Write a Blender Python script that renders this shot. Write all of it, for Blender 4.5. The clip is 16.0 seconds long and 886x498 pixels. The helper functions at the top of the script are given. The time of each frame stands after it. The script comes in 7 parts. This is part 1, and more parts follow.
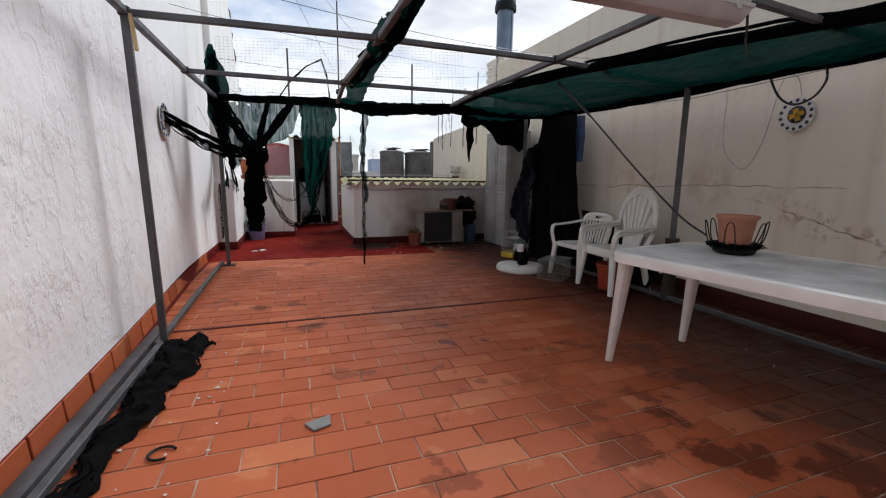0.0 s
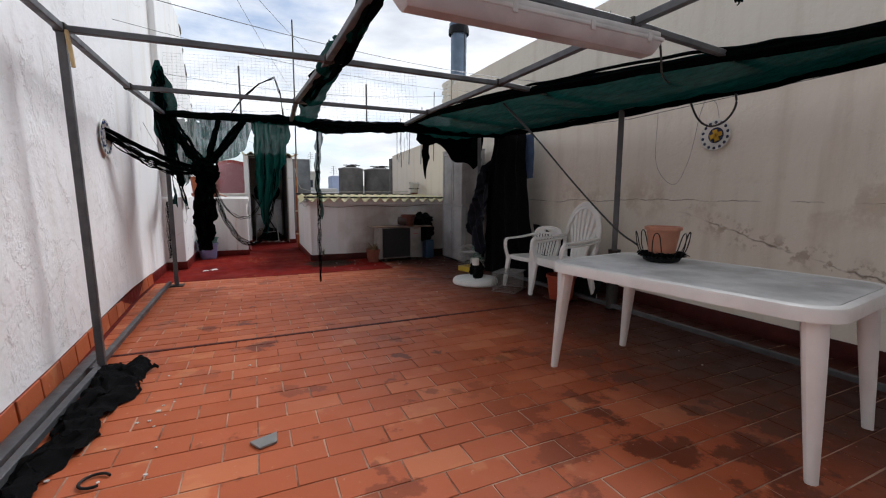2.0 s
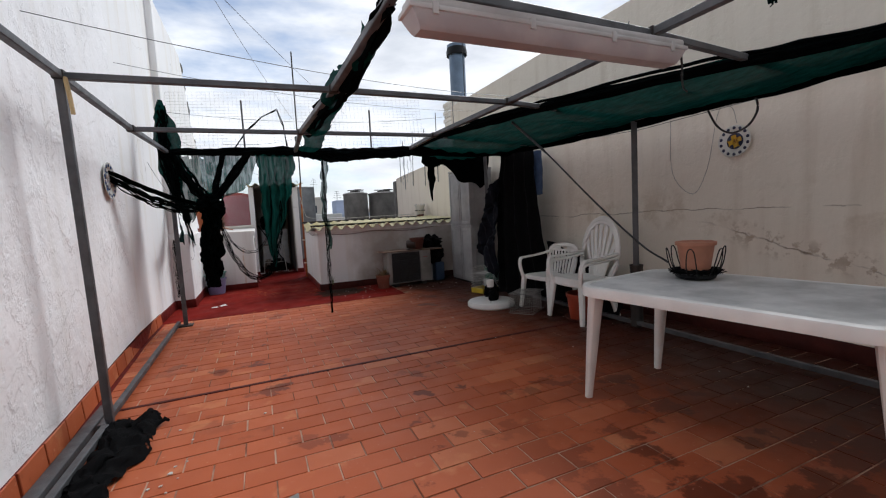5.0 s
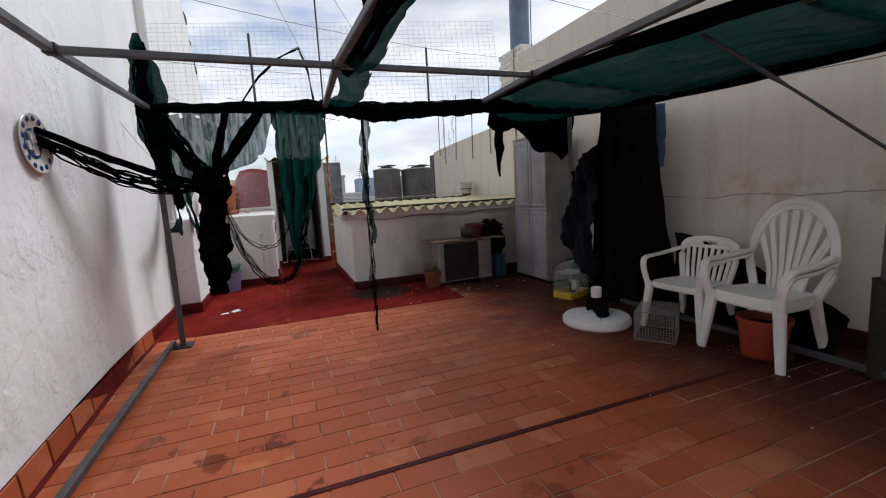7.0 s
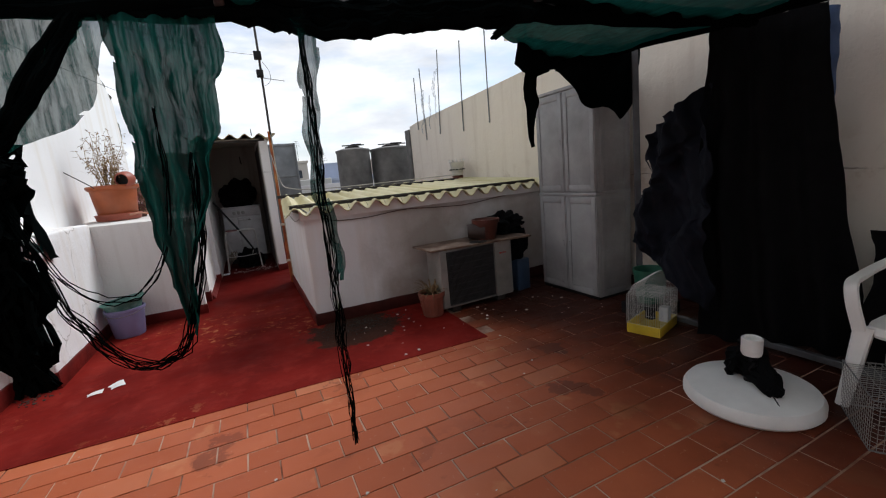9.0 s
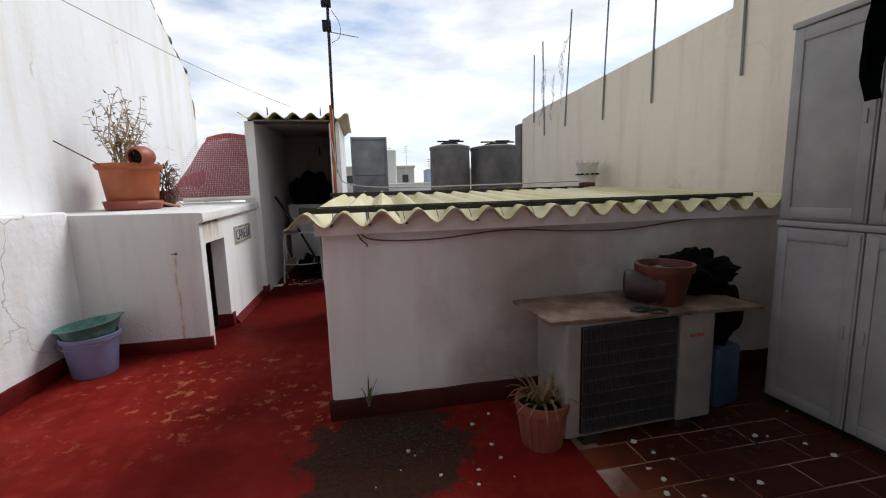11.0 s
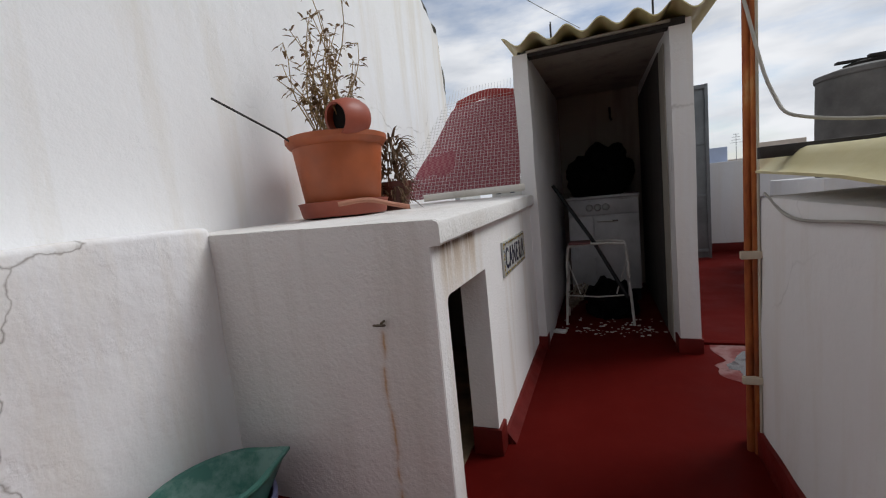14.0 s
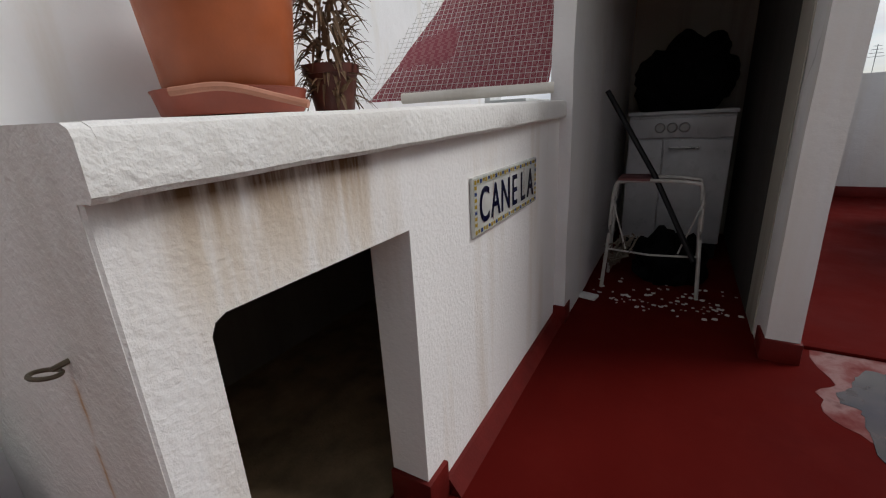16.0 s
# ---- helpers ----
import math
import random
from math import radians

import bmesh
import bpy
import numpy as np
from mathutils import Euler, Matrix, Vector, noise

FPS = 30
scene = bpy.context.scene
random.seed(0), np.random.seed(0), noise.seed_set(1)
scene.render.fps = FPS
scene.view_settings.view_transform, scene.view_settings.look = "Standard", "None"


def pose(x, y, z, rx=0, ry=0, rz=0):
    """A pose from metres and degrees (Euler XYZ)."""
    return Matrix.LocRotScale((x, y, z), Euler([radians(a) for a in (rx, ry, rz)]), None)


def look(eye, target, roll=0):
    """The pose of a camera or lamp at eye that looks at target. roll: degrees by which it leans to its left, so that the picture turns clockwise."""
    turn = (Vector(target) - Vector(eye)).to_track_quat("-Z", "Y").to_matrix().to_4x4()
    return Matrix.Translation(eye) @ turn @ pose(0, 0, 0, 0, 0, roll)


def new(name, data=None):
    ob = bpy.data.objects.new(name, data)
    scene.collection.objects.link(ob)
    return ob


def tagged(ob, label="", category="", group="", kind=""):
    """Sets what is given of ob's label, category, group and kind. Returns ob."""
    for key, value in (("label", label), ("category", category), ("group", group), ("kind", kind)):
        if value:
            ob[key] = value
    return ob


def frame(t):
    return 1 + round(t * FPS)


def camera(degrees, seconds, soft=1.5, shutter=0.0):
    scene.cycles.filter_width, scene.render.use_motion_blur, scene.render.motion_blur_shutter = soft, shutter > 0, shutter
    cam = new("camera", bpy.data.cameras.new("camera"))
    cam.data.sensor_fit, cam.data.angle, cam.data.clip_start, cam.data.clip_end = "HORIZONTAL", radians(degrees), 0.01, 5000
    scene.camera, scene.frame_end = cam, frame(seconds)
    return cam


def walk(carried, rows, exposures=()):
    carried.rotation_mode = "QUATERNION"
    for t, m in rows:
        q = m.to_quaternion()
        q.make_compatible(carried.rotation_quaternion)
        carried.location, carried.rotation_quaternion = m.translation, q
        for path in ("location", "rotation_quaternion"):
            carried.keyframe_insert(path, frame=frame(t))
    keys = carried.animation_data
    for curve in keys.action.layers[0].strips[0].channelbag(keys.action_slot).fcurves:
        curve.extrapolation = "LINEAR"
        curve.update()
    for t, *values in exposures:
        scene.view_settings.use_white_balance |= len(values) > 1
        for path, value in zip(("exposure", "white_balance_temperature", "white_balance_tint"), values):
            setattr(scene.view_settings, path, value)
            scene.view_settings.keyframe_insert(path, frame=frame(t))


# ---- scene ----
cam = camera(93.7, 16.0, soft=1.15)
PATH = [
    (0, (0.091, -0.041, 1.153), (0.744, 1.821, 0.824), 0.7),
    (0.5, (0.097, -0.142, 1.145), (0.782, 1.711, 0.832), 0.2),
    (1, (0.119, -0.145, 1.148), (0.821, 1.703, 0.842), 0.4),
    (1.5, (0.139, -0.154, 1.145), (0.952, 1.649, 0.848), 0.4),
    (2, (0.15, -0.151, 1.152), (0.968, 1.657, 0.901), 0.3),
    (2.5, (0.145, -0.161, 1.153), (0.959, 1.655, 0.953), 0.4),
    (3, (0.14, -0.163, 1.159), (0.978, 1.65, 1.066), -0.1),
    (3.5, (0.14, -0.154, 1.169), (0.963, 1.667, 1.083), -1.0),
    (3.7, (0.132, -0.152, 1.166), (0.933, 1.679, 1.08), -1.3),
    (5.8, (0.145, 0.515, 1.236), (0.948, 2.335, 1.027), -3.6),
    (6, (0.177, 0.708, 1.212), (0.947, 2.542, 1.005), -3.2),
    (6.5, (0.205, 1.165, 1.253), (0.834, 3.051, 1.028), -2.9),
    (7, (0.186, 1.646, 1.271), (0.884, 3.501, 1.006), -3.2),
    (7.5, (0.316, 2.125, 1.251), (1.016, 3.983, 1.015), -3.7),
    (8, (0.417, 2.594, 1.282), (1.112, 4.451, 1.012), -4.3),
    (8.5, (0.496, 3.048, 1.3), (1.258, 4.877, 1.024), -6.2),
    (8.7, (0.521, 3.22, 1.306), (1.343, 5.011, 0.962), -5.5),
    (10.8, (1.235, 5.105, 1.22), (1.778, 6.999, 0.875), -2.9),
    (11, (1.226, 5.249, 1.212), (1.61, 7.191, 0.929), -1.6),
    (11.5, (1.183, 5.634, 1.206), (0.95, 7.586, 0.838), -2.2),
    (12, (1.115, 5.997, 1.214), (0.213, 7.753, 0.895), -0.8),
    (12.5, (0.958, 6.334, 1.202), (0.008, 8.072, 0.921), -3.8),
    (13, (0.73, 6.716, 1.229), (-0.031, 8.545, 0.951), -4.0),
    (13.5, (0.586, 7.169, 1.186), (-0.17, 9.008, 0.972), -5.4),
    (14, (0.476, 7.642, 1.135), (-0.243, 9.495, 0.911), -5.7),
    (14.5, (0.45, 8.056, 1.084), (-0.329, 9.855, 0.685), -0.7),
    (15, (0.49, 8.391, 1.021), (-0.646, 9.976, 0.577), 0.2),
    (15.5, (0.516, 8.493, 1.021), (-0.635, 10.042, 0.496), -1.5),
    (16, (0.521, 8.57, 1.073), (-0.434, 10.222, 0.475), -3.0),
]
walk(cam, [(t, look(eye, target, roll)) for t, eye, target, roll in PATH], exposures=((0.0, -0.02, 6260, 10), (3.5, 0.03, 6230, 10), (7.0, -0.12, 6250, 10), (8.5, -0.02, 6300, 10), (11.0, 0.06, 6330, 10), (12.0, -0.12, 6260, 10), (13.5, -0.40, 6330, 10), (15.0, -0.31, 6450, 10), (16.0, -0.36, 6500, 10)))

# ---- world and sun: bright broken cloud, soft sun ----
SUN_DIR = Vector((0.60, 0.38, 0.80)).normalized()
world = bpy.data.worlds.new("sky")
scene.world = world
world.use_nodes = True
wn, wl = world.node_tree.nodes, world.node_tree.links
wn.clear()
w_out = wn.new("ShaderNodeOutputWorld")
w_bg = wn.new("ShaderNodeBackground")
w_sky = wn.new("ShaderNodeTexSky")
w_sky.sky_type = "NISHITA"
w_sky.sun_disc = False
w_sky.sun_elevation = math.asin(SUN_DIR.z)
w_sky.sun_rotation = math.atan2(SUN_DIR.x, SUN_DIR.y)
w_tc = wn.new("ShaderNodeTexCoord")
w_map = wn.new("ShaderNodeMapping")
w_map.inputs["Scale"].default_value = (1.0, 1.0, 3.2)
w_noise = wn.new("ShaderNodeTexNoise")
w_noise.inputs["Scale"].default_value = 2.6
w_noise.inputs["Detail"].default_value = 8.0
w_noise.inputs["Roughness"].default_value = 0.55
w_ramp = wn.new("ShaderNodeValToRGB")
w_ramp.color_ramp.elements[0].position = 0.29
w_ramp.color_ramp.elements[1].position = 0.52
w_noise2 = wn.new("ShaderNodeTexNoise")
w_noise2.inputs["Scale"].default_value = 4.5
w_noise2.inputs["Detail"].default_value = 6.0
w_ramp2 = wn.new("ShaderNodeValToRGB")
w_ramp2.color_ramp.elements[0].position = 0.3
w_ramp2.color_ramp.elements[0].color = (7.6, 8.0, 8.7, 1)
w_ramp2.color_ramp.elements[1].position = 0.62
w_ramp2.color_ramp.elements[1].color = (12.5, 12.6, 12.8, 1)
w_gain = wn.new("ShaderNodeMix")
w_gain.data_type = "RGBA"
w_gain.blend_type = "MULTIPLY"
w_gain.inputs[0].default_value = 1.0
w_gain.inputs[7].default_value = (1.5, 1.5, 1.5, 1)
w_mix = wn.new("ShaderNodeMix")
w_mix.data_type = "RGBA"
wl.new(w_tc.outputs["Generated"], w_map.inputs["Vector"])
wl.new(w_map.outputs["Vector"], w_noise.inputs["Vector"])
wl.new(w_map.outputs["Vector"], w_noise2.inputs["Vector"])
wl.new(w_noise.outputs["Fac"], w_ramp.inputs["Fac"])
wl.new(w_noise2.outputs["Fac"], w_ramp2.inputs["Fac"])
wl.new(w_sky.outputs["Color"], w_gain.inputs[6])
wl.new(w_ramp.outputs["Color"], w_mix.inputs[0])
wl.new(w_gain.outputs[2], w_mix.inputs[6])
wl.new(w_ramp2.outputs["Color"], w_mix.inputs[7])
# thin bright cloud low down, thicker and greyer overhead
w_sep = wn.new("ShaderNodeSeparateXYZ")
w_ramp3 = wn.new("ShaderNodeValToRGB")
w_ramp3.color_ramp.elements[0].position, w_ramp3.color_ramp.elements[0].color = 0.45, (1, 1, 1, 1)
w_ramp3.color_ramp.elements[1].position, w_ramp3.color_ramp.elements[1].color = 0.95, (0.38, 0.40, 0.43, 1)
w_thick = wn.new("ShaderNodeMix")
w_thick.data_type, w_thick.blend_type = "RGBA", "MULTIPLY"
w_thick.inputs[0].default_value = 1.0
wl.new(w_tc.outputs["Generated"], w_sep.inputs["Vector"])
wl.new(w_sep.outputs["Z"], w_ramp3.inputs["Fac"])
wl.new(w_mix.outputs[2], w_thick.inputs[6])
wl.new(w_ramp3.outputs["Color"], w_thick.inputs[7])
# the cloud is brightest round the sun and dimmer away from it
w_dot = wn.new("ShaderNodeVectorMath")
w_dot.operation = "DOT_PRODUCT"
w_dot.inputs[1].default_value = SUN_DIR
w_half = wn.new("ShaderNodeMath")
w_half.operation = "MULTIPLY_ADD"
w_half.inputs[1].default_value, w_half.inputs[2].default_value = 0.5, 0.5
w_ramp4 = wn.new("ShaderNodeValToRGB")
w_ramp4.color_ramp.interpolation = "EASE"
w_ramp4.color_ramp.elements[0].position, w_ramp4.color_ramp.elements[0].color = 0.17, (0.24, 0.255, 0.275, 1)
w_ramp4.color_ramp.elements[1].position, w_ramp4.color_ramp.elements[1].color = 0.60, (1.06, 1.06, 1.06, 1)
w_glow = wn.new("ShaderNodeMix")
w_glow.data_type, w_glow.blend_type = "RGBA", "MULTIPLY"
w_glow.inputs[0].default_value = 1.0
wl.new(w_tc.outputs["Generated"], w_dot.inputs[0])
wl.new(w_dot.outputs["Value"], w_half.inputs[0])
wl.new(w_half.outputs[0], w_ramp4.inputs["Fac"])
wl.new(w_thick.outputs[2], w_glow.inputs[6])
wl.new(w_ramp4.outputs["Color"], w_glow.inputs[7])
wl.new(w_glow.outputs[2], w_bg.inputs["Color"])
w_bg.inputs["Strength"].default_value = 0.085
wl.new(w_bg.outputs["Background"], w_out.inputs["Surface"])

sun = new("sun", bpy.data.lights.new("sun", "SUN"))
sun.data.energy = 2.45
sun.data.angle = radians(26)
sun.data.color = (1.0, 0.995, 0.99)
sun.matrix_world = look((0, 0, 30), Vector((0, 0, 30)) - SUN_DIR)


# ---- materials ----
class Nodes:
    """A node material with short calls for its parts."""

    def __init__(self, name, rough=0.6, metal=0.0):
        self.mat = bpy.data.materials.new(name)
        self.mat.use_nodes = True
        self.n, self.l = self.mat.node_tree.nodes, self.mat.node_tree.links
        self.bsdf = self.n["Principled BSDF"]
        self.bsdf.inputs["Roughness"].default_value = rough
        self.bsdf.inputs["Metallic"].default_value = metal
        self.pos = self.n.new("ShaderNodeNewGeometry").outputs["Position"]

    def noise(self, scale, detail=5.0, rough=0.55, stretch=None, vector=None):
        t = self.n.new("ShaderNodeTexNoise")
        t.inputs["Scale"].default_value, t.inputs["Detail"].default_value, t.inputs["Roughness"].default_value = scale, detail, rough
        v = vector or self.pos
        if stretch:
            m = self.n.new("ShaderNodeMapping")
            m.inputs["Scale"].default_value = stretch
            self.l.new(v, m.inputs["Vector"])
            v = m.outputs["Vector"]
        self.l.new(v, t.inputs["Vector"])
        return t.outputs["Fac"]

    def ramp(self, fac, stops):
        r = self.n.new("ShaderNodeValToRGB")
        e = r.color_ramp.elements
        while len(e) < len(stops):
            e.new(0.5)
        for i, (p, c) in enumerate(stops):
            e[i].position = p
            e[i].color = (c, c, c, 1) if isinstance(c, (int, float)) else (*c, 1)
        self.l.new(fac, r.inputs["Fac"])
        return r.outputs["Color"]

    def mix(self, fac, a, b, how="MIX"):
        m = self.n.new("ShaderNodeMix")
        m.data_type, m.blend_type = "RGBA", how
        for sock, v in ((m.inputs[0], fac), (m.inputs[6], a), (m.inputs[7], b)):
            if isinstance(v, (int, float)):
                sock.default_value = v if sock == m.inputs[0] else (v, v, v, 1)
            elif isinstance(v, tuple):
                sock.default_value = (*v, 1)
            else:
                self.l.new(v, sock)
        return m.outputs[2]

    def math(self, how, a, b=0.5):
        m = self.n.new("ShaderNodeMath")
        m.operation = how
        for sock, v in ((m.inputs[0], a), (m.inputs[1], b)):
            if isinstance(v, (int, float)):
                sock.default_value = v
            else:
                self.l.new(v, sock)
        return m.outputs[0]

    def color(self, c):
        self.l.new(c, self.bsdf.inputs["Base Color"])
        return self

    def rough(self, r):
        self.l.new(r, self.bsdf.inputs["Roughness"])
        return self

    def bump(self, height, strength=0.3, distance=0.01):
        b = self.n.new("ShaderNodeBump")
        b.inputs["Strength"].default_value, b.inputs["Distance"].default_value = strength, distance
        self.l.new(height, b.inputs["Height"])
        if self.bsdf.inputs["Normal"].is_linked:
            self.l.new(self.bsdf.inputs["Normal"].links[0].from_socket, b.inputs["Normal"])
        self.l.new(b.outputs["Normal"], self.bsdf.inputs["Normal"])
        return self


def plain(name, c, rough=0.5, metal=0.0, var=0.25, scale=5.0, fine=60.0, bump=0.15, spec=0.5):
    """One base colour, varied at two scales, with a fine relief."""
    m = Nodes(name, rough, metal)
    m.bsdf.inputs["Specular IOR Level"].default_value = spec
    dark = tuple(v * (1 - var) for v in c)
    lite = tuple(min(1.0, v * (1 + var * 0.6)) for v in c)
    base = m.mix(m.ramp(m.noise(scale), [(0.3, 0.0), (0.7, 1.0)]), dark, lite)
    base = m.mix(m.math("MULTIPLY", m.noise(fine, 3), var), base, dark)
    m.color(base)
    m.rough(m.ramp(m.noise(scale * 2.3), [(0.3, max(0.02, rough - 0.12)), (0.7, min(1.0, rough + 0.12))]))
    m.bump(m.noise(fine * 2, 3), bump, 0.004)
    return m.mat


def plaster(name, c, stain, crack_amount=0.5, lumps=0.5, stain_amount=0.5, seam=None, drip=None, grain=1.0, run=None, crack_from=0.5, flaky=0.0, crack_scale=1.25, smudge=()):
    """Old limewashed plaster: trowel lumps, flaking edges, rain streaks, hairline cracks."""
    m = Nodes(name, 0.9)
    streak = m.ramp(m.noise(1.6, 6, 0.6, stretch=(3.0, 3.0, 0.28)), [(0.5, 0.0), (0.72, 1.0)])
    patch = m.ramp(m.noise(0.9, 5), [(0.42, 0.0), (0.66, 1.0)])
    base = m.mix(m.math("MULTIPLY", streak, stain_amount), c, stain)
    base = m.mix(m.math("MULTIPLY", patch, 0.22), base, tuple(v * 0.8 for v in c))
    base = m.mix(m.math("MULTIPLY", m.noise(45, 3), 0.10), base, tuple(v * 0.72 for v in c))
    # cracks: edges of large warped cells, only in some patches
    wob = m.n.new("ShaderNodeTexNoise")
    wob.inputs["Scale"].default_value, wob.inputs["Detail"].default_value = 2.0, 6.0
    m.l.new(m.pos, wob.inputs["Vector"])
    warp = m.mix(0.34, m.pos, wob.outputs["Color"])
    vor = m.n.new("ShaderNodeTexVoronoi")
    vor.feature = "DISTANCE_TO_EDGE"
    vor.inputs["Scale"].default_value = crack_scale
    m.l.new(warp, vor.inputs["Vector"])
    line = m.ramp(vor.outputs["Distance"], [(0.0, 1.0), (0.006, 0.0)])
    line = m.math("MULTIPLY", line, m.ramp(m.noise(3.4, 5, 0.6), [(0.40, 0.15), (0.56, 1.0)]))
    where = m.ramp(m.noise(0.8, 3), [(crack_from, 0.0), (crack_from + 0.1, 1.0)])
    cracks = m.math("MULTIPLY", m.math("MULTIPLY", line, where), crack_amount)
    base = m.mix(cracks, base, (0.17, 0.14, 0.11))
    if seam or drip or run:
        xyz = m.n.new("ShaderNodeSeparateXYZ")
        m.l.new(m.pos, xyz.inputs[0])
    if seam:  # a long level crack in the coat, broken here and there, with a stained band below
        off = m.math("SUBTRACT", xyz.outputs["Z"], m.math("ADD", m.math("MULTIPLY", m.noise(1.7, 6), 0.16), seam - 0.08))
        hair = m.ramp(m.math("ABSOLUTE", off, 0), [(0.0, 1.0), (0.007, 0.0)])
        hair = m.math("MULTIPLY", hair, m.ramp(m.noise(2.3, 4), [(0.42, 0.0), (0.5, 0.8)]))
        base = m.mix(hair, base, (0.12, 0.09, 0.06))
        blot = m.math("MULTIPLY", m.ramp(m.noise(2.6, 7, 0.65), [(0.52, 0.0), (0.6, 0.5)]), m.ramp(m.math("ABSOLUTE", off, 0), [(0.05, 1.0), (0.3, 0.0)]))
        base = m.mix(blot, base, stain)
        slant = m.math("ADD", m.math("MULTIPLY", m.math("SUBTRACT", xyz.outputs["Y"], 1.0), 0.26), 0.56)
        off2 = m.math("SUBTRACT", xyz.outputs["Z"], m.math("ADD", m.math("MULTIPLY", m.noise(2.4, 7, 0.6), 0.20), m.math("SUBTRACT", slant, 0.10)))
        reach = m.ramp(m.math("MULTIPLY", xyz.outputs["Y"], 0.25), [(0.02, 0.0), (0.15, 1.0), (0.55, 1.0), (0.68, 0.0)])
        hair2 = m.math("MULTIPLY", m.ramp(m.math("ABSOLUTE", off2, 0), [(0.0, 1.0), (0.010, 0.0)]), m.math("MULTIPLY", reach, m.ramp(m.noise(4.2, 4), [(0.40, 0.1), (0.52, 0.9)])))
        base = m.mix(hair2, base, (0.13, 0.09, 0.06))
        scab = m.math("MULTIPLY", m.math("MULTIPLY", m.ramp(m.noise(11, 6, 0.65), [(0.54, 0.0), (0.60, 0.7)]), m.ramp(m.math("ABSOLUTE", off2, 0), [(0.02, 1.0), (0.14, 0.0)])), reach)
        base = m.mix(scab, base, (0.36, 0.27, 0.19))
    if drip:  # brown runs below a leaking edge: (y from, y to, z from, z to)
        yy = m.math("MULTIPLY", m.ramp(m.math("SUBTRACT", xyz.outputs["Y"], drip[0] - 0.5), [(0.5, 0.0), (0.58, 1.0), (0.5 + drip[1] - drip[0] - 0.05, 1.0), (min(1.0, 0.5 + drip[1] - drip[0]), 0.0)]), m.ramp(xyz.outputs["Z"], [(drip[2], 0.0), (drip[3] - 0.04, 0.75), (drip[3], 1.0)]))
        runs = m.ramp(m.noise(9.0, 6, 0.6, stretch=(1, 2.2, 0.22)), [(0.32, 0.0), (0.54, 1.0)])
        base = m.mix(m.math("MULTIPLY", m.math("MULTIPLY", yy, runs), 1.0), base, m.ramp(xyz.outputs["Z"], [(drip[3] - 0.14, (0.55, 0.40, 0.22)), (drip[3] - 0.04, (0.36, 0.23, 0.11)), (drip[3], (0.16, 0.09, 0.04))]))
    if run:  # a thin wandering rust run: (x, z of its top)
        dx = m.math("SUBTRACT", xyz.outputs["X"], m.math("ADD", m.math("MULTIPLY", m.noise(2.5, 4, stretch=(0, 0, 1)), 0.10), run[0] - 0.05))
        core = m.ramp(m.math("ABSOLUTE", dx, 0), [(0.0015, 1.0), (0.006, 0.25), (0.022, 0.0)])
        core = m.math("MULTIPLY", core, m.ramp(m.noise(7.0, 5, stretch=(0.2, 0.2, 1)), [(0.42, 0.05), (0.56, 0.9)]))
        core = m.math("MULTIPLY", core, m.ramp(xyz.outputs["Z"], [(run[1] - 0.02, 1.0), (run[1], 0.0)]))
        base = m.mix(core, base, (0.50, 0.26, 0.08))
    for spot, size in smudge:  # grimy smears where things have rubbed
        gap = m.n.new("ShaderNodeVectorMath")
        gap.operation = "DISTANCE"
        gap.inputs[1].default_value = spot
        m.l.new(m.pos, gap.inputs[0])
        smear = m.ramp(m.math("ADD", m.math("MULTIPLY", gap.outputs["Value"], 0.7 / size), m.math("MULTIPLY", m.noise(3.2, 6, 0.6), 0.5)), [(0.45, 0.75), (0.95, 0.0)])
        base = m.mix(smear, base, (0.24, 0.18, 0.135))
    m.color(base)
    flake = m.ramp(m.noise(3.2, 8, 0.62), [(0.47, 0.0), (0.5, 1.0)])
    m.bump(m.noise(3.0, 4), lumps, 0.06)
    m.bump(m.noise(16, 5), lumps * 0.6, 0.016)
    patchy = m.ramp(m.noise(0.9, 3), [(0.52, 0.0), (0.62, 1.0)])
    m.bump(m.math("MULTIPLY", flake, patchy), min(1.0, lumps * 0.9), 0.010)
    if flaky:  # curled edges of old paint coats, scaling off in places
        for k, (size, cut) in enumerate(((2.1, 0.5), (4.6, 0.53))):
            coat = m.ramp(m.noise(size, 9, 0.6, stretch=(1, 1, 0.7)), [(cut - 0.02, 0.0), (cut + 0.03, 1.0)])
            spread = m.ramp(m.noise(0.7 + 0.3 * k, 3), [(0.40, 0.0), (0.52, 1.0)])
            m.bump(m.math("MULTIPLY", coat, spread), min(1.0, flaky * 0.5), 0.010)
    m.bump(m.noise(110 / grain ** 0.5, 3), min(1.0, 0.25 * grain), 0.004 * grain)
    m.bump(cracks, -0.6, 0.01)
    return m.mat


M_WALL_LEFT = plaster("white_limewash", (0.87, 0.87, 0.87), (0.66, 0.58, 0.44), 0.45, 0.16, 0.5)
M_COAT = plaster("flaking_limewash", (0.87, 0.87, 0.875), (0.62, 0.58, 0.50), 0.3, 0.36, 0.25, flaky=0.9)
M_LEDGE = plaster("cracked_white_paint", (0.84, 0.83, 0.83), (0.62, 0.52, 0.38), 0.7, 0.3, 0.45, crack_from=0.38, flaky=0.3, crack_scale=2.3)
M_WALL_RIGHT = plaster("cream_limewash", (0.76, 0.69, 0.59), (0.47, 0.37, 0.27), 0.12, 0.30, 0.35, seam=1.12, flaky=0.5)
M_WALL_FAR = plaster("weathered_white_render", (0.83, 0.80, 0.74), (0.62, 0.50, 0.32), 0.3, 0.3, 0.6)
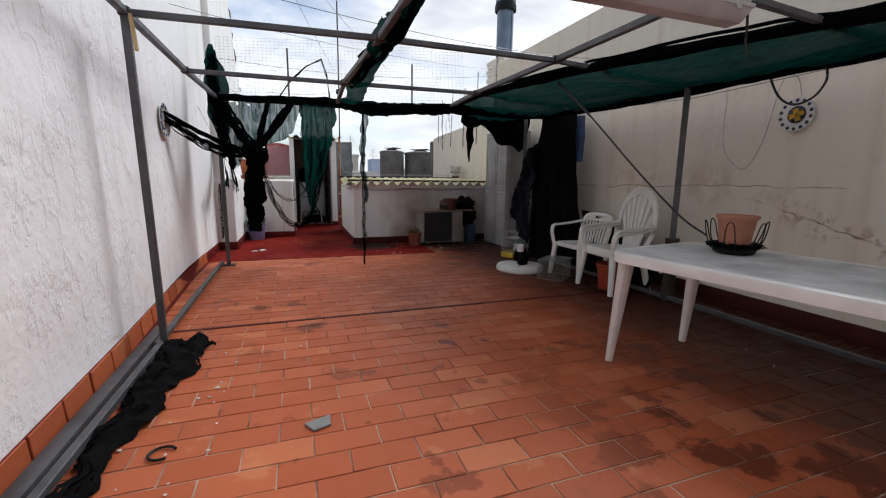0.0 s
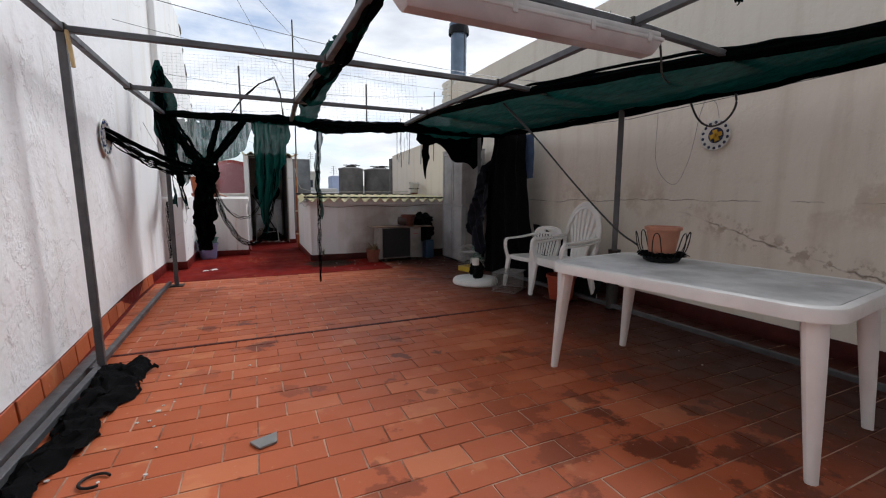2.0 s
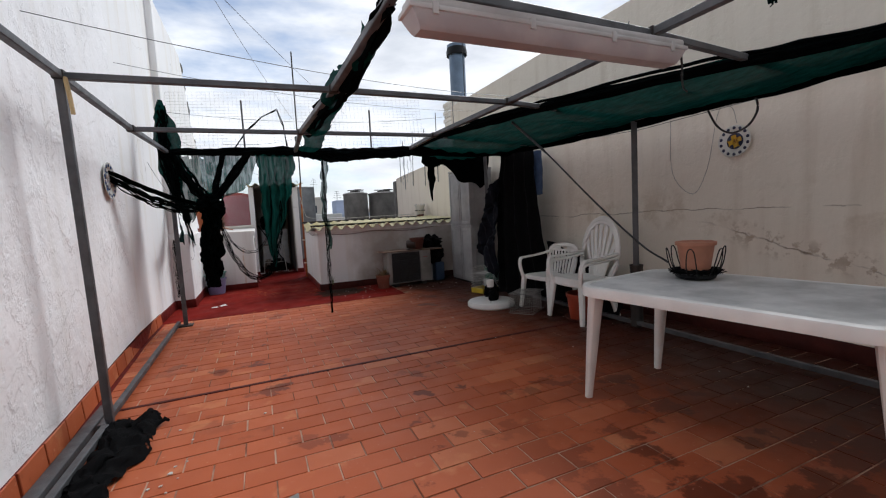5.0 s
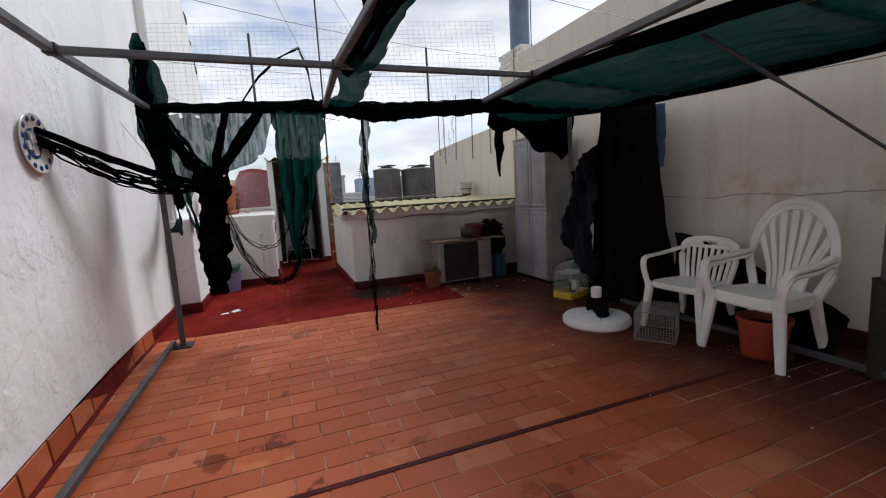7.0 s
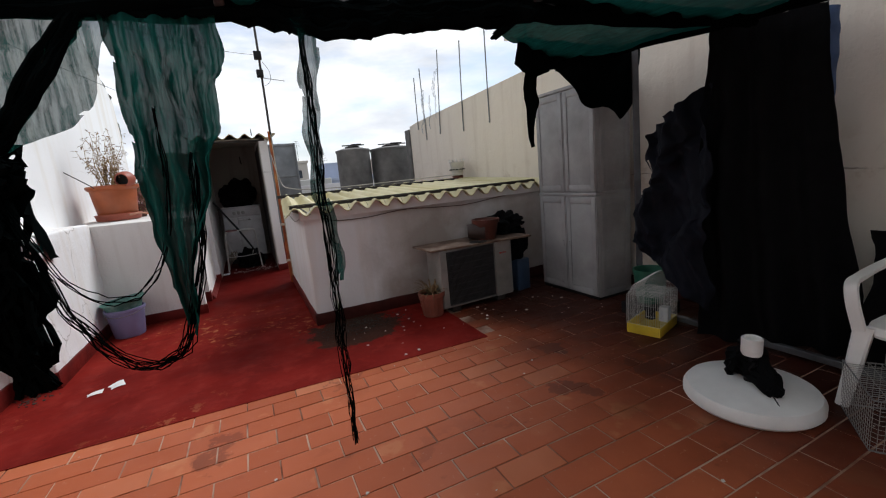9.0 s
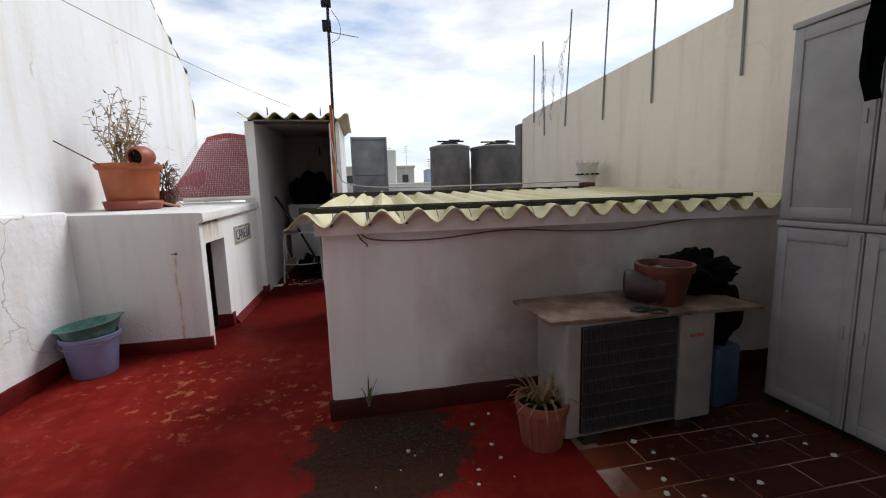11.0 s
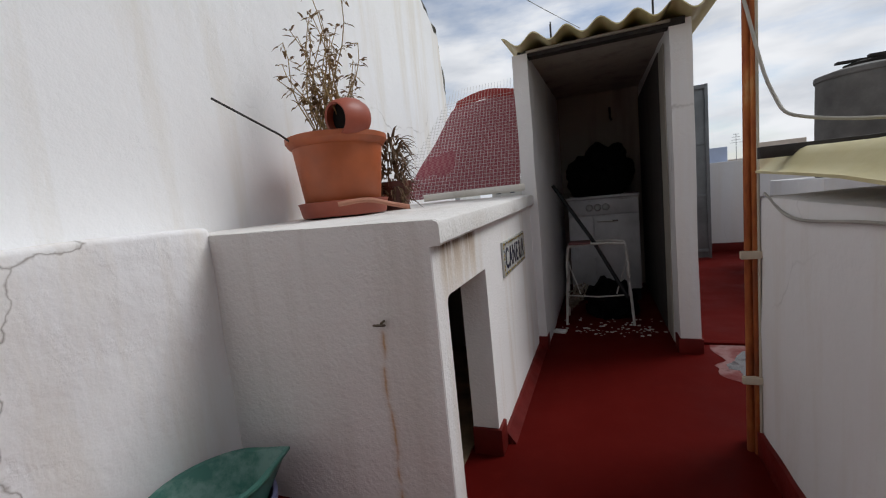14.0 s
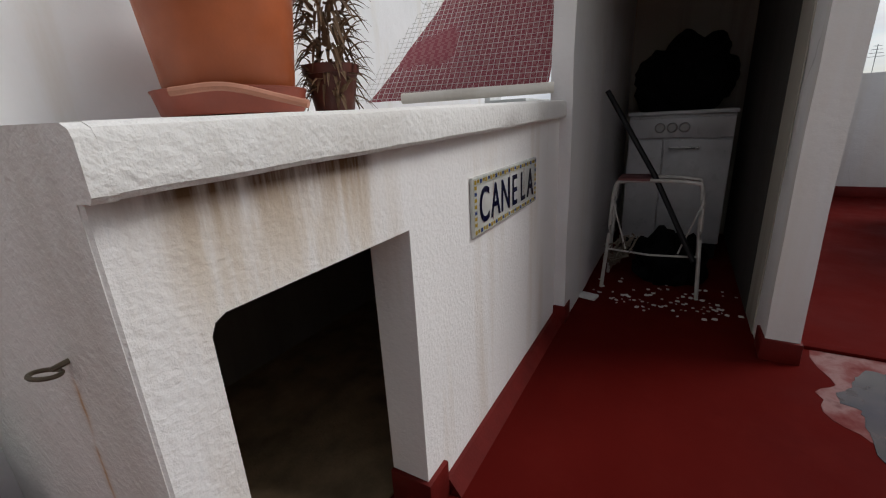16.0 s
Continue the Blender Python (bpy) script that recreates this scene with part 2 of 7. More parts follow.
M_WALL_LOW = plaster("white_masonry_paint", (0.77, 0.755, 0.75), (0.66, 0.57, 0.45), 0.4, 0.3, 0.35)
M_SHED = plaster("grimy_shed_render", (0.77, 0.755, 0.75), (0.58, 0.49, 0.38), 0.3, 0.3, 0.4, smudge=(((2.25, 7.41, 0.62), 0.75), ((3.3, 7.41, 0.5), 0.9), ((1.9, 7.41, 0.1), 0.35)))
M_KENNEL = plaster("stained_white_render", (0.90, 0.88, 0.86), (0.62, 0.50, 0.36), 0.1, 0.12, 0.5, drip=(8.76, 9.22, 0.76, 1.03), grain=1.6)
M_KENNEL_END = plaster("grimy_white_render", (0.79, 0.77, 0.74), (0.50, 0.45, 0.38), 0.1, 0.3, 0.45, grain=2.2, run=(-0.18, 0.76))
# hut inside: its shade is put into the plaster colour, in two depths
M_HUT_SHADE = plaster("hut_shade_plaster", (0.38, 0.35, 0.30), (0.09, 0.075, 0.06), 0.3, 0.3, 0.6)
M_HUT_SHADE_DEEP = plaster("deep_hut_shade_plaster", (0.05, 0.045, 0.04), (0.03, 0.025, 0.02), 0.3, 0.3, 0.6)
M_SLAB = plaster("grainy_render_slab", (0.78, 0.74, 0.67), (0.40, 0.33, 0.24), 0.1, 0.2, 0.5, grain=1.4)
# kennel inside: shade painted as a dark plaster colour
M_KENNEL_SHADE = plaster("kennel_shade_plaster", (0.16, 0.145, 0.125), (0.08, 0.065, 0.05), 0.3, 0.3, 0.6)


def tile_mat():
    m = Nodes("terracotta_tile", 0.55)
    m.bsdf.inputs["Specular IOR Level"].default_value = 0.22
    info = m.n.new("ShaderNodeObjectInfo").outputs["Random"]
    island = m.n.new("ShaderNodeNewGeometry").outputs["Random Per Island"]
    rnd = m.math("FRACT", m.math("ADD", info, island), 0)
    base = m.ramp(rnd, [(0.0, (0.385, 0.092, 0.034)), (0.5, (0.435, 0.108, 0.042)), (0.9, (0.48, 0.127, 0.052)), (0.96, (0.52, 0.16, 0.07)), (1.0, (0.53, 0.18, 0.085))])
    base = m.mix(m.ramp(m.noise(1.3, 6), [(0.42, 0.0), (0.7, 0.4)]), base, (0.34, 0.078, 0.032))
    # rubbed tan patches, mostly a hand wide
    tan = m.math("MULTIPLY", m.ramp(m.noise(4.2, 5, 0.5), [(0.58, 0.0), (0.64, 0.55)]), m.ramp(rnd, [(0.35, 0.0), (0.6, 1.0)]))
    base = m.mix(tan, base, (0.56, 0.215, 0.095))
    # damp and grease stains with edges of their own
    wet = m.ramp(m.noise(2.4, 7, 0.6), [(0.585, 0.0), (0.61, 1.0)])
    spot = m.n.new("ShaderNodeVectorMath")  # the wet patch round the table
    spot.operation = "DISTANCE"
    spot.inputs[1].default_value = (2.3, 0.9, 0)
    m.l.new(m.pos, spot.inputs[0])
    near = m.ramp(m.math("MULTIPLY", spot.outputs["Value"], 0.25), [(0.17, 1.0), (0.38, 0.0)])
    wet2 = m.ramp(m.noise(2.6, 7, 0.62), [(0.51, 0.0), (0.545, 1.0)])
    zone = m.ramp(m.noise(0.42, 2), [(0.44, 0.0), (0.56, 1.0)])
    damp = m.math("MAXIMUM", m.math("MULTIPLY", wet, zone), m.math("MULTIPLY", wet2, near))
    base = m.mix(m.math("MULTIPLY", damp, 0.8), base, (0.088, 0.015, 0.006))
    tile_xyz = m.n.new("ShaderNodeSeparateXYZ")  # shade along the right wall, painted into the tile colour
    m.l.new(m.pos, tile_xyz.inputs[0])
    unit_gap = m.n.new("ShaderNodeVectorMath")  # the same painted shade round the outdoor unit
    unit_gap.operation = "DISTANCE"
    unit_gap.inputs[1].default_value = (3.1, 6.7, 0)
    m.l.new(m.pos, unit_gap.inputs[0])
    far = m.math("MINIMUM", m.math("SUBTRACT", 3.97, tile_xyz.outputs["X"]), m.math("MULTIPLY", unit_gap.outputs["Value"], 1.7))
    wall_shade = m.ramp(m.math("ADD", m.math("MULTIPLY", far, 0.3), m.math("MULTIPLY", m.noise(1.7, 6, 0.6), 0.35)), [(0.45, 1.0), (0.86, 0.0)])
    base = m.mix(m.math("MULTIPLY", wall_shade, 0.9), base, (0.092, 0.0145, 0.0052))
    wall_shade_deep = m.ramp(m.math("ADD", m.math("MULTIPLY", far, 0.3), m.math("MULTIPLY", m.noise(2.3, 6, 0.6), 0.4)), [(0.44, 1.0), (0.76, 0.0)])
    base = m.mix(m.math("MULTIPLY", wall_shade_deep, 0.9), base, (0.028, 0.0055, 0.0025))
    chalk = m.ramp(m.noise(26, 6, 0.7), [(0.63, 0.0), (0.7, 0.5)])
    base = m.mix(chalk, base, (0.55, 0.30, 0.2))
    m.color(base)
    r = m.ramp(m.noise(4.5, 5), [(0.3, 0.38), (0.7, 0.62)])
    m.rough(m.mix(damp, r, 0.42))
    m.bump(m.noise(9, 4), 0.25, 0.004)
    m.bump(m.noise(140, 3), 0.2, 0.0015)
    return m.mat


M_TILE = tile_mat()
M_GROUT = Nodes("grey_cement_grout", 0.9)
M_GROUT.color(M_GROUT.mix(M_GROUT.ramp(M_GROUT.noise(1.9, 5), [(0.42, 0.0), (0.58, 1.0)]), (0.50, 0.35, 0.26), (0.17, 0.065, 0.036)))
M_GROUT.bump(M_GROUT.noise(90, 3), 0.4, 0.003)
M_GROUT = M_GROUT.mat


def red_paint_mat():
    m = Nodes("red_floor_paint", 0.45)
    m.bsdf.inputs["Specular IOR Level"].default_value = 0.025
    base = m.mix(m.ramp(m.noise(1.6, 6), [(0.35, 0.0), (0.68, 1.0)]), (0.125, 0.0085, 0.0065), (0.215, 0.0165, 0.012))
    base = m.mix(m.ramp(m.noise(6.5, 6, 0.65), [(0.5, 0.0), (0.68, 0.5)]), base, (0.26, 0.03, 0.022))
    brick = m.n.new("ShaderNodeTexBrick")
    brick.inputs["Scale"].default_value = 1.0
    brick.inputs["Mortar Size"].default_value = 0.006
    brick.inputs["Brick Width"].default_value = 0.29
    brick.inputs["Row Height"].default_value = 0.15
    m.l.new(m.pos, brick.inputs["Vector"])
    worn = m.ramp(m.noise(12, 8, 0.68), [(0.555, 0.0), (0.60, 1.0)])
    trod = m.n.new("ShaderNodeVectorMath")  # most trodden in front of the kennel
    trod.operation = "DISTANCE"
    trod.inputs[1].default_value = (0.1, 8.1, 0)
    m.l.new(m.pos, trod.inputs[0])
    zone = m.math("MAXIMUM", m.ramp(m.noise(0.75, 2), [(0.55, 0.0), (0.65, 1.0)]), m.math("MULTIPLY", m.ramp(trod.outputs["Value"], [(0.45, 1.0), (0.95, 0.0)]), m.ramp(m.noise(2.2, 3), [(0.42, 0.0), (0.52, 1.0)])))
    pxyz = m.n.new("ShaderNodeSeparateXYZ")
    m.l.new(m.pos, pxyz.inputs[0])
    deep = m.ramp(m.math("SUBTRACT", m.math("ADD", pxyz.outputs["Y"], m.math("MULTIPLY", m.noise(1.5, 5), 0.8)), 8.9), [(0.0, 0.0), (0.7, 1.0)])  # fewer scuffs and a darker red by the hut
    scuff = m.math("MULTIPLY", m.math("MULTIPLY", worn, zone), m.math("SUBTRACT", 1.0, deep))
    base = m.mix(m.math("MULTIPLY", scuff, 0.5), base, (0.46, 0.19, 0.085))
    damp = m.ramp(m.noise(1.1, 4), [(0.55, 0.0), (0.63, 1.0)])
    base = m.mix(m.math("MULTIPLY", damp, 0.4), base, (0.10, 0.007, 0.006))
    base = m.mix(m.math("MULTIPLY", deep, 0.85), base, (0.066, 0.0036, 0.0028))
    silt = m.n.new("ShaderNodeVectorMath")  # wet silt at the foot of the shed
    silt.operation = "DISTANCE"
    silt.inputs[1].default_value = (1.29, 7.10, 0)
    m.l.new(m.pos, silt.inputs[0])
    mud = m.ramp(m.math("ADD", silt.outputs["Value"], m.math("MULTIPLY", m.noise(5.5, 6, 0.6), 0.5)), [(0.62, 1.0), (0.66, 0.0)])
    base = m.mix(m.math("MULTIPLY", mud, 0.9), base, m.mix(m.noise(40, 4), (0.012, 0.008, 0.006), (0.06, 0.038, 0.026)))
    m.color(base)
    m.rough(m.ramp(m.noise(3.0, 5), [(0.35, 0.5), (0.65, 0.75)]))
    m.bump(brick.outputs["Fac"], -0.25, 0.003)
    m.bump(m.noise(22, 5), 0.25, 0.004)
    m.bump(scuff, -0.4, 0.002)
    return m.mat


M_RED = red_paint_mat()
M_RED_SKIRT = plain("dark_red_skirting_paint", (0.135, 0.0105, 0.008), 0.55, 0, 0.35, 6, 60, 0.25, 0.2)
M_SEAL = plain("dark_red_joint_sealant", (0.075, 0.012, 0.011), 0.6, 0, 0.4, 9, 60, 0.3, 0.2)
M_SKIRT_DARK = plain("darker_red_skirting", (0.06, 0.012, 0.009), 0.7, 0, 0.4, 6, 60, 0.25, 0.2)
M_STEEL = plain("grey_painted_steel_tube", (0.10, 0.102, 0.108), 0.5, 0.3, 0.45, 7, 90, 0.25)
M_RUST = Nodes("rusted_brown_pole", 0.7, 0.2)
M_RUST.color(M_RUST.ramp(M_RUST.noise(11, 6, 0.6, stretch=(1, 1, 0.35)), [(0.28, (0.10, 0.024, 0.009)), (0.46, (0.29, 0.066, 0.013)), (0.60, (0.42, 0.135, 0.028)), (0.76, (0.60, 0.36, 0.14))]))
M_RUST.bump(M_RUST.noise(70, 4), 0.4, 0.003)
M_RUST = M_RUST.mat
M_BLACK_STEEL = plain("rusty_black_angle_iron", (0.035, 0.029, 0.026), 0.65, 0.2, 0.5, 9, 80, 0.3)
M_PLASTIC_WHITE = plain("aged_white_garden_plastic", (0.74, 0.73, 0.70), 0.42, 0, 0.12, 5, 70, 0.12)
M_TABLE_TOP = Nodes("dusty_white_tabletop", 0.5)
M_TABLE_TOP.color(M_TABLE_TOP.mix(M_TABLE_TOP.ramp(M_TABLE_TOP.noise(3.2, 6, 0.6), [(0.36, 0.0), (0.62, 1.0)]), (0.40, 0.40, 0.39), (0.66, 0.655, 0.64)))
M_TABLE_TOP.bump(M_TABLE_TOP.noise(120, 3), 0.15, 0.002)
M_TABLE_TOP = M_TABLE_TOP.mat
M_TERRACOTTA = plain("orange_plastic_plant_pot", (0.375, 0.093, 0.030), 0.45, 0, 0.22, 6, 60, 0.1)
M_SAUCER = plain("red_plastic_saucer", (0.33, 0.075, 0.042), 0.5, 0, 0.25, 6, 60, 0.1)
M_TERRA_OLD = plain("faded_terracotta_pot", (0.46, 0.20, 0.125), 0.7, 0, 0.25, 8, 70, 0.25)
M_TERRA_RED = plain("red_brown_glazed_pot", (0.10, 0.024, 0.014), 0.5, 0, 0.3, 8, 70, 0.2)
M_BLACK = plain("black_plastic", (0.008, 0.008, 0.009), 0.5, 0, 0.3, 8, 60, 0.1, 0.25)
M_BLACK_CLOTH = plain("black_woven_cloth", (0.005, 0.005, 0.0055), 0.9, 0, 0.4, 9, 240, 0.5, 0.06)
# dry soil, and the shade painted into hollows
M_DARK = plain("dark_soil_and_hollow_shade", (0.018, 0.017, 0.016), 0.9, spec=0.1)
M_FIBRE = Nodes("aged_cream_corrugated_sheet", 0.5)
M_FIBRE.color(M_FIBRE.mix(M_FIBRE.ramp(M_FIBRE.noise(2.2, 6, 0.6, stretch=(1, 0.4, 1)), [(0.35, 0.0), (0.7, 1.0)]), (0.50, 0.43, 0.19), (0.70, 0.645, 0.42)))
fx = M_FIBRE.n.new("ShaderNodeSeparateXYZ")
M_FIBRE.l.new(M_FIBRE.pos, fx.inputs[0])
fmoss = M_FIBRE.math("MULTIPLY", M_FIBRE.ramp(M_FIBRE.noise(8, 6, 0.65), [(0.5, 0.0), (0.6, 1.0)]), M_FIBRE.ramp(M_FIBRE.math("MULTIPLY", M_FIBRE.math("SUBTRACT", fx.outputs["Y"], 7.2), 2.0), [(0.05, 0.9), (0.34, 0.0)]))
fmoss = M_FIBRE.math("MAXIMUM", fmoss, M_FIBRE.math("MULTIPLY", M_FIBRE.ramp(M_FIBRE.math("ABSOLUTE", M_FIBRE.math("SUBTRACT", fx.outputs["X"], 0.9), 0), [(0.006, 0.9), (0.016, 0.0)]), M_FIBRE.ramp(M_FIBRE.noise(14, 5), [(0.45, 0.0), (0.52, 1.0)])))
fbase = M_FIBRE.bsdf.inputs["Base Color"].links[0].from_socket
M_FIBRE.color(M_FIBRE.mix(fmoss, fbase, (0.10, 0.075, 0.025)))
M_FIBRE.bump(M_FIBRE.noise(60, 4), 0.2, 0.002)
M_FIBRE = M_FIBRE.mat
M_GREY_METAL = plain("weathered_zinc_sheet", (0.22, 0.23, 0.235), 0.55, 0.4, 0.4, 3, 50, 0.2)
M_TANK = plain("grey_fibre_cement_tank", (0.165, 0.158, 0.148), 0.85, 0, 0.45, 3.5, 60, 0.3)
M_CAB = plain("dirty_white_cabinet_paint", (0.31, 0.305, 0.305), 0.55, 0, 0.35, 3, 60, 0.15)
M_ENAMEL = plain("white_enamel", (0.50, 0.50, 0.51), 0.35, 0, 0.2, 5, 60, 0.06)
M_CABLE = plain("black_rubber_cable", (0.02, 0.02, 0.022), 0.6)
M_WIRE = plain("galvanised_wire", (0.22, 0.22, 0.22), 0.5, 0.6)


# ---- mesh helpers ----
def box(bm, x0, x1, y0, y1, z0, z1, bev=0.0, seg=2, m=None):
    """An axis-aligned box with rounded edges, added to bm."""
    v = bmesh.ops.create_cube(bm, size=1.0)["verts"]
    for p in v:
        p.co = Vector((x0 + (p.co.x + 0.5) * (x1 - x0), y0 + (p.co.y + 0.5) * (y1 - y0), z0 + (p.co.z + 0.5) * (z1 - z0)))
        if m is not None:
            p.co = m @ p.co
    if bev > 0:
        e = list({ed for p in v for ed in p.link_edges})
        bmesh.ops.bevel(bm, geom=e, offset=bev, segments=seg, affect="EDGES", profile=0.5)
    return bm


def boxed(*a, **k):
    return box(bmesh.new(), *a, **k)


def tube(bm, pts, r, seg=8, closed=False):
    """A round rod along points; r is a number or a function of 0..1."""
    pts = [Vector(p) for p in pts]
    n, rings, up = len(pts), [], Vector((0, 0, 1))
    for i, p in enumerate(pts):
        a = pts[(i - 1) % n] if (closed or i > 0) else p
        b = pts[(i + 1) % n] if (closed or i < n - 1) else p
        d = (b - a).normalized() if (b - a).length > 1e-9 else Vector((0, 0, 1))
        s = d.cross(up)
        if s.length < 0.05:
            s = d.cross(Vector((0, 1, 0)))
        s.normalize()
        t = s.cross(d)
        rad = r(i / max(1, n - 1)) if callable(r) else r
        rings.append([bm.verts.new(p + rad * (math.cos(2 * math.pi * k / seg) * s + math.sin(2 * math.pi * k / seg) * t)) for k in range(seg)])
    for i in range(n if closed else n - 1):
        a, b = rings[i], rings[(i + 1) % n]
        for k in range(seg):
            bm.faces.new((a[k], a[(k + 1) % seg], b[(k + 1) % seg], b[k]))
    if not closed:
        bm.faces.new(rings[0][::-1])
        bm.faces.new(rings[-1])
    return bm


def tubed(*a, **k):
    return tube(bmesh.new(), *a, **k)


def lathe(profile, seg=32, c=(0, 0, 0), squash=1.0):
    """A turned body from (radius, height) pairs."""
    bm = bmesh.new()
    rings = []
    for r, z in profile:
        if r < 1e-6:
            rings.append([bm.verts.new((c[0], c[1], c[2] + z))])
        else:
            rings.append([bm.verts.new((c[0] + r * math.cos(2 * math.pi * k / seg), c[1] + squash * r * math.sin(2 * math.pi * k / seg), c[2] + z)) for k in range(seg)])
    for a, b in zip(rings, rings[1:]):
        for k in range(seg):
            q = [a[k % len(a)], a[(k + 1) % len(a)], b[(k + 1) % len(b)], b[k % len(b)]]
            q = list(dict.fromkeys(q))
            if len(q) > 2:
                bm.faces.new(q)
    return bm


def prism(bm, outline, axis, a, b):
    """A closed outline of 2D points pushed along an axis from a to b."""
    def at(p, h):
        return {"x": (h, p[0], p[1]), "y": (p[0], h, p[1]), "z": (p[0], p[1], h)}[axis]
    lo = [bm.verts.new(at(p, a)) for p in outline]
    hi = [bm.verts.new(at(p, b)) for p in outline]
    n = len(outline)
    bm.faces.new(lo)
    bm.faces.new(hi[::-1])
    for i in range(n):
        bm.faces.new((lo[i], hi[i], hi[(i + 1) % n], lo[(i + 1) % n]))
    return bm


def mesh_of(name, bm, material, smooth=None):
    bmesh.ops.recalc_face_normals(bm, faces=bm.faces)
    me = bpy.data.meshes.new(name)
    bm.to_mesh(me)
    bm.free()
    if material:
        me.materials.append(material)
    if smooth is not None:
        me.polygons.foreach_set("use_smooth", [True] * len(me.polygons))
        me.set_sharp_from_angle(angle=radians(smooth))
    return me


def part(name, bm, material, parent, label="", smooth=35):
    """One mesh object under a thing or a part."""
    ob = new(name, mesh_of(name, bm, material, smooth))
    ob.parent = parent
    if label:
        ob["label"] = label
    return ob


def thing(name, label, category, m=None, group="", kind=""):
    """An empty at the base of a thing, for its parts."""
    ob = new(name)
    ob.empty_display_size = 0.1
    if m is not None:
        ob.matrix_basis = m
    return tagged(ob, label, category, group, kind)


def single(name, bm, material, label, category, m=None, group="", kind="", smooth=35):
    """A thing of one mesh."""
    ob = new(name, mesh_of(name, bm, material, smooth))
    if m is not None:
        ob.matrix_basis = m
    return tagged(ob, label, category, group, kind)


def rough_up(bm, amount, scale, keep=None):
    """Uneven hand-made surface."""
    for v in bm.verts:
        if keep and keep(v.co):
            continue
        v.co += amount * Vector(noise.noise_vector(v.co * scale))
    return bm


def cut_up(bm, size):
    """Split long edges until none is longer than size."""
    for _ in range(9):
        e = [x for x in bm.edges if x.calc_length() > size]
        if not e:
            break
        bmesh.ops.subdivide_edges(bm, edges=e, cuts=1, use_grid_fill=True)
    return bm


def sag(a, b, drop, n=14):
    a, b = Vector(a), Vector(b)
    return [a.lerp(b, i / n) - Vector((0, 0, drop * 4 * (i / n) * (1 - i / n))) for i in range(n + 1)]


# ---- large structure ----
def structure(name, bm, material, label, category="wall", smooth=35):
    return single(name, bm, material, label, category, kind="structure", smooth=smooth)


WL, WR = -1.12, 3.97

# ground far below, reaching the horizon
structure("ground", boxed(-600, 600, -600, 600, -9.2, -9.0), plain("far_town_ground", (0.16, 0.15, 0.13), 0.9, 0, 0.4, 0.05, 2), "pale dusty ground of the town far below", "ground")

# roof deck
floor = structure("floor", boxed(WL - 0.3, WR + 0.3, -2.6, 15.2, -0.3, -0.0055), M_GROUT, "grey cement bed under terracotta tiles on a roof terrace", "floor")
red = bmesh.new()
prism(red, [(WL, 6.26), (2.15, 6.2), (2.17, 7.5), (WR, 7.5), (WR, 15.0), (WL, 15.0)], "z", -0.005, 0.003)
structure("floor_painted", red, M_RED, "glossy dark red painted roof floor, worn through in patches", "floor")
line = bmesh.new()
prism(line, [(WL + 0.2, 3.412), (1.2, 3.418), (3.9, 3.406), (3.9, 3.436), (1.2, 3.450), (WL + 0.2, 3.444)], "z", -0.005, 0.0034)
structure("floor_joint", line, M_SEAL, "dark red sealed expansion joint across the tiles", "trim")

# left boundary wall with a sloped far end
lw = bmesh.new()
prism(lw, [(-2.6, -0.3), (12.32, -0.3), (12.32, 2.3), (12.22, 2.95), (11.8, 3.2), (11.25, 3.58), (10.75, 4.45), (10.4, 4.8), (-2.6, 4.9)], "x", WL - 0.3, WL)
structure("wall_left", lw, M_WALL_LEFT, "tall white limewashed boundary wall with lumpy flaking plaster")
fw = bmesh.new()
prism(fw, [(WL - 0.02, 5.3), (WL - 0.02, -2.4), (-0.93, -2.4), (-0.955, 1.7), (-1.0, 3.0), (WL + 0.001, 5.3)], "z", 0.0, 4.88)
structure("wall_left_coat", fw, M_COAT, "thicker lumpy white plaster coat on the near wall")
sb = bmesh.new()
prism(sb, [(WL, 6.26), (WL + 0.008, 6.26), (WL + 0.010, 5.3), (-0.992, 3.0), (-0.947, 1.7), (-0.922, -2.35), (-0.95, -2.35), (-0.98, 1.7), (-1.02, 3.0)], "z", 0.0, 0.136)
structure("skirting_backing", sb, M_RED_SKIRT, "dark red painted mortar behind the skirting tiles", "skirting")
lip = bmesh.new()
prism(lip, [(WL, 6.26), (WL + 0.05, 6.26), (WL + 0.055, 5.3), (-0.95, 3.0), (-0.905, 1.7), (-0.88, -2.35), (-0.95, -2.35), (-0.98, 1.7), (-1.02, 3.0)], "z", -0.005, 0.0022)
structure("skirting_seal", lip, M_RED_SKIRT, "dark red sealing strip along the foot of the skirting", "trim")
cap = tubed([(WL - 0.03, 10.55, 4.70), (WL - 0.03, 10.75, 4.46), (WL - 0.03, 11.0, 4.02), (WL - 0.03, 11.25, 3.59), (WL - 0.03, 11.55, 3.38), (WL - 0.03, 11.8, 3.21), (WL - 0.03, 12.22, 2.96), (WL - 0.03, 12.3, 2.6), (WL - 0.03, 12.32, 2.25)], lambda u: 0.034, 8)
cut_up(cap, 0.06)
rough_up(cap, 0.035, 9)
structure("coping", cap, plain("dark_lichen_mortar", (0.17, 0.16, 0.14), 0.9, 0, 0.5, 9, 60, 0.4), "crumbling dark lichen edge on the sloping wall", "coping")
structure("wall_pilaster", boxed(WL - 0.01, -1.03, 7.36, 7.55, 1.0, 4.85, 0.012), M_WALL_LEFT, "white plastered pilaster on the boundary wall", "pilaster")
ledge = boxed(WL - 0.01, -0.855, 7.33, 8.76, 0, 1.125, 0.02, 3)
cut_up(ledge, 0.12)
rough_up(ledge, 0.008, 4.0)
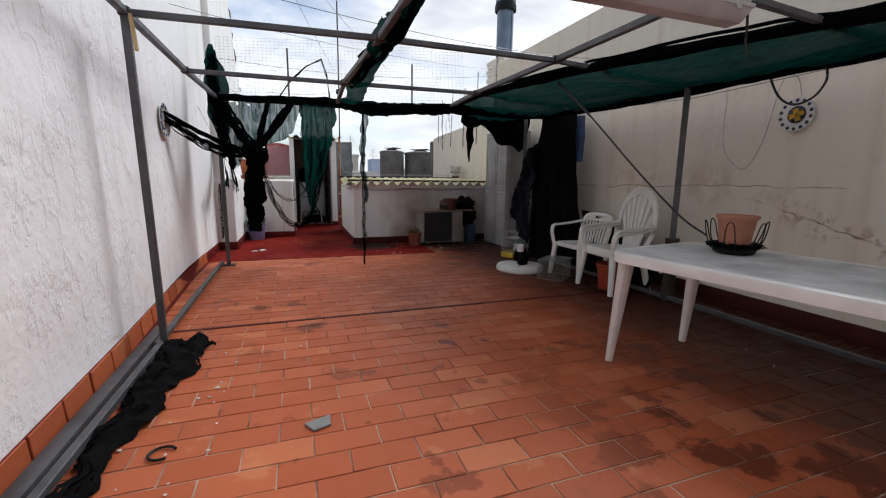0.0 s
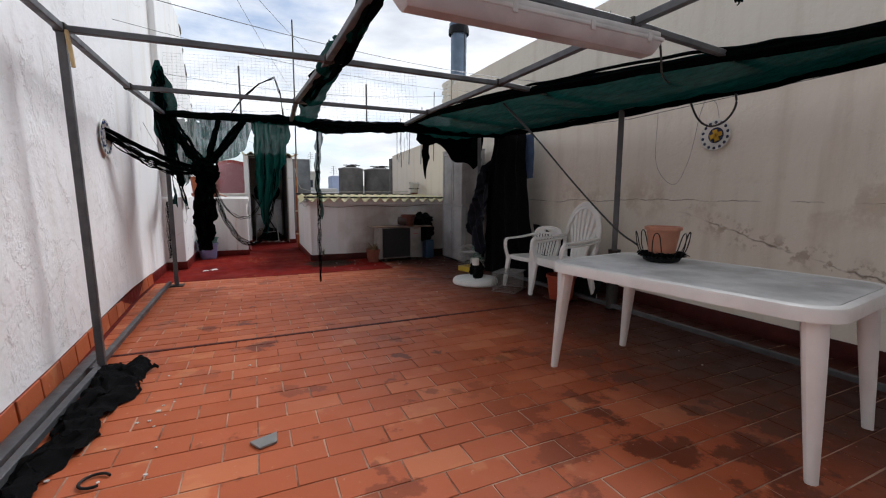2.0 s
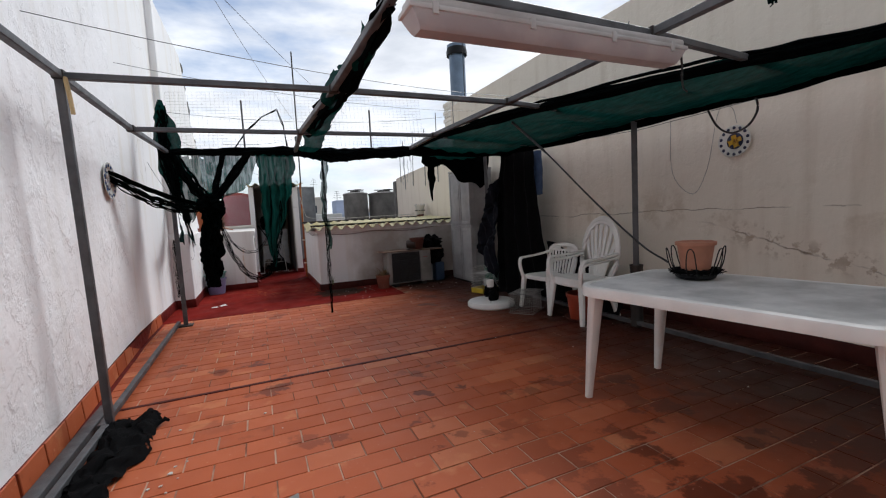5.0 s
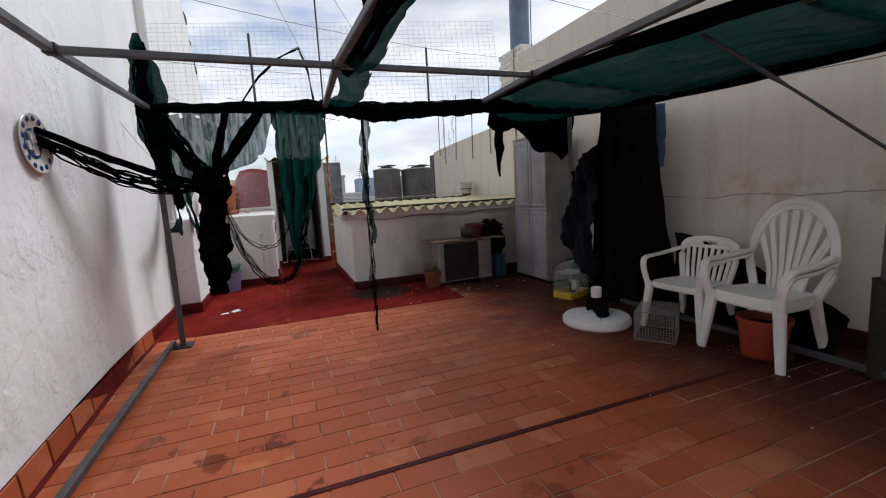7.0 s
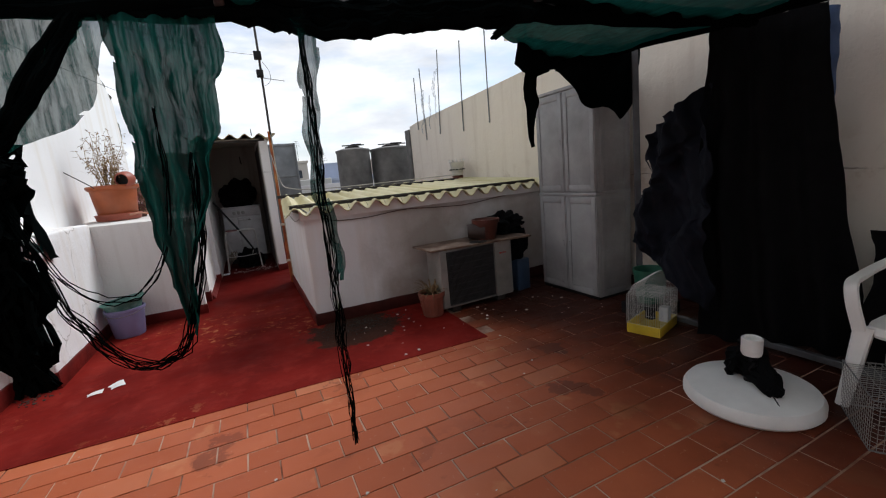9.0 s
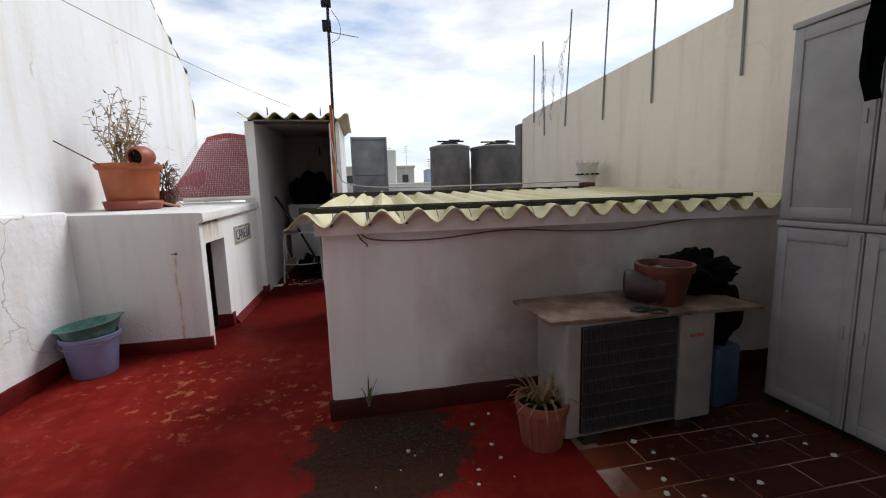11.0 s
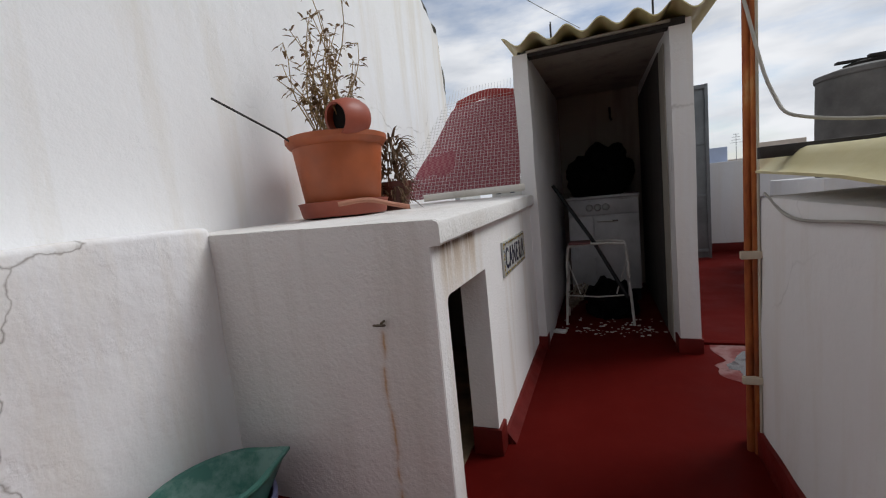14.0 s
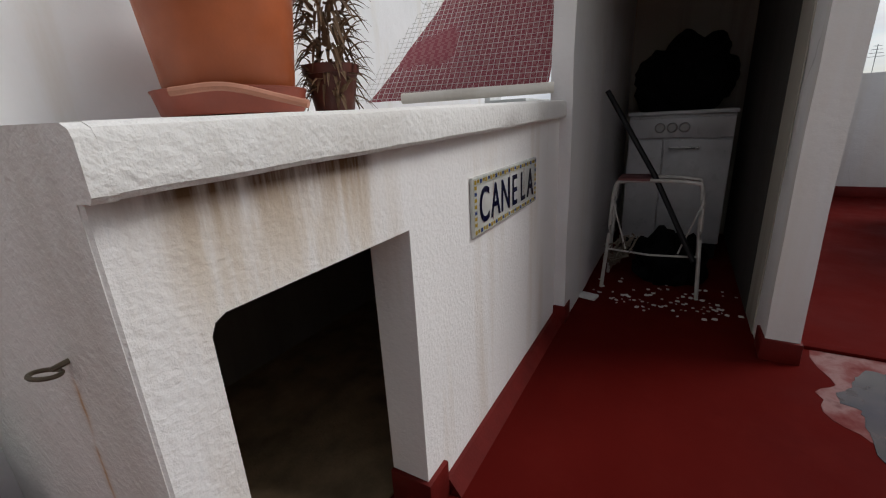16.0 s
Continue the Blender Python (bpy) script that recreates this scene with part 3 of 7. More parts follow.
structure("wall_ledge", ledge, M_LEDGE, "low thick white wall with a cracked plaster ledge")

# right boundary wall, high beside the terrace and lower past the chimney
rw = bmesh.new()
prism(rw, [(-2.6, -0.3), (12.0, -0.3), (12.0, 2.33), (11.6, 2.36), (8.0, 2.46), (7.98, 3.42), (-2.6, 3.36)], "x", WR, WR + 0.3)
structure("wall_right", rw, M_WALL_RIGHT, "high cream limewashed wall, stained and cracked")
# never in view: added close and tall to cut sky light from behind
structure("wall_back", boxed(WL, WR, -1.15, -0.9, -0.3, 4.6), M_WALL_LOW, "plain white wall added out of view, closes the terrace and blocks sky")

# skirtings
structure("skirting_ledge", rough_up(boxed(-0.87, -0.842, 7.318, 8.74, 0, 0.125, 0.004), 0.003, 7), M_RED_SKIRT, "dark red painted skirting below the ledge", "skirting")
structure("skirting_pilaster", boxed(WL - 0.01, -0.8425, 7.318, 7.345, 0, 0.124, 0.004), M_RED_SKIRT, "dark red painted skirting on the wall end", "skirting")
structure("skirting_left", boxed(WL - 0.01, WL + 0.016, 6.26, 7.33, 0, 0.126, 0.004), M_RED_SKIRT, "dark red painted skirting along the white wall", "skirting")
structure("skirting_right", boxed(WR - 0.018, WR + 0.01, -2.3, 7.4, -0.01, 0.13, 0.004), M_SKIRT_DARK, "dark red painted skirting along the cream wall", "skirting")


# ---- low shed with corrugated roof ----
def roof_sheet(x0, x1, y0, y1, z0, z1, pitch, amp, thick=0.008, bow=0.0, lift=1.0):
    """A corrugated sheet whose waves run along y."""
    bm = bmesh.new()
    nx = int((x1 - x0) / pitch * 10)
    ny = 8
    rows = []
    for s in (0, 1):
        for j in range(ny + 1):
            v = j / ny
            rows.append([])
            for i in range(nx + 1):
                x = x0 + (x1 - x0) * i / nx
                z = z0 + (z1 - z0) * v + lift * amp * math.cos(2 * math.pi * (x - x0) / pitch) - thick * s
                z += 0.006 * noise.noise((x * 1.3, v * 2, 0.3)) + bow * v * (1 - v)
                e = 0.012 * noise.noise((x * 6, 0, 4.0)) if j in (0, ny) else 0
                rows[-1].append(bm.verts.new((x, y0 + (y1 - y0) * v + e, z)))
    k = ny + 1
    for s in (0, 1):
        for j in range(ny):
            a, b = rows[s * k + j], rows[s * k + j + 1]
            for i in range(nx):
                bm.faces.new((a[i], a[i + 1], b[i + 1], b[i]))
    for j, q in ((0, 0), (ny, ny)):
        a, b = rows[j], rows[k + j]
        for i in range(nx):
            bm.faces.new((a[i], a[i + 1], b[i + 1], b[i]))
    for i in (0, nx):
        for j in range(ny):
            bm.faces.new((rows[j][i], rows[j + 1][i], rows[k + j + 1][i], rows[k + j][i]))
    return bm


shed = thing("shed", "low white rendered shed with a cream corrugated roof", "shed", kind="structure")
sw = boxed(1.03, WR, 7.41, 9.62, 0, 1.04, 0.018, 2)
cut_up(sw, 0.16)
rough_up(sw, 0.009, 3.5, lambda c: c.z < 0.02)
part("wall", sw, M_SHED, shed, "white rendered wall, chipped at the corners")
part("skirting", rough_up(cut_up(boxed(1.014, 3.9, 7.392, 7.44, 0, 0.115, 0.006), 0.1), 0.007, 9), M_SKIRT_DARK, shed, "dark red painted skirting")
part("skirting", rough_up(cut_up(boxed(1.012, 1.05, 7.445, 9.63, 0, 0.105, 0.006), 0.1), 0.007, 9), M_RED_SKIRT, shed)
sheet = roof_sheet(0.87, WR - 0.02, 7.31, 9.72, 1.085, 1.178, 0.185, 0.036, lift=-1.0)
for v in sheet.verts:  # the free edge has sagged over the passage
    k = (v.co.y - 7.31) / 2.41
    v.co.x += 0.16 * k * (WR - v.co.x) / 3.1  # laid askew, flush with the wall at the back
    v.co.z -= max(0.0, min(1.0, (1.02 - v.co.x) / 0.12)) * (0.04 * math.sin(math.pi * min(1.0, max(0.0, k) / 0.6)) - 0.03 * max(0.0, k - 0.6) / 0.4)
roof = part("roof", sheet, M_FIBRE, shed, "cream corrugated fibre sheet with mossy edge")
fill = [(1.0 + 0.0231 * i, 1.083 - 0.036 * math.cos(2 * math.pi * (0.13 + 0.0231 * i) / 0.185)) for i in range(126)]
part("infill", rough_up(prism(bmesh.new(), fill + [(3.89, 1.0), (1.0, 1.0)], "y", 7.372, 7.43), 0.003, 9), M_WALL_LOW, shed, "white mortar filled up under the waves")
bar = bmesh.new()
box(bar, 0.93, 3.62, 7.41, 7.445, 1.136, 1.142, 0.001)
box(bar, 0.93, 3.62, 7.41, 7.4155, 1.108, 1.1355, 0.001)
part("bar", bar, M_BLACK_STEEL, roof, "rusty angle iron across the sheets")
part("bar", boxed(0.97, 3.6, 9.3, 9.335, 1.172, 1.21, 0.003), M_BLACK_STEEL, roof)
for x in (1.085, 1.27, 1.455, 1.825):
    part("strap", prism(bmesh.new(), [(7.33, 1.046), (9.3, 1.126), (9.3, 1.134), (7.33, 1.054)], "x", x - 0.008, x + 0.008), M_BLACK_STEEL, roof, "dark strap lying in a valley of the sheet")
for i in range(15):
    y = 1.03 + i * 0.175
    tie = tubed([(y + 0.06, 7.43, 1.138), (y + 0.063, 7.40, 1.12), (y + 0.066, 7.37, 1.095), (y + 0.066, 7.34, 1.07)], 0.0022, 6)
    part("tie_wire", tie, M_BLACK_STEEL, roof)

# ---- dog kennel built of masonry ----
kennel = thing("kennel", "white rendered masonry dog kennel with a thick slab roof", "kennel", kind="structure")
KX0, KX1, KY0, KY1 = WL, 0.01, 8.745, 10.68
front = prism(bmesh.new(), [(KX0, 0), (KX1 - 0.0045, 0), (KX1 - 0.0045, 1.010), (KX1 + 0.027, 1.011), (KX1 + 0.032, 1.018), (KX1 + 0.031, 1.071), (KX1 + 0.026, 1.081), (KX1 + 0.012, 1.087), (KX0, 1.100)], "y", KY0, KY0 + 0.024)
cut_up(front, 0.12)
box(front, KX0, KX1 - 0.006, KY0 + 0.0245, KY0 + 0.09, 0, 1.008)
rough_up(front, 0.003, 5, lambda c: c.x > KX1 - 0.03)
part("wall", front, M_KENNEL_END, kennel, "white rendered end wall with rust streaks")
side = bmesh.new()
prism(side, [(KY0 + 0.0006, 0.0), (8.84, 0.0), (8.84, 0.815), (8.848, 0.832), (8.865, 0.84), (9.31, 0.84), (9.31, 0.0), (KY1, 0.0), (KY1, 1.05), (KY0 + 0.0006, 1.02)], "x", KX1 - 0.118, KX1 - 0.001)
bmesh.ops.bevel(side, geom=[e for e in side.edges if all(abs(v.co.y - KY0 - 0.0006) < 1e-4 and v.co.x > KX1 - 0.01 for v in e.verts)], offset=0.004, segments=1, affect="EDGES")
part("wall", side, M_KENNEL, kennel, "white rendered side wall with a doorway")
# dark sheet added over the house wall to shade the inside
part("lining", boxed(KX0 + 0.002, KX0 + 0.03, KY0 + 0.092, KY1 - 0.1, 0.012, 1.02), M_KENNEL_SHADE, kennel, "dark sheet added for the shade inside")
part("wall", boxed(KX0 + 0.02, KX1 - 0.14, KY1 - 0.1, KY1, 0, 1.03), M_KENNEL_SHADE, kennel)
slab = bmesh.new()
prism(slab, [(KX0, 1.03), (KX1 + 0.027, 1.011), (KX1 + 0.032, 1.018), (KX1 + 0.031, 1.071), (KX1 + 0.026, 1.081), (KX1 + 0.012, 1.087), (KX0, 1.100)], "y", KY0 + 0.0185, KY1)
cut_up(slab, 0.09)
rough_up(slab, 0.0035, 6)
for v in slab.verts:
    v.co.z += 0.022 * (v.co.y - KY0)
part("slab", slab, M_KENNEL_END, kennel, "thick rough rendered slab, streaked brown under the edge")
part("skirting", rough_up(boxed(KX0 + 0.25, KX1 + 0.014, KY0 - 0.016, KY0 + 0.02, 0, 0.105, 0.004), 0.003, 8), M_RED_SKIRT, kennel, "dark red painted skirting")
part("skirting", boxed(KX1 - 0.120, KX1 + 0.013, 9.297, 9.40, 0, 0.125, 0.004), M_RED_SKIRT, kennel)
sk = bmesh.new()
prism(sk, [(KX1 - 0.01, 0), (KX1 + 0.05, 0.004), (KX1 + 0.012, 0.055), (KX1 - 0.01, 0.06)], "y", 9.40, KY1)
part("skirting", sk, M_RED_SKIRT, kennel)
part("floor", boxed(KX0 + 0.02, KX1 - 0.14, KY0 + 0.09, KY1 - 0.1, 0.0, 0.012), plain("dirty_sand", (0.30, 0.21, 0.12), 0.95, 0, 0.5, 7, 60, 0.5), kennel, "bare sandy floor")

# ---- cooking hut ----
hut = thing("hut", "narrow white masonry cooking hut with a corrugated roof", "hut", kind="structure")
hb = prism(bmesh.new(), [(10.60, 0), (12.9, 0), (12.9, 2.17), (10.60, 2.065)], "x", -0.035, 0.065)
part("wall", rough_up(cut_up(hb, 0.2), 0.006, 4), M_WALL_LOW, hut, "white rendered side wall with flaking edge")
hb = prism(bmesh.new(), [(10.62, 0), (12.9, 0), (12.9, 2.17), (10.62, 2.075)], "x", 0.915, 1.035)
part("wall", rough_up(cut_up(hb, 0.2), 0.006, 4), M_WALL_LOW, hut)
part("wall", boxed(0.066, 0.914, 12.75, 12.9, 0, 2.18), M_HUT_SHADE, hut, "back wall coloured dark for the shade inside")
# painted shade on the right inside face, in two steps going in
part("shade_coat", boxed(0.905, 0.9135, 11.1, 12.74, 0.0, 2.03), M_HUT_SHADE_DEEP, hut, "inside face of the wall painted with deep shade")
part("shade_coat", boxed(0.9075, 0.9135, 10.85, 11.099, 0.0, 2.02), M_HUT_SHADE, hut, "inside face of the wall painted with lighter shade")
part("skirting", boxed(0.905, 1.047, 10.606, 10.75, 0, 0.1, 0.004), M_RED_SKIRT, hut, "dark red painted skirting")
part("skirting", boxed(-0.03, 0.073, 10.588, 10.7, 0, 0.1, 0.004), M_RED_SKIRT, hut)
part("beam", boxed(0.0, 1.0, 10.62, 10.7, 2.045, 2.088), M_BLACK_STEEL, hut, "dark beam above the opening")
# board added below the roof sheet to keep sky light out
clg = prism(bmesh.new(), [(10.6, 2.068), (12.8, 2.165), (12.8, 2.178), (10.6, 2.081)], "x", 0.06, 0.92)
part("lining", clg, M_HUT_SHADE, hut, "dark board added under the roof to close a bright gap")
hr = part("roof", roof_sheet(-0.07, 1.16, 10.47, 13.0, 2.115, 2.23, 0.2, 0.032), M_FIBRE, hut, "old mossy corrugated fibre roof")
for x in (0.23, 0.83):
    part("bolt", tubed([(x, 10.6, 2.13), (x, 10.6, 2.21), (x + 0.003, 10.6, 2.225)], 0.006, 6), M_BLACK_STEEL, hr, "rusty roof bolt")

# ---- yard behind the shed ----
structure("parapet", boxed(1.04, WR, 14.85, 15.0, 0, 1.31, 0.01), M_WALL_LOW, "low white parapet at the end of the roof", "parapet")
structure("skirting_parapet", boxed(1.04, WR, 14.838, 14.87, 0, 0.12, 0.004), M_RED_SKIRT, "dark red painted skirting of the parapet", "skirting")
structure("tank_plinth", boxed(2.4, WR + 0.25, 12.5, 13.8, 0, 1.0, 0.01), M_WALL_LOW, "white masonry plinth under the water tanks", "plinth")
structure("wall_tent_base", boxed(WL, -0.04, 10.7, 12.9, 0, 1.08, 0.01), M_WALL_LOW, "white masonry block beside the hut", "block")


# ---- pergola of steel tube ----
pergola = thing("pergola", "grey painted steel tube pergola frame, rusting at the joints", "pergola")


def beam(a, b, r=0.021, name="beam", label=""):
    a, b = Vector(a), Vector(b)
    bm = boxed(-r, r, -r, r, 0, (b - a).length, 0.004, 1)
    bm.transform(Matrix.Translation(a) @ (b - a).to_track_quat("Z", "Y").to_matrix().to_4x4())
    return part(name, bm, M_STEEL, pergola, label)


PX0, PXM, PXR, PX1 = -0.81, 0.67, 2.08, 3.46
CROSS = [  # four cross tubes: points at the four long rails
    [(-0.80, 1.56, 2.08), (0.69, 1.56, 2.085), (2.04, 1.58, 2.075), (3.46, 1.60, 2.01)],
    [(-0.80, 3.00, 2.085), (0.66, 2.91, 2.085), (2.03, 2.90, 2.08), (3.45, 2.93, 2.01)],
    [(-0.77, 4.25, 2.055), (0.58, 4.37, 2.090), (2.02, 4.41, 2.11), (3.46, 4.45, 2.03)],
    [(-0.81, 6.04, 2.140), (0.63, 5.66, 2.110), (2.05, 5.33, 2.11), (3.44, 5.06, 2.05)],
]
beam((-0.805, 3.13, 0.02), (-0.80, 3.0, 2.085), 0.021, "post", "grey steel post")
beam((-0.80, 5.99, 0.012), (PX0, 6.04, 2.14), 0.024, "post")
beam((3.50, 2.98, 0.0), (3.44, 2.93, 2.01), 0.026, "post")
beam((3.60, 5.98, 0.0), (3.58, 6.0, 2.13), 0.024, "post")
beam((3.5, -0.4, 0.0), (3.46, -0.4, 2.03), 0.024, "post")
for k in range(4):
    start = {0: (PX0, -0.6, 2.08), 1: (0.7, -0.6, 2.08), 2: (2.05, -0.6, 2.07), 3: (PX1, -0.6, 2.01)}[k]
    chain = [start] + [c[k] for c in CROSS]
    for a, b in zip(chain, chain[1:]):
        beam(a, b, 0.021, "rail", "grey steel top rail")
for c in CROSS:
    for a, b in zip(c, c[1:]):
        beam(Vector(a) - Vector((0, 0, 0.004)), Vector(b) - Vector((0, 0, 0.004)), 0.0185, "beam", "grey steel cross tube")
    for p in c:
        part("clamp", boxed(p[0] - 0.029, p[0] + 0.029, p[1] - 0.03, p[1] + 0.03, p[2] - 0.026, p[2] + 0.026, 0.005), M_BLACK_STEEL, pergola, "rusty welded joint")
beam((PX0, 0.2, 0.045), (PX0, 3.06, 0.045), 0.02, "rail", "grey steel floor rail")
beam((-0.83, 3.06, 0.045), (-0.875, 6.0, 0.045), 0.02, "rail", "grey steel floor rail")
for x, y, zb in ((0.05, 5.83, 2.75), (1.57, 5.48, 2.62)):
    part("upright", tubed([(x, y, 2.1), (x, y, zb)], 0.011, 8), M_STEEL, pergola, "thin upright tube above the cross tube")
beam((3.5, -0.4, 0.045), (3.44, 5.97, 0.045), 0.02, "rail")
part("base_plate", boxed(PX0 - 0.07, PX0 + 0.09, 5.91, 6.07, 0, 0.012, 0.003), M_BLACK_STEEL, pergola, "rusty base plate")
part("sleeve", lathe([(0.05, 0), (0.058, 0.01), (0.06, 0.6), (0.064, 0.62), (0.05, 0.62), (0.045, 0.3)], 20, (3.495, 2.975, 0)), M_BLACK_STEEL, pergola, "dark rusted tube sleeve round the post")
part("peg", tubed([(PX0 + 0.04, 2.98, 2.07), (PX0 + 0.055, 2.97, 1.95), (PX0 + 0.06, 2.97, 1.87)], 0.011, 8), plain("pale_split_wood", (0.55, 0.40, 0.2), 0.8), pergola, "pale wooden stick tied at the joint")


def net_mat(name, c, cover, see, coarse=420.0, worn=0.86, streak=0.0, lie=None):
    """Shade netting: knitted threads with see-through gaps, some light shining through."""
    m = Nodes(name, 0.8)
    n, l = m.n, m.l
    n.remove(m.bsdf)
    out = n["Material Output"]
    thread = m.ramp(m.noise(coarse, 2, 0.5, stretch=(1.0, 1.0, 0.45)), [(0.5 - 0.12, 0.0), (0.5 + 0.12, 1.0)])
    fold = m.ramp(m.noise(7, 6, 0.65, stretch=lie), [(0.36, 0.0), (0.66, 1.0)])
    col = m.mix(fold, tuple(v * 0.5 for v in c), c)
    dif, tra, clear = n.new("ShaderNodeBsdfDiffuse"), n.new("ShaderNodeBsdfTranslucent"), n.new("ShaderNodeBsdfTransparent")
    l.new(col, dif.inputs["Color"])
    l.new(col, tra.inputs["Color"])
    a, b = n.new("ShaderNodeMixShader"), n.new("ShaderNodeMixShader")
    a.inputs[0].default_value = see
    l.new(dif.outputs[0], a.inputs[1])
    l.new(tra.outputs[0], a.inputs[2])
    fac = m.math("ADD", m.math("MULTIPLY", thread, 1.0 - cover), cover)
    fac = m.math("MULTIPLY", fac, m.ramp(m.noise(3.1, 4), [(0.3, worn), (0.6, 1.0)]))
    if streak:  # drawn-out threads where the weave has opened
        fac = m.math("MULTIPLY", fac, m.ramp(m.noise(34, 4, 0.6, stretch=(1.0, 1.0, 0.05)), [(0.42, 1.0 - streak), (0.58, 1.0)]))
    l.new(fac, b.inputs[0])
    l.new(clear.outputs[0], b.inputs[1])
    l.new(a.outputs[0], b.inputs[2])
    l.new(b.outputs[0], out.inputs["Surface"])
    return m.mat


M_NET_GREEN = net_mat("dark_green_shade_net", (0.006, 0.050, 0.042), 0.98, 0.32, worn=0.97, lie=(7.0, 0.7, 7.0))
M_NET_SLING = net_mat("blackish_green_shade_net", (0.004, 0.016, 0.015), 0.97, 0.1, 300.0, 0.96)
M_NET_THIN = net_mat("thin_green_shade_net", (0.008, 0.066, 0.054), 0.90, 0.5, worn=0.92, streak=0.18)
M_NET_PANEL = net_mat("green_shade_net_panel", (0.010, 0.075, 0.062), 1.0, 0.4, worn=1.0, streak=0.045, lie=(3.0, 3.0, 0.4))
M_NET_BLACK = net_mat("black_shade_net", (0.003, 0.0045, 0.0045), 1.0, 0.05, worn=1.0)


def cloth(f, nu, nv, wob=0.02, freq=3.0, tear=0.0, seed=0.0):
    """A sheet from f(u, v), wrinkled; tear removes ragged bits near the edges."""
    bm = bmesh.new()
    g = []
    for i in range(nu + 1):
        g.append([])
        for j in range(nv + 1):
            p = Vector(f(i / nu, j / nv))
            p += wob * Vector(noise.noise_vector(p * freq + Vector((seed, seed * 2, 0)))) + 0.3 * wob * Vector(noise.noise_vector(p * freq * 4))
            g[-1].append(bm.verts.new(p))
    for i in range(nu):
        for j in range(nv):
            if tear > 0:
                e = min(i, nu - 1 - i) / nu, min(j, nv - 1 - j) / nv
                if noise.noise((i * 0.37 + seed, j * 0.41, seed)) > 0.62 - tear + 3.2 * min(e):
                    continue
            bm.faces.new((g[i][j], g[i + 1][j], g[i + 1][j + 1], g[i][j + 1]))
    return bm


def strands(bm, pts, n, spread, r=0.0025, seed=0, wave=0.5, steps=10):
    """A loose bunch of threads along a line of points."""
    rng = random.Random(seed)
    pts = [Vector(p) for p in pts]
    for _ in range(n):
        off = Vector((rng.uniform(-1, 1), rng.uniform(-1, 1), rng.uniform(-1, 1))) * spread
        ph = rng.uniform(0, 9)
        line = []
        for s in range(steps + 1):
            x = s / steps * (len(pts) - 1)
            k = min(int(x), len(pts) - 2)
            p = pts[k].lerp(pts[k + 1], x - k)
            line.append(p + off * (0.35 + 0.65 * math.sin(math.pi * s / steps)) + wave * spread * Vector(noise.noise_vector(Vector((ph, s * 0.5, 0)))))
        tube(bm, line, r, 4)
    return bm


def ribbon(bm, pts, side, w, t):
    """A flat bar along points; side gives its width direction, w its width, t its thickness."""
    pts = [Vector(p) for p in pts]
    side = Vector(side).normalized()
    rings = []
    for i, p in enumerate(pts):
        d = (pts[min(i + 1, len(pts) - 1)] - pts[max(i - 1, 0)]).normalized()
        nn = d.cross(side).normalized()
        s2 = nn.cross(d).normalized()
        ww = (w(i / (len(pts) - 1)) if callable(w) else w) / 2
        q = t / 2
        c = min(ww, q) * 0.45
        rings.append([bm.verts.new(p + a * s2 + b * nn) for a, b in ((-ww, -q + c), (-ww + c, -q), (ww - c, -q), (ww, -q + c), (ww, q - c), (ww - c, q), (-ww + c, q), (-ww, q - c))])
    for a, b in zip(rings, rings[1:]):
        for k in range(8):
            bm.faces.new((a[k], a[(k + 1) % 8], b[(k + 1) % 8], b[k]))
    bm.faces.new(rings[0][::-1])
    bm.faces.new(rings[-1])
    return bm


def curve3(pts, n=12):
    """Smooth points through a few given ones."""
    p = [Vector(q) for q in pts]
    p = [2 * p[0] - p[1]] + p + [2 * p[-1] - p[-2]]
    out = []
    for i in range(1, len(p) - 2):
        for s in range(n):
            t = s / n
            a, b, c, d = p[i - 1], p[i], p[i + 1], p[i + 2]
            out.append(0.5 * ((2 * b) + (c - a) * t + (2 * a - 5 * b + 4 * c - d) * t * t + (3 * b - a - 3 * c + d) * t ** 3))
    return out + [p[-2]]


# ---- garden table ----
def rounded(hx, hy, r, bulge=0.03, n=7):
    """An outline with round corners and slightly bowed sides."""
    out = []
    for cx, cy, a0 in ((hx - r, hy - r, 0), (-hx + r, hy - r, 90), (-hx + r, -hy + r, 180), (hx - r, -hy + r, 270)):
        for k in range(n + 1):
            a = radians(a0 + 90 * k / n)
            out.append((cx + r * math.cos(a), cy + r * math.sin(a)))
    return [(x + bulge * math.copysign(1, x) * (1 - (y / hy) ** 2), y + bulge * math.copysign(1, y) * (1 - (x / hx) ** 2)) for x, y in out]


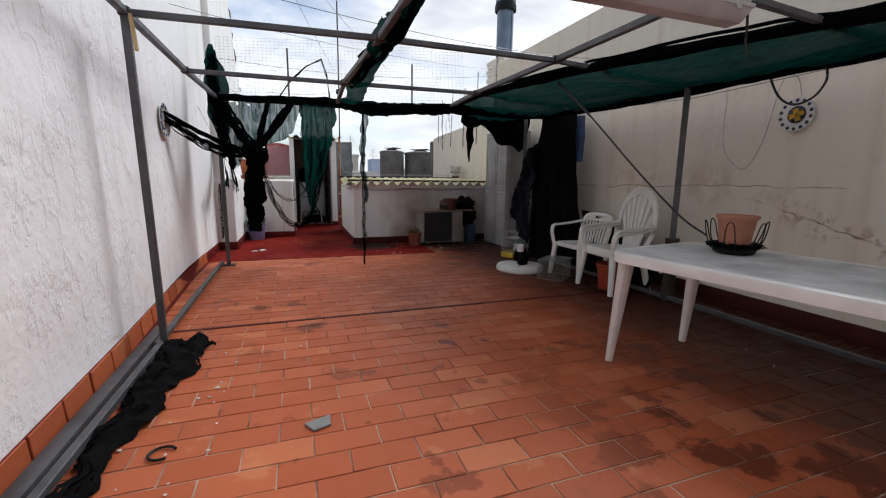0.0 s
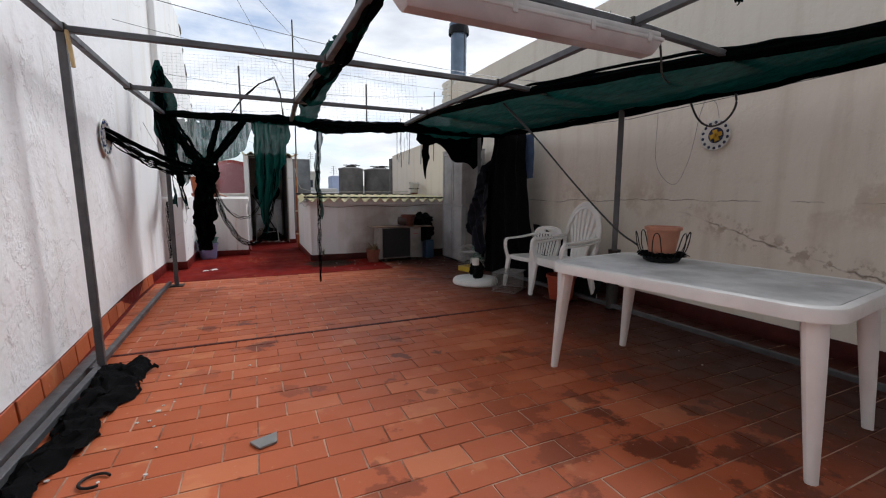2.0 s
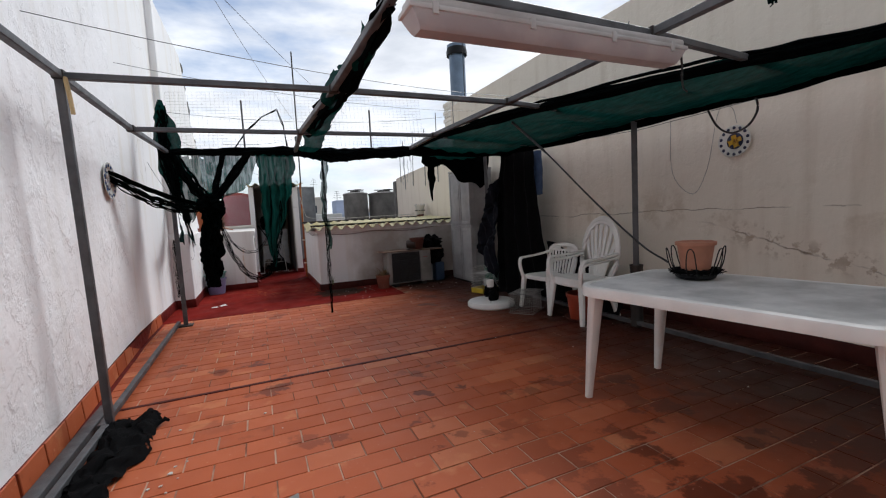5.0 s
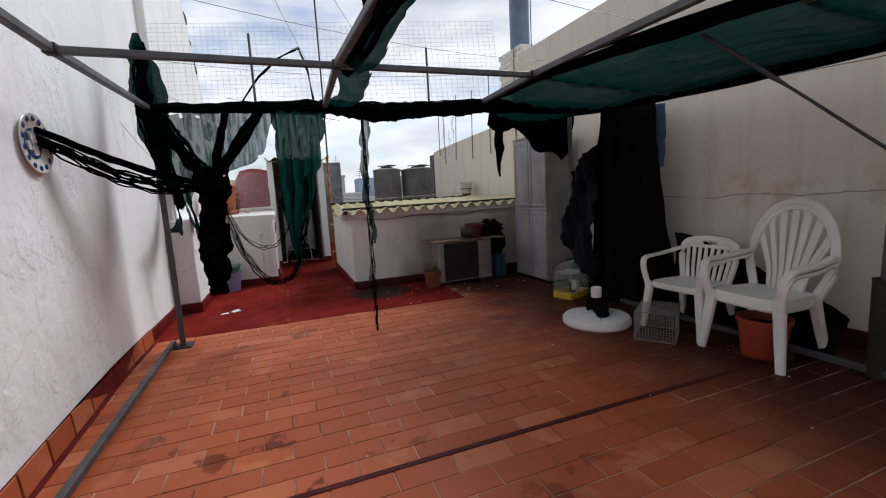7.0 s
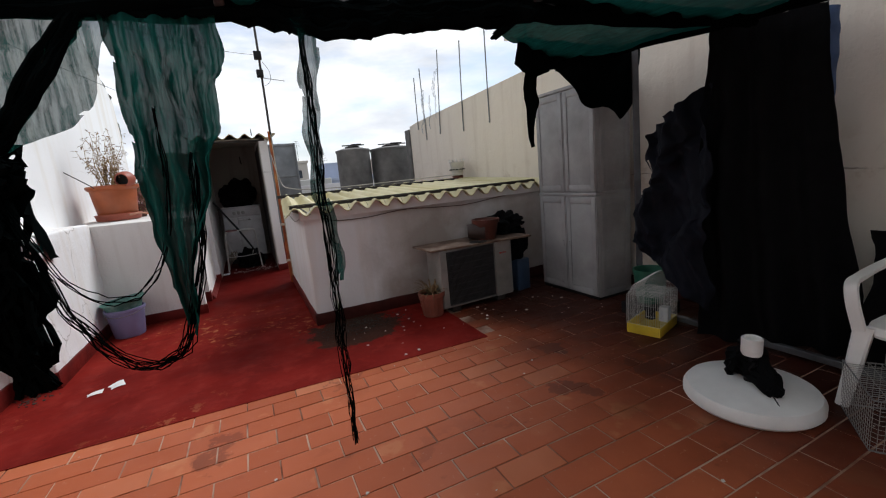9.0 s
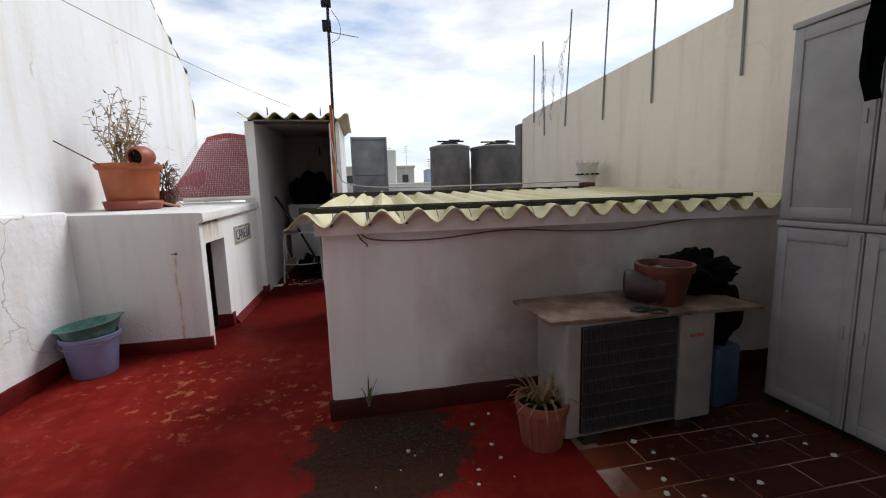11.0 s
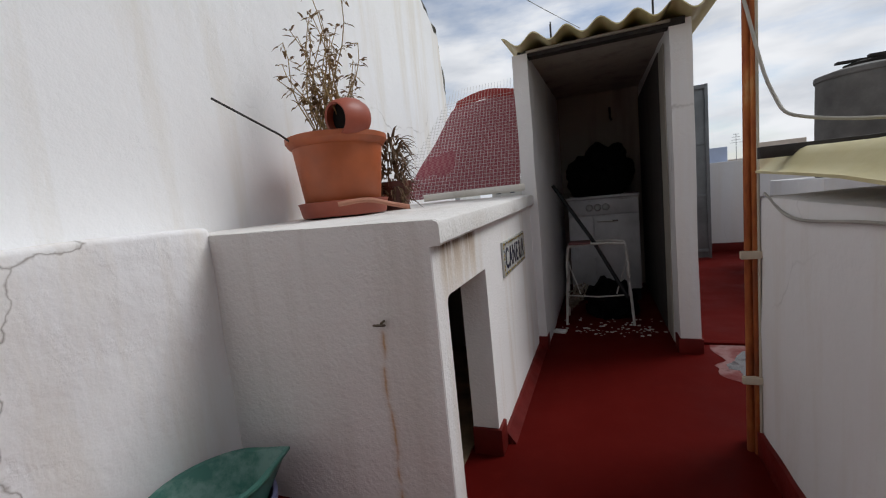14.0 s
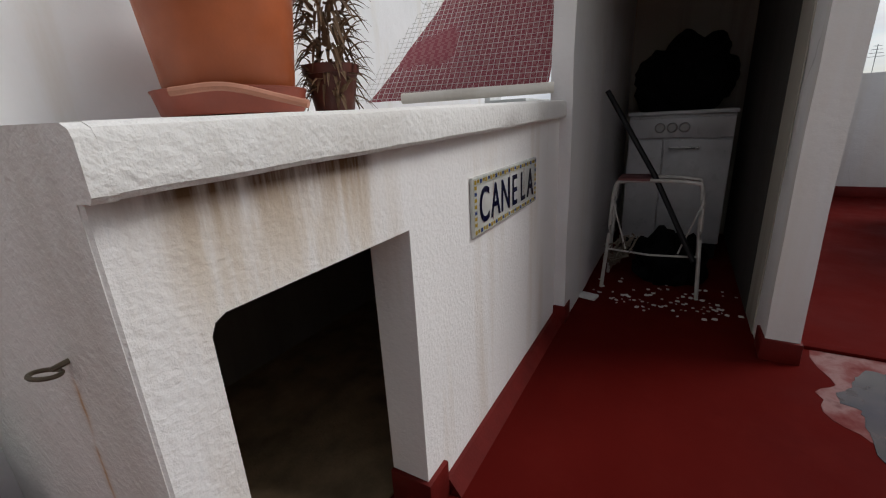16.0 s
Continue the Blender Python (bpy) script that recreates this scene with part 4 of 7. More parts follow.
def garden_table(m):
    t = thing("garden_table", "white plastic garden table with a dusty grey top", "table", m)
    hx, hy, h = 0.455, 0.715, 0.735
    bm = bmesh.new()
    prism(bm, rounded(hx - 0.034, hy - 0.034, 0.11), "z", h - 0.022, h - 0.002)
    bmesh.ops.bevel(bm, geom=[e for e in bm.edges if abs(e.verts[0].co.z - e.verts[1].co.z) < 1e-6 and e.verts[0].co.z > h - 0.003], offset=0.004, segments=2, affect="EDGES")
    top = part("tabletop", bm, M_TABLE_TOP, t, "dusty white plastic tabletop")
    outer, inner = rounded(hx + 0.004, hy + 0.004, 0.134), rounded(hx - 0.02, hy - 0.02, 0.12)
    bm = bmesh.new()
    k = len(outer)
    lips = [rounded(hx - d, hy - d, 0.13 - d * 0.6) for d in (0.036, 0.030, 0.012, 0.001)]
    rings = [[bm.verts.new((x, y, z)) for x, y in o] for o, z in ((lips[0], h - 0.004), (lips[1], h + 0.001), (lips[2], h + 0.001), (lips[3], h - 0.005), (outer, h - 0.016), (outer, h - 0.062), (inner, h - 0.062), (inner, h - 0.03))]
    for a, b in zip(rings, rings[1:]):
        for i in range(k):
            bm.faces.new((a[i], a[(i + 1) % k], b[(i + 1) % k], b[i]))
    part("rim", bm, M_PLASTIC_WHITE, t, "white plastic edge band")
    for sx in (-1, 1):
        for sy in (-1, 1):
            bm = bmesh.new()
            a, b = Vector((sx * 0.352, sy * 0.62, h - 0.03)), Vector((sx * 0.378, sy * 0.685, 0.0))
            prof = []
            for j, (s, w) in enumerate(((0, 0.062), (0.25, 0.055), (0.6, 0.044), (1.0, 0.03))):
                c = a.lerp(b, s)
                prof.append([bm.verts.new(c + Vector((w * math.cos(q) * (1.0 if math.cos(q) * sx > 0 else 0.55), w * math.sin(q) * (1.0 if math.sin(q) * sy > 0 else 0.55), 0))) for q in [2 * math.pi * i / 12 for i in range(12)]])
            for p, q in zip(prof, prof[1:]):
                for i in range(12):
                    bm.faces.new((p[i], p[(i + 1) % 12], q[(i + 1) % 12], q[i]))
            bm.faces.new(prof[-1])
            part("leg", bm, M_PLASTIC_WHITE, t, "tapered white plastic leg")
    return t


garden_table(pose(2.45, 1.39, 0, 0, 0, 8))

# pot in an iron rack on the table
tp = thing("potted_rack", "faded terracotta pot in a black wire rack on the table", "plant pot", pose(2.585, 1.73, 0.735) @ Matrix.Scale(0.87, 4))
part("pot", lathe([(0, 0.05), (0.085, 0.05), (0.09, 0.06), (0.115, 0.235), (0.118, 0.24), (0.128, 0.24), (0.13, 0.262), (0.12, 0.265), (0.112, 0.25), (0.095, 0.1), (0, 0.1)], 32), M_TERRA_OLD, tp)
part("dish", lathe([(0, 0.0), (0.10, 0.0), (0.125, 0.012), (0.135, 0.04), (0.128, 0.042), (0.11, 0.03), (0, 0.03)], 28), M_BLACK, tp, "black dish of dried roots and soil")
for k in range(6):
    a = 2 * math.pi * k / 6 + 0.45
    d, s = Vector((math.cos(a), math.sin(a), 0)), Vector((-math.sin(a), math.cos(a), 0))
    loop = curve3([d * 0.13 - s * 0.03 + Vector((0, 0, 0.03)), d * 0.165 - s * 0.03 + Vector((0, 0, 0.11)), d * 0.185 - s * 0.02 + Vector((0, 0, 0.2)), d * 0.19 + Vector((0, 0, 0.225)), d * 0.185 + s * 0.02 + Vector((0, 0, 0.2)), d * 0.165 + s * 0.03 + Vector((0, 0, 0.11)), d * 0.13 + s * 0.03 + Vector((0, 0, 0.03))], 5)
    part("wire_loop", tubed(loop, 0.004, 6), M_BLACK, tp, "black bent wire loop")
moss = bmesh.new()
rng = random.Random(4)
for _ in range(420):
    a, r = rng.uniform(0, 6.28), rng.uniform(0.08, 0.145)
    p = Vector((r * math.cos(a), r * math.sin(a), 0.045))
    tube(moss, [p, p + Vector((rng.uniform(-.03, .03), rng.uniform(-.03, .03), rng.uniform(0.005, .03))), p + Vector((rng.uniform(-.05, .05), rng.uniform(-.05, .05), rng.uniform(-0.01, .03)))], 0.003, 4)
part("root_mat", moss, M_BLACK_CLOTH, tp, "dry dark roots round the pot")


# ---- garden chairs ----
def chair_base(t, hi=0.41):
    bm = bmesh.new()
    outline = []
    for k in range(28):
        a = 2 * math.pi * k / 28
        sx, sy = math.copysign(abs(math.cos(a)) ** 0.45, math.cos(a)), math.copysign(abs(math.sin(a)) ** 0.45, math.sin(a))
        outline.append((0.235 + 0.225 * sx, 0.235 * sy * (1.0 - 0.12 * (sx + 1) / 2)))
    rings = []
    for s, dz in ((1.0, -0.045), (1.03, -0.03), (1.0, 0.004), (0.92, 0.0), (0.6, -0.016), (0.25, -0.022)):
        rings.append([bm.verts.new((0.235 + (x - 0.235) * s, y * s, hi + dz + 0.015 * (0.235 - x) * 1.2)) for x, y in outline])
    for a, b in zip(rings, rings[1:]):
        for i in range(28):
            bm.faces.new((a[i], a[(i + 1) % 28], b[(i + 1) % 28], b[i]))
    bm.faces.new(rings[-1])
    part("seat", bm, M_PLASTIC_WHITE, t, "dished white plastic seat")
    for sy in (-1, 1):
        bm = bmesh.new()
        ribbon(bm, [(0.035, sy * 0.222, hi + 0.0), (0.02, sy * 0.245, 0.2), (0.0, sy * 0.268, 0.0)], (0, 1, 0), lambda u: 0.075 - 0.025 * u, 0.04)
        part("leg", bm, M_PLASTIC_WHITE, t, "white plastic front leg")
        bm = bmesh.new()
        ribbon(bm, [(0.42, sy * 0.19, hi + 0.0), (0.45, sy * 0.215, 0.2), (0.50, sy * 0.235, 0.0)], (0, 1, 0), lambda u: 0.07 - 0.025 * u, 0.04)
        part("leg", bm, M_PLASTIC_WHITE, t, "white plastic back leg")


def chair_arms(t, hi, back):
    for sy in (-1, 1):
        bm = bmesh.new()
        ribbon(bm, curve3([(0.02, sy * 0.235, hi - 0.02), (0.0, sy * 0.262, hi + 0.12), (0.035, sy * 0.28, hi + 0.2), (0.14, sy * 0.285, hi + 0.212), (0.3, sy * 0.28, hi + 0.225), back(sy)], 6), (0, 1, 0), 0.052, 0.022)
        part("armrest", bm, M_PLASTIC_WHITE, t, "curved white plastic armrest")


def fan_chair(m, label):
    t = thing("garden_chair", label, "chair", m, "white plastic garden chairs")
    hi = 0.41
    chair_base(t, hi)
    chair_arms(t, hi, lambda sy: (0.47, sy * 0.255, hi + 0.25))
    arch = []
    for k in range(25):
        a = math.pi * k / 24
        z = hi + 0.17 + 0.44 * math.sin(a) ** 0.8
        arch.append((0.44 + 0.08 * (z - hi) / 0.5, -0.262 * math.cos(a), z))
    arch = [(0.43, -0.20, hi + 0.0)] + arch + [(0.43, 0.20, hi + 0.0)]
    bm = bmesh.new()
    ribbon(bm, arch, (0.25, 0, 1), 0.05, 0.026)
    part("back_frame", bm, M_PLASTIC_WHITE, t, "arched white plastic back frame")
    for k in range(7):
        u = (k - 3) / 3
        top = hi + 0.17 + 0.44 * math.sin(math.acos(max(-1, min(1, u * 0.85)))) ** 0.8 - 0.01
        pts = curve3([(0.43, u * 0.10, hi + 0.0), (0.465, u * 0.125, hi + 0.16), (0.505, u * 0.2, (hi + 0.16 + top) / 2 + 0.06), (0.44 + 0.08 * (top - hi) / 0.5, u * 0.232, top)], 4)
        bm = bmesh.new()
        ribbon(bm, pts, (0, 1, 0), lambda v: 0.026 + 0.016 * v, 0.014)
        part("slat", bm, M_PLASTIC_WHITE, t)
    return t


def low_chair(m, label):
    t = thing("garden_chair", label, "chair", m, "white plastic garden chairs")
    hi = 0.41
    chair_base(t, hi)
    chair_arms(t, hi, lambda sy: (0.46, sy * 0.245, hi + 0.255))
    bm = bmesh.new()
    ribbon(bm, curve3([(0.43, -0.2, hi), (0.46, -0.235, hi + 0.2), (0.485, -0.2, hi + 0.315), (0.50, 0, hi + 0.345), (0.485, 0.2, hi + 0.315), (0.46, 0.235, hi + 0.2), (0.43, 0.2, hi)], 6), (0.2, 0, 1), 0.05, 0.024)
    part("back_frame", bm, M_PLASTIC_WHITE, t, "low rounded white plastic back frame")
    bm = bmesh.new()
    for z0, z1, y0, y1 in ((0.325, 0.345, -0.2, 0.2), (0.265, 0.295, -0.225, 0.225), (0.29, 0.33, -0.215, -0.06), (0.29, 0.33, 0.06, 0.215)):
        box(bm, 0.478, 0.498, y0, y1, hi + z0, hi + z1, 0.006)
    part("head_panel", bm, M_PLASTIC_WHITE, t, "white plastic panel with a hand hole")
    for k in range(8):
        y = -0.175 + 0.05 * k
        bm = bmesh.new()
        ribbon(bm, curve3([(0.43, y * 0.9, hi), (0.455, y, hi + 0.13), (0.487, y * 1.1, hi + 0.275)], 5), (0, 1, 0), 0.03, 0.014)
        part("slat", bm, M_PLASTIC_WHITE, t)
    return t


low_chair(pose(3.10, 4.12, 0, 0, 0, 3), "white plastic garden armchair with a low slatted back")
fan_chair(pose(3.07, 3.54, 0, 0, 0, -3) @ Matrix.Diagonal((1.0, 1.05, 1.02, 1.0)), "white plastic garden armchair with a fan-shaped back")
fan_chair(pose(3.075, 3.545, 0.035, 0, 0, -3) @ Matrix.Diagonal((1.0, 1.05, 1.02, 1.0)), "dusty white fan-back garden chair stacked on another")

# orange pot under the chairs
op = thing("plant_pot", "orange plastic plant pot with dry soil under a chair", "plant pot", pose(3.27, 3.50, 0))
part("pot", lathe([(0, 0.0), (0.12, 0.0), (0.125, 0.01), (0.155, 0.25), (0.165, 0.25), (0.167, 0.285), (0.155, 0.287), (0.15, 0.26), (0.14, 0.2), (0, 0.2)], 32), plain("bright_orange_plastic", (0.30, 0.045, 0.018), 0.45, 0, 0.25, 6), op)
part("soil", lathe([(0.141, 0.225), (0.08, 0.24), (0, 0.235)], 20), M_DARK, op, "dry brown soil")
part("saucer", lathe([(0, -0.0), (0.15, 0.0), (0.185, 0.03), (0.18, 0.032), (0.15, 0.012), (0, 0.012)], 28), M_TERRA_RED, op, "dark red saucer")

# ---- parasol base ----
pb = thing("parasol_base", "round white concrete-filled parasol base with a black cloth", "parasol base", pose(2.80, 4.65, 0))
part("disc", lathe([(0, 0), (0.285, 0.0), (0.302, 0.018), (0.302, 0.05), (0.285, 0.075), (0.17, 0.095), (0.05, 0.105), (0, 0.105)], 44), M_PLASTIC_WHITE, pb, "worn white plastic disc")
part("stem", lathe([(0.03, 0.1), (0.03, 0.25)], 20), M_BLACK, pb, "dark tube stem")
part("collar", lathe([(0.03, 0.245), (0.043, 0.248), (0.047, 0.262), (0.047, 0.335), (0.04, 0.340), (0.034, 0.335), (0.03, 0.30)], 24), M_PLASTIC_WHITE, pb, "white plastic tube socket")
rag = bmesh.new()
strands(rag, [(0.02, 0.02, 0.27), (0.05, 0.03, 0.2), (0.02, -0.05, 0.14), (-0.06, -0.14, 0.115)], 34, 0.05, 0.016, 3)
strands(rag, [(0, 0.02, 0.27), (0.06, 0.05, 0.17), (0.1, 0.08, 0.12)], 34, 0.07, 0.02, 5)
part("cloth", rag, M_BLACK_CLOTH, pb, "black rag tied round the stem")
part("cord", tubed(curve3([(-0.06, -0.12, 0.115), (-0.12, -0.2, 0.075), (-0.14, -0.23, 0.02)], 5), 0.003, 5), M_CABLE, pb)


# ---- wire cage and bird cage ----
def wire_box(bm, lx, ly, lz, sx, sz, r, cut=0.0):
    """A box of crossed wires; cut slopes the corners in plan."""
    plan = [(0, 0), (lx - cut, 0), (lx, cut), (lx, ly), (0, ly)]
    per = []
    for i in range(len(plan)):
        a, b = Vector((*plan[i], 0)), Vector((*plan[(i + 1) % len(plan)], 0))
        k = max(1, int((b - a).length / sx))
        per += [a.lerp(b, j / k) for j in range(k)]
    for p in per:
        tube(bm, [p, p + Vector((0, 0, lz))], r, 4)
    for j in range(int(lz / sz) + 1):
        tube(bm, [p + Vector((0, 0, min(lz, j * sz))) for p in per[::2]], r, 4, closed=True)
    for j in range(1, int(lx / sx)):
        tube(bm, [(j * sx, 0.0, lz), (j * sx, ly, lz)], r, 4)
    for j in range(1, int(ly / (sx * 2))):
        tube(bm, [(0, j * sx * 2, lz), (lx, j * sx * 2, lz)], r, 4)
    return bm


cage = thing("wire_cage", "small galvanised wire cage beside the chair", "cage", pose(2.94, 3.93, 0, 0, 0, 35) @ Matrix.Scale(1.15, 4))
part("mesh", wire_box(bmesh.new(), 0.34, 0.26, 0.2, 0.018, 0.018, 0.0011, 0.08), plain("dull_wire", (0.35, 0.34, 0.32), 0.5, 0.6), cage)
part("frame", tube(tubed([(0, 0, 0.2), (0.34, 0, 0.2), (0.34, 0.26, 0.2), (0, 0.26, 0.2)], 0.003, 6, closed=True), [(0, 0, 0.004), (0.34, 0, 0.004), (0.34, 0.26, 0.004), (0, 0.26, 0.004)], 0.003, 6, closed=True), M_WIRE, cage, "thicker wire frame")

bird = thing("bird_cage", "empty bird cage with a yellow plastic tray", "cage", pose(3.10, 5.40, 0, 0, 0, 18) @ Matrix.Scale(1.08, 4))
part("tray", box(boxed(0, 0.32, 0, 0.22, 0, 0.012, 0.004), 0, 0.32, 0, 0.012, 0.01, 0.07, 0.004), plain("yellow_plastic", (0.60, 0.42, 0.03), 0.4), bird, "yellow plastic tray")
tray2 = bmesh.new()
for a in ((0, 0.012, 0.012, 0.22), (0.308, 0.32, 0.012, 0.22), (0.012, 0.308, 0.208, 0.22)):
    box(tray2, a[0], a[1], a[2], a[3], 0.01, 0.07, 0.003)
part("tray_wall", tray2, bpy.data.materials["yellow_plastic"], bird)
bm = wire_box(bmesh.new(), 0.32, 0.22, 0.2, 0.014, 0.07, 0.0010)
for p in bm.verts:
    p.co.z += 0.07
for j in range(20):
    x = j * 0.0165
    tube(bm, [(x, 0, 0.27), (x, 0.05, 0.35), (x, 0.11, 0.385), (x, 0.17, 0.35), (x, 0.22, 0.27)], 0.001, 4)
part("bars", bm, plain("white_coated_wire", (0.55, 0.55, 0.53), 0.4), bird, "white coated wire bars")
part("feeder", boxed(0.05, 0.11, -0.03, 0.03, 0.1, 0.2, 0.006), plain("cloudy_plastic", (0.5, 0.53, 0.52), 0.3), bird, "cloudy plastic seed feeder")

# green bucket behind the bird cage
single("bucket", lathe([(0, 0), (0.12, 0), (0.15, 0.3), (0.155, 0.3), (0.155, 0.325), (0.145, 0.325), (0.115, 0.02), (0, 0.02)], 28), plain("green_plastic", (0.02, 0.12, 0.075), 0.5), "green plastic bucket standing in the dark corner", "bucket", pose(3.50, 5.80, 0.10) @ Matrix.Scale(0.85, 4))
single("crate", boxed(-0.17, 0.17, -0.15, 0.15, 0, 0.12, 0.01), M_BLACK, "low black plastic crate under a green bucket", "crate", pose(3.50, 5.80, -0.02))

# ---- hanging black curtain, tarpaulin and jeans by the right wall ----
def curtain_shape(u, v):
    a = Vector((3.47, 5.32, 2.06)).lerp(Vector((3.64, 4.80, 2.03)), u)
    b = Vector((3.30, 5.26, 0.03)).lerp(Vector((3.66, 4.50, 0.03)), u)
    p = a.lerp(b, v ** 1.25)
    p.x += 0.035 * math.sin(u * 21) * (0.4 + v) - 0.05 * math.sin(math.pi * v)
    return p


single("curtain", cloth(curtain_shape, 60, 40, 0.02, 4), M_BLACK_CLOTH, "black woven curtain hanging in folds from the pergola", "curtain")
single("sheet", cloth(lambda u, v: Vector((3.62 + 0.03 * math.sin(u * 17), 4.5 - 1.3 * u, (0.78 - 0.5 * u ** 1.6) * (1 - v) + 0.02 * v)) + Vector((0.1 * v * -1, 0, 0)), 40, 16, 0.04, 4), M_BLACK_CLOTH, "crumpled black plastic sheeting heaped along the wall", "sheeting")
single("tarpaulin", cloth(lambda u, v: Vector((3.42, 5.74, 1.42)).lerp(Vector((3.36, 5.25, 1.75)), u).lerp(Vector((3.22, 5.72, 0.62)).lerp(Vector((3.15, 5.12, 0.30)), u), v) + Vector((0.05 * math.sin(u * 9 + v * 5) + 0.018 * math.sin(u * 31 - v * 12), 0.015 * math.sin(v * 37 + u * 9), 0.03 * math.sin(v * 14 + u * 4))), 60, 60, 0.06, 4, 0.06, 2.0), plain("grey_blue_tarpaulin", (0.0065, 0.0075, 0.013), 0.75, 0, 0.5, 5, 60, 0.1, 0.12), "crumpled grey-blue tarpaulin bunched on a cord", "tarpaulin")
jeans = thing("jeans", "faded blue jeans hung up to dry by the wall", "jeans", pose(3.76, 4.90, 1.42))
MJ = plain("faded_denim", (0.05, 0.085, 0.17), 0.85, 0, 0.3, 9, 200, 0.3)
part("leg", cloth(lambda u, v: (0.06 * math.sin(u * 6.28), 0.09 + 0.065 * math.cos(u * 6.28), 0.05 + 0.45 * v), 16, 12, 0.02, 8), MJ, jeans)
part("leg", cloth(lambda u, v: (0.06 * math.sin(u * 6.28), -0.05 + 0.065 * math.cos(u * 6.28), 0.0 + 0.5 * v), 16, 12, 0.02, 8), MJ, jeans)
part("waist", cloth(lambda u, v: (0.07 * math.sin(u * 6.28), 0.02 + 0.14 * math.cos(u * 6.28), 0.46 + 0.14 * v), 20, 6, 0.015, 8), MJ, jeans)
part("clip", tubed([(0, 0.02, 0.6), (0.01, 0.02, 0.64), (0, 0.02, 0.68)], 0.004, 5), M_WIRE, jeans)
lines = [tubed([(3.93, -1.0, 2.06), (3.93, 3.3, 2.0), (3.8, 4.64, 2.07), (3.45, 6.0, 2.13)], 0.003, 5)]
single("cable", lines[0], M_CABLE, "thin dark cable strung along the cream wall", "cable")

# ---- shade nets ----
def skewed(bm):
    """Bring a net in line with the slanting far cross tube."""
    for v in bm.verts:
        v.co.y -= 0.245 * max(0.0, v.co.x + 0.81)
    return bm


CAN_L = [(2.36, 6.15, 2.22), (2.04, 4.42, 2.09), (2.34, 2.95, 2.06), (2.83, 1.62, 2.03), (3.22, 0.95, 2.03), (3.36, -0.4, 2.03)]
CAN_R = [(3.42, 6.1, 2.12), (3.46, 4.45, 2.01), (3.47, 2.95, 1.98), (3.49, 1.62, 1.97), (3.5, 0.95, 1.97), (3.5, -0.4, 1.98)]
can_l, can_r = curve3(CAN_L, 10), curve3(CAN_R, 10)


def canopy_shape(u, v):
    k = min(int(v * (len(can_l) - 1)), len(can_l) - 2)
    s = v * (len(can_l) - 1) - k
    p = can_l[k].lerp(can_l[k + 1], s).lerp(can_r[k].lerp(can_r[k + 1], s), u)
    p.z -= 0.11 * math.sin(math.pi * u) * (0.6 + 0.4 * math.sin(v * 13 + 1)) - 0.02
    p.z += 0.012 * math.sin(u * 40 + 6 * math.sin(v * 9))
    return p


canopy = thing("shade_net", "dark green shade net sagging over the pergola", "shade net")
part("sheet", cloth(canopy_shape, 40, 120, 0.03, 3), M_NET_GREEN, canopy)
edge = bmesh.new()
strands(edge, [p + Vector((0, 0, 0.0)) for p in can_l[::6]], 14, 0.034, 0.012, 8, 0.6, 40)
tagged(part("hem", edge, M_NET_BLACK, canopy, "bunched black hem of the shade net"), kind="stuff")
tagged(part("hem", strands(bmesh.new(), [Vector(p) for p in can_r[::6]], 14, 0.035, 0.016, 9, 0.6, 40), M_NET_BLACK, canopy, "bunched black net hem over the rail"), kind="stuff")
c3 = [Vector(p) for p in CROSS[3]]
roll = bmesh.new()
strands(roll, [c3[0] + Vector((-0.02, 0, 0)), c3[1], c3[1].lerp(c3[2], 0.5) - Vector((0, 0, 0.05)), c3[2] - Vector((0, 0, 0.02)), c3[3] - Vector((0, 0, 0.03))], 30, 0.045, 0.02, 12, 0.9, 44)
strands(roll, [c3[1] + Vector((0.1, 0, -0.03)), c3[1].lerp(c3[2], 0.3) - Vector((0, 0, 0.09)), c3[1].lerp(c3[2], 0.6) - Vector((0, 0, 0.05)), c3[2] - Vector((0, 0, 0.06))], 22, 0.05, 0.022, 13, 0.9, 30)
single("net_roll", roll, M_NET_BLACK, "black shade net rolled up along the cross tube", "shade net")
# flap at the far corner, and its dangling tail
single("net_flap", cloth(lambda u, v: Vector((2.50, 6.08, 2.2)).lerp(Vector((3.66, 6.02, 2.14)), u) + Vector((0.03 * v, 0.08 * v, -(0.16 + 0.52 * u ** 1.4 * (1.0 if u < 0.86 else 1 - 5 * (u - 0.86)) + 0.06 * math.sin(u * 14)) * v)), 36, 16, 0.03, 5, 0.08, 3.0), M_NET_BLACK, "black net flap hanging from the pergola corner", "shade net")
tail = cloth(lambda u, v: Vector((2.72 + (u - 0.5) * 0.13 * math.sin(math.pi * min(1, 0.15 + v * 0.9)), 6.12 + 0.12 * min(1, v * 3) + 0.02 * math.sin(u * 6), 2.18 - 0.74 * v)), 8, 20, 0.02, 7)
single("net_tail", tail, M_NET_BLACK, "black net tail dangling in front of the cabinet", "shade net")
# strip along the middle rail
single("net_strip", cloth(lambda u, v: Vector((0.64 + 0.26 * u * (0.35 + 0.65 * v) + 0.03 * math.sin(v * 17), 2.0 + 3.66 * v, 2.12 - 0.05 * math.sin(u * 3.1) - 0.03 * math.sin(v * 23))), 14, 70, 0.035, 4, 0.12, 5.0), M_NET_GREEN, "torn green net strip along the middle rail", "shade net")
single("net_strip", strands(bmesh.new(), [(0.70, 1.7, 2.09), (0.75, 2.6, 2.09), (0.68, 3.5, 2.10), (0.68, 4.6, 2.11)], 22, 0.05, 0.014, 21, 0.9, 30), M_NET_BLACK, "twisted black net wound along the middle rail", "shade net")
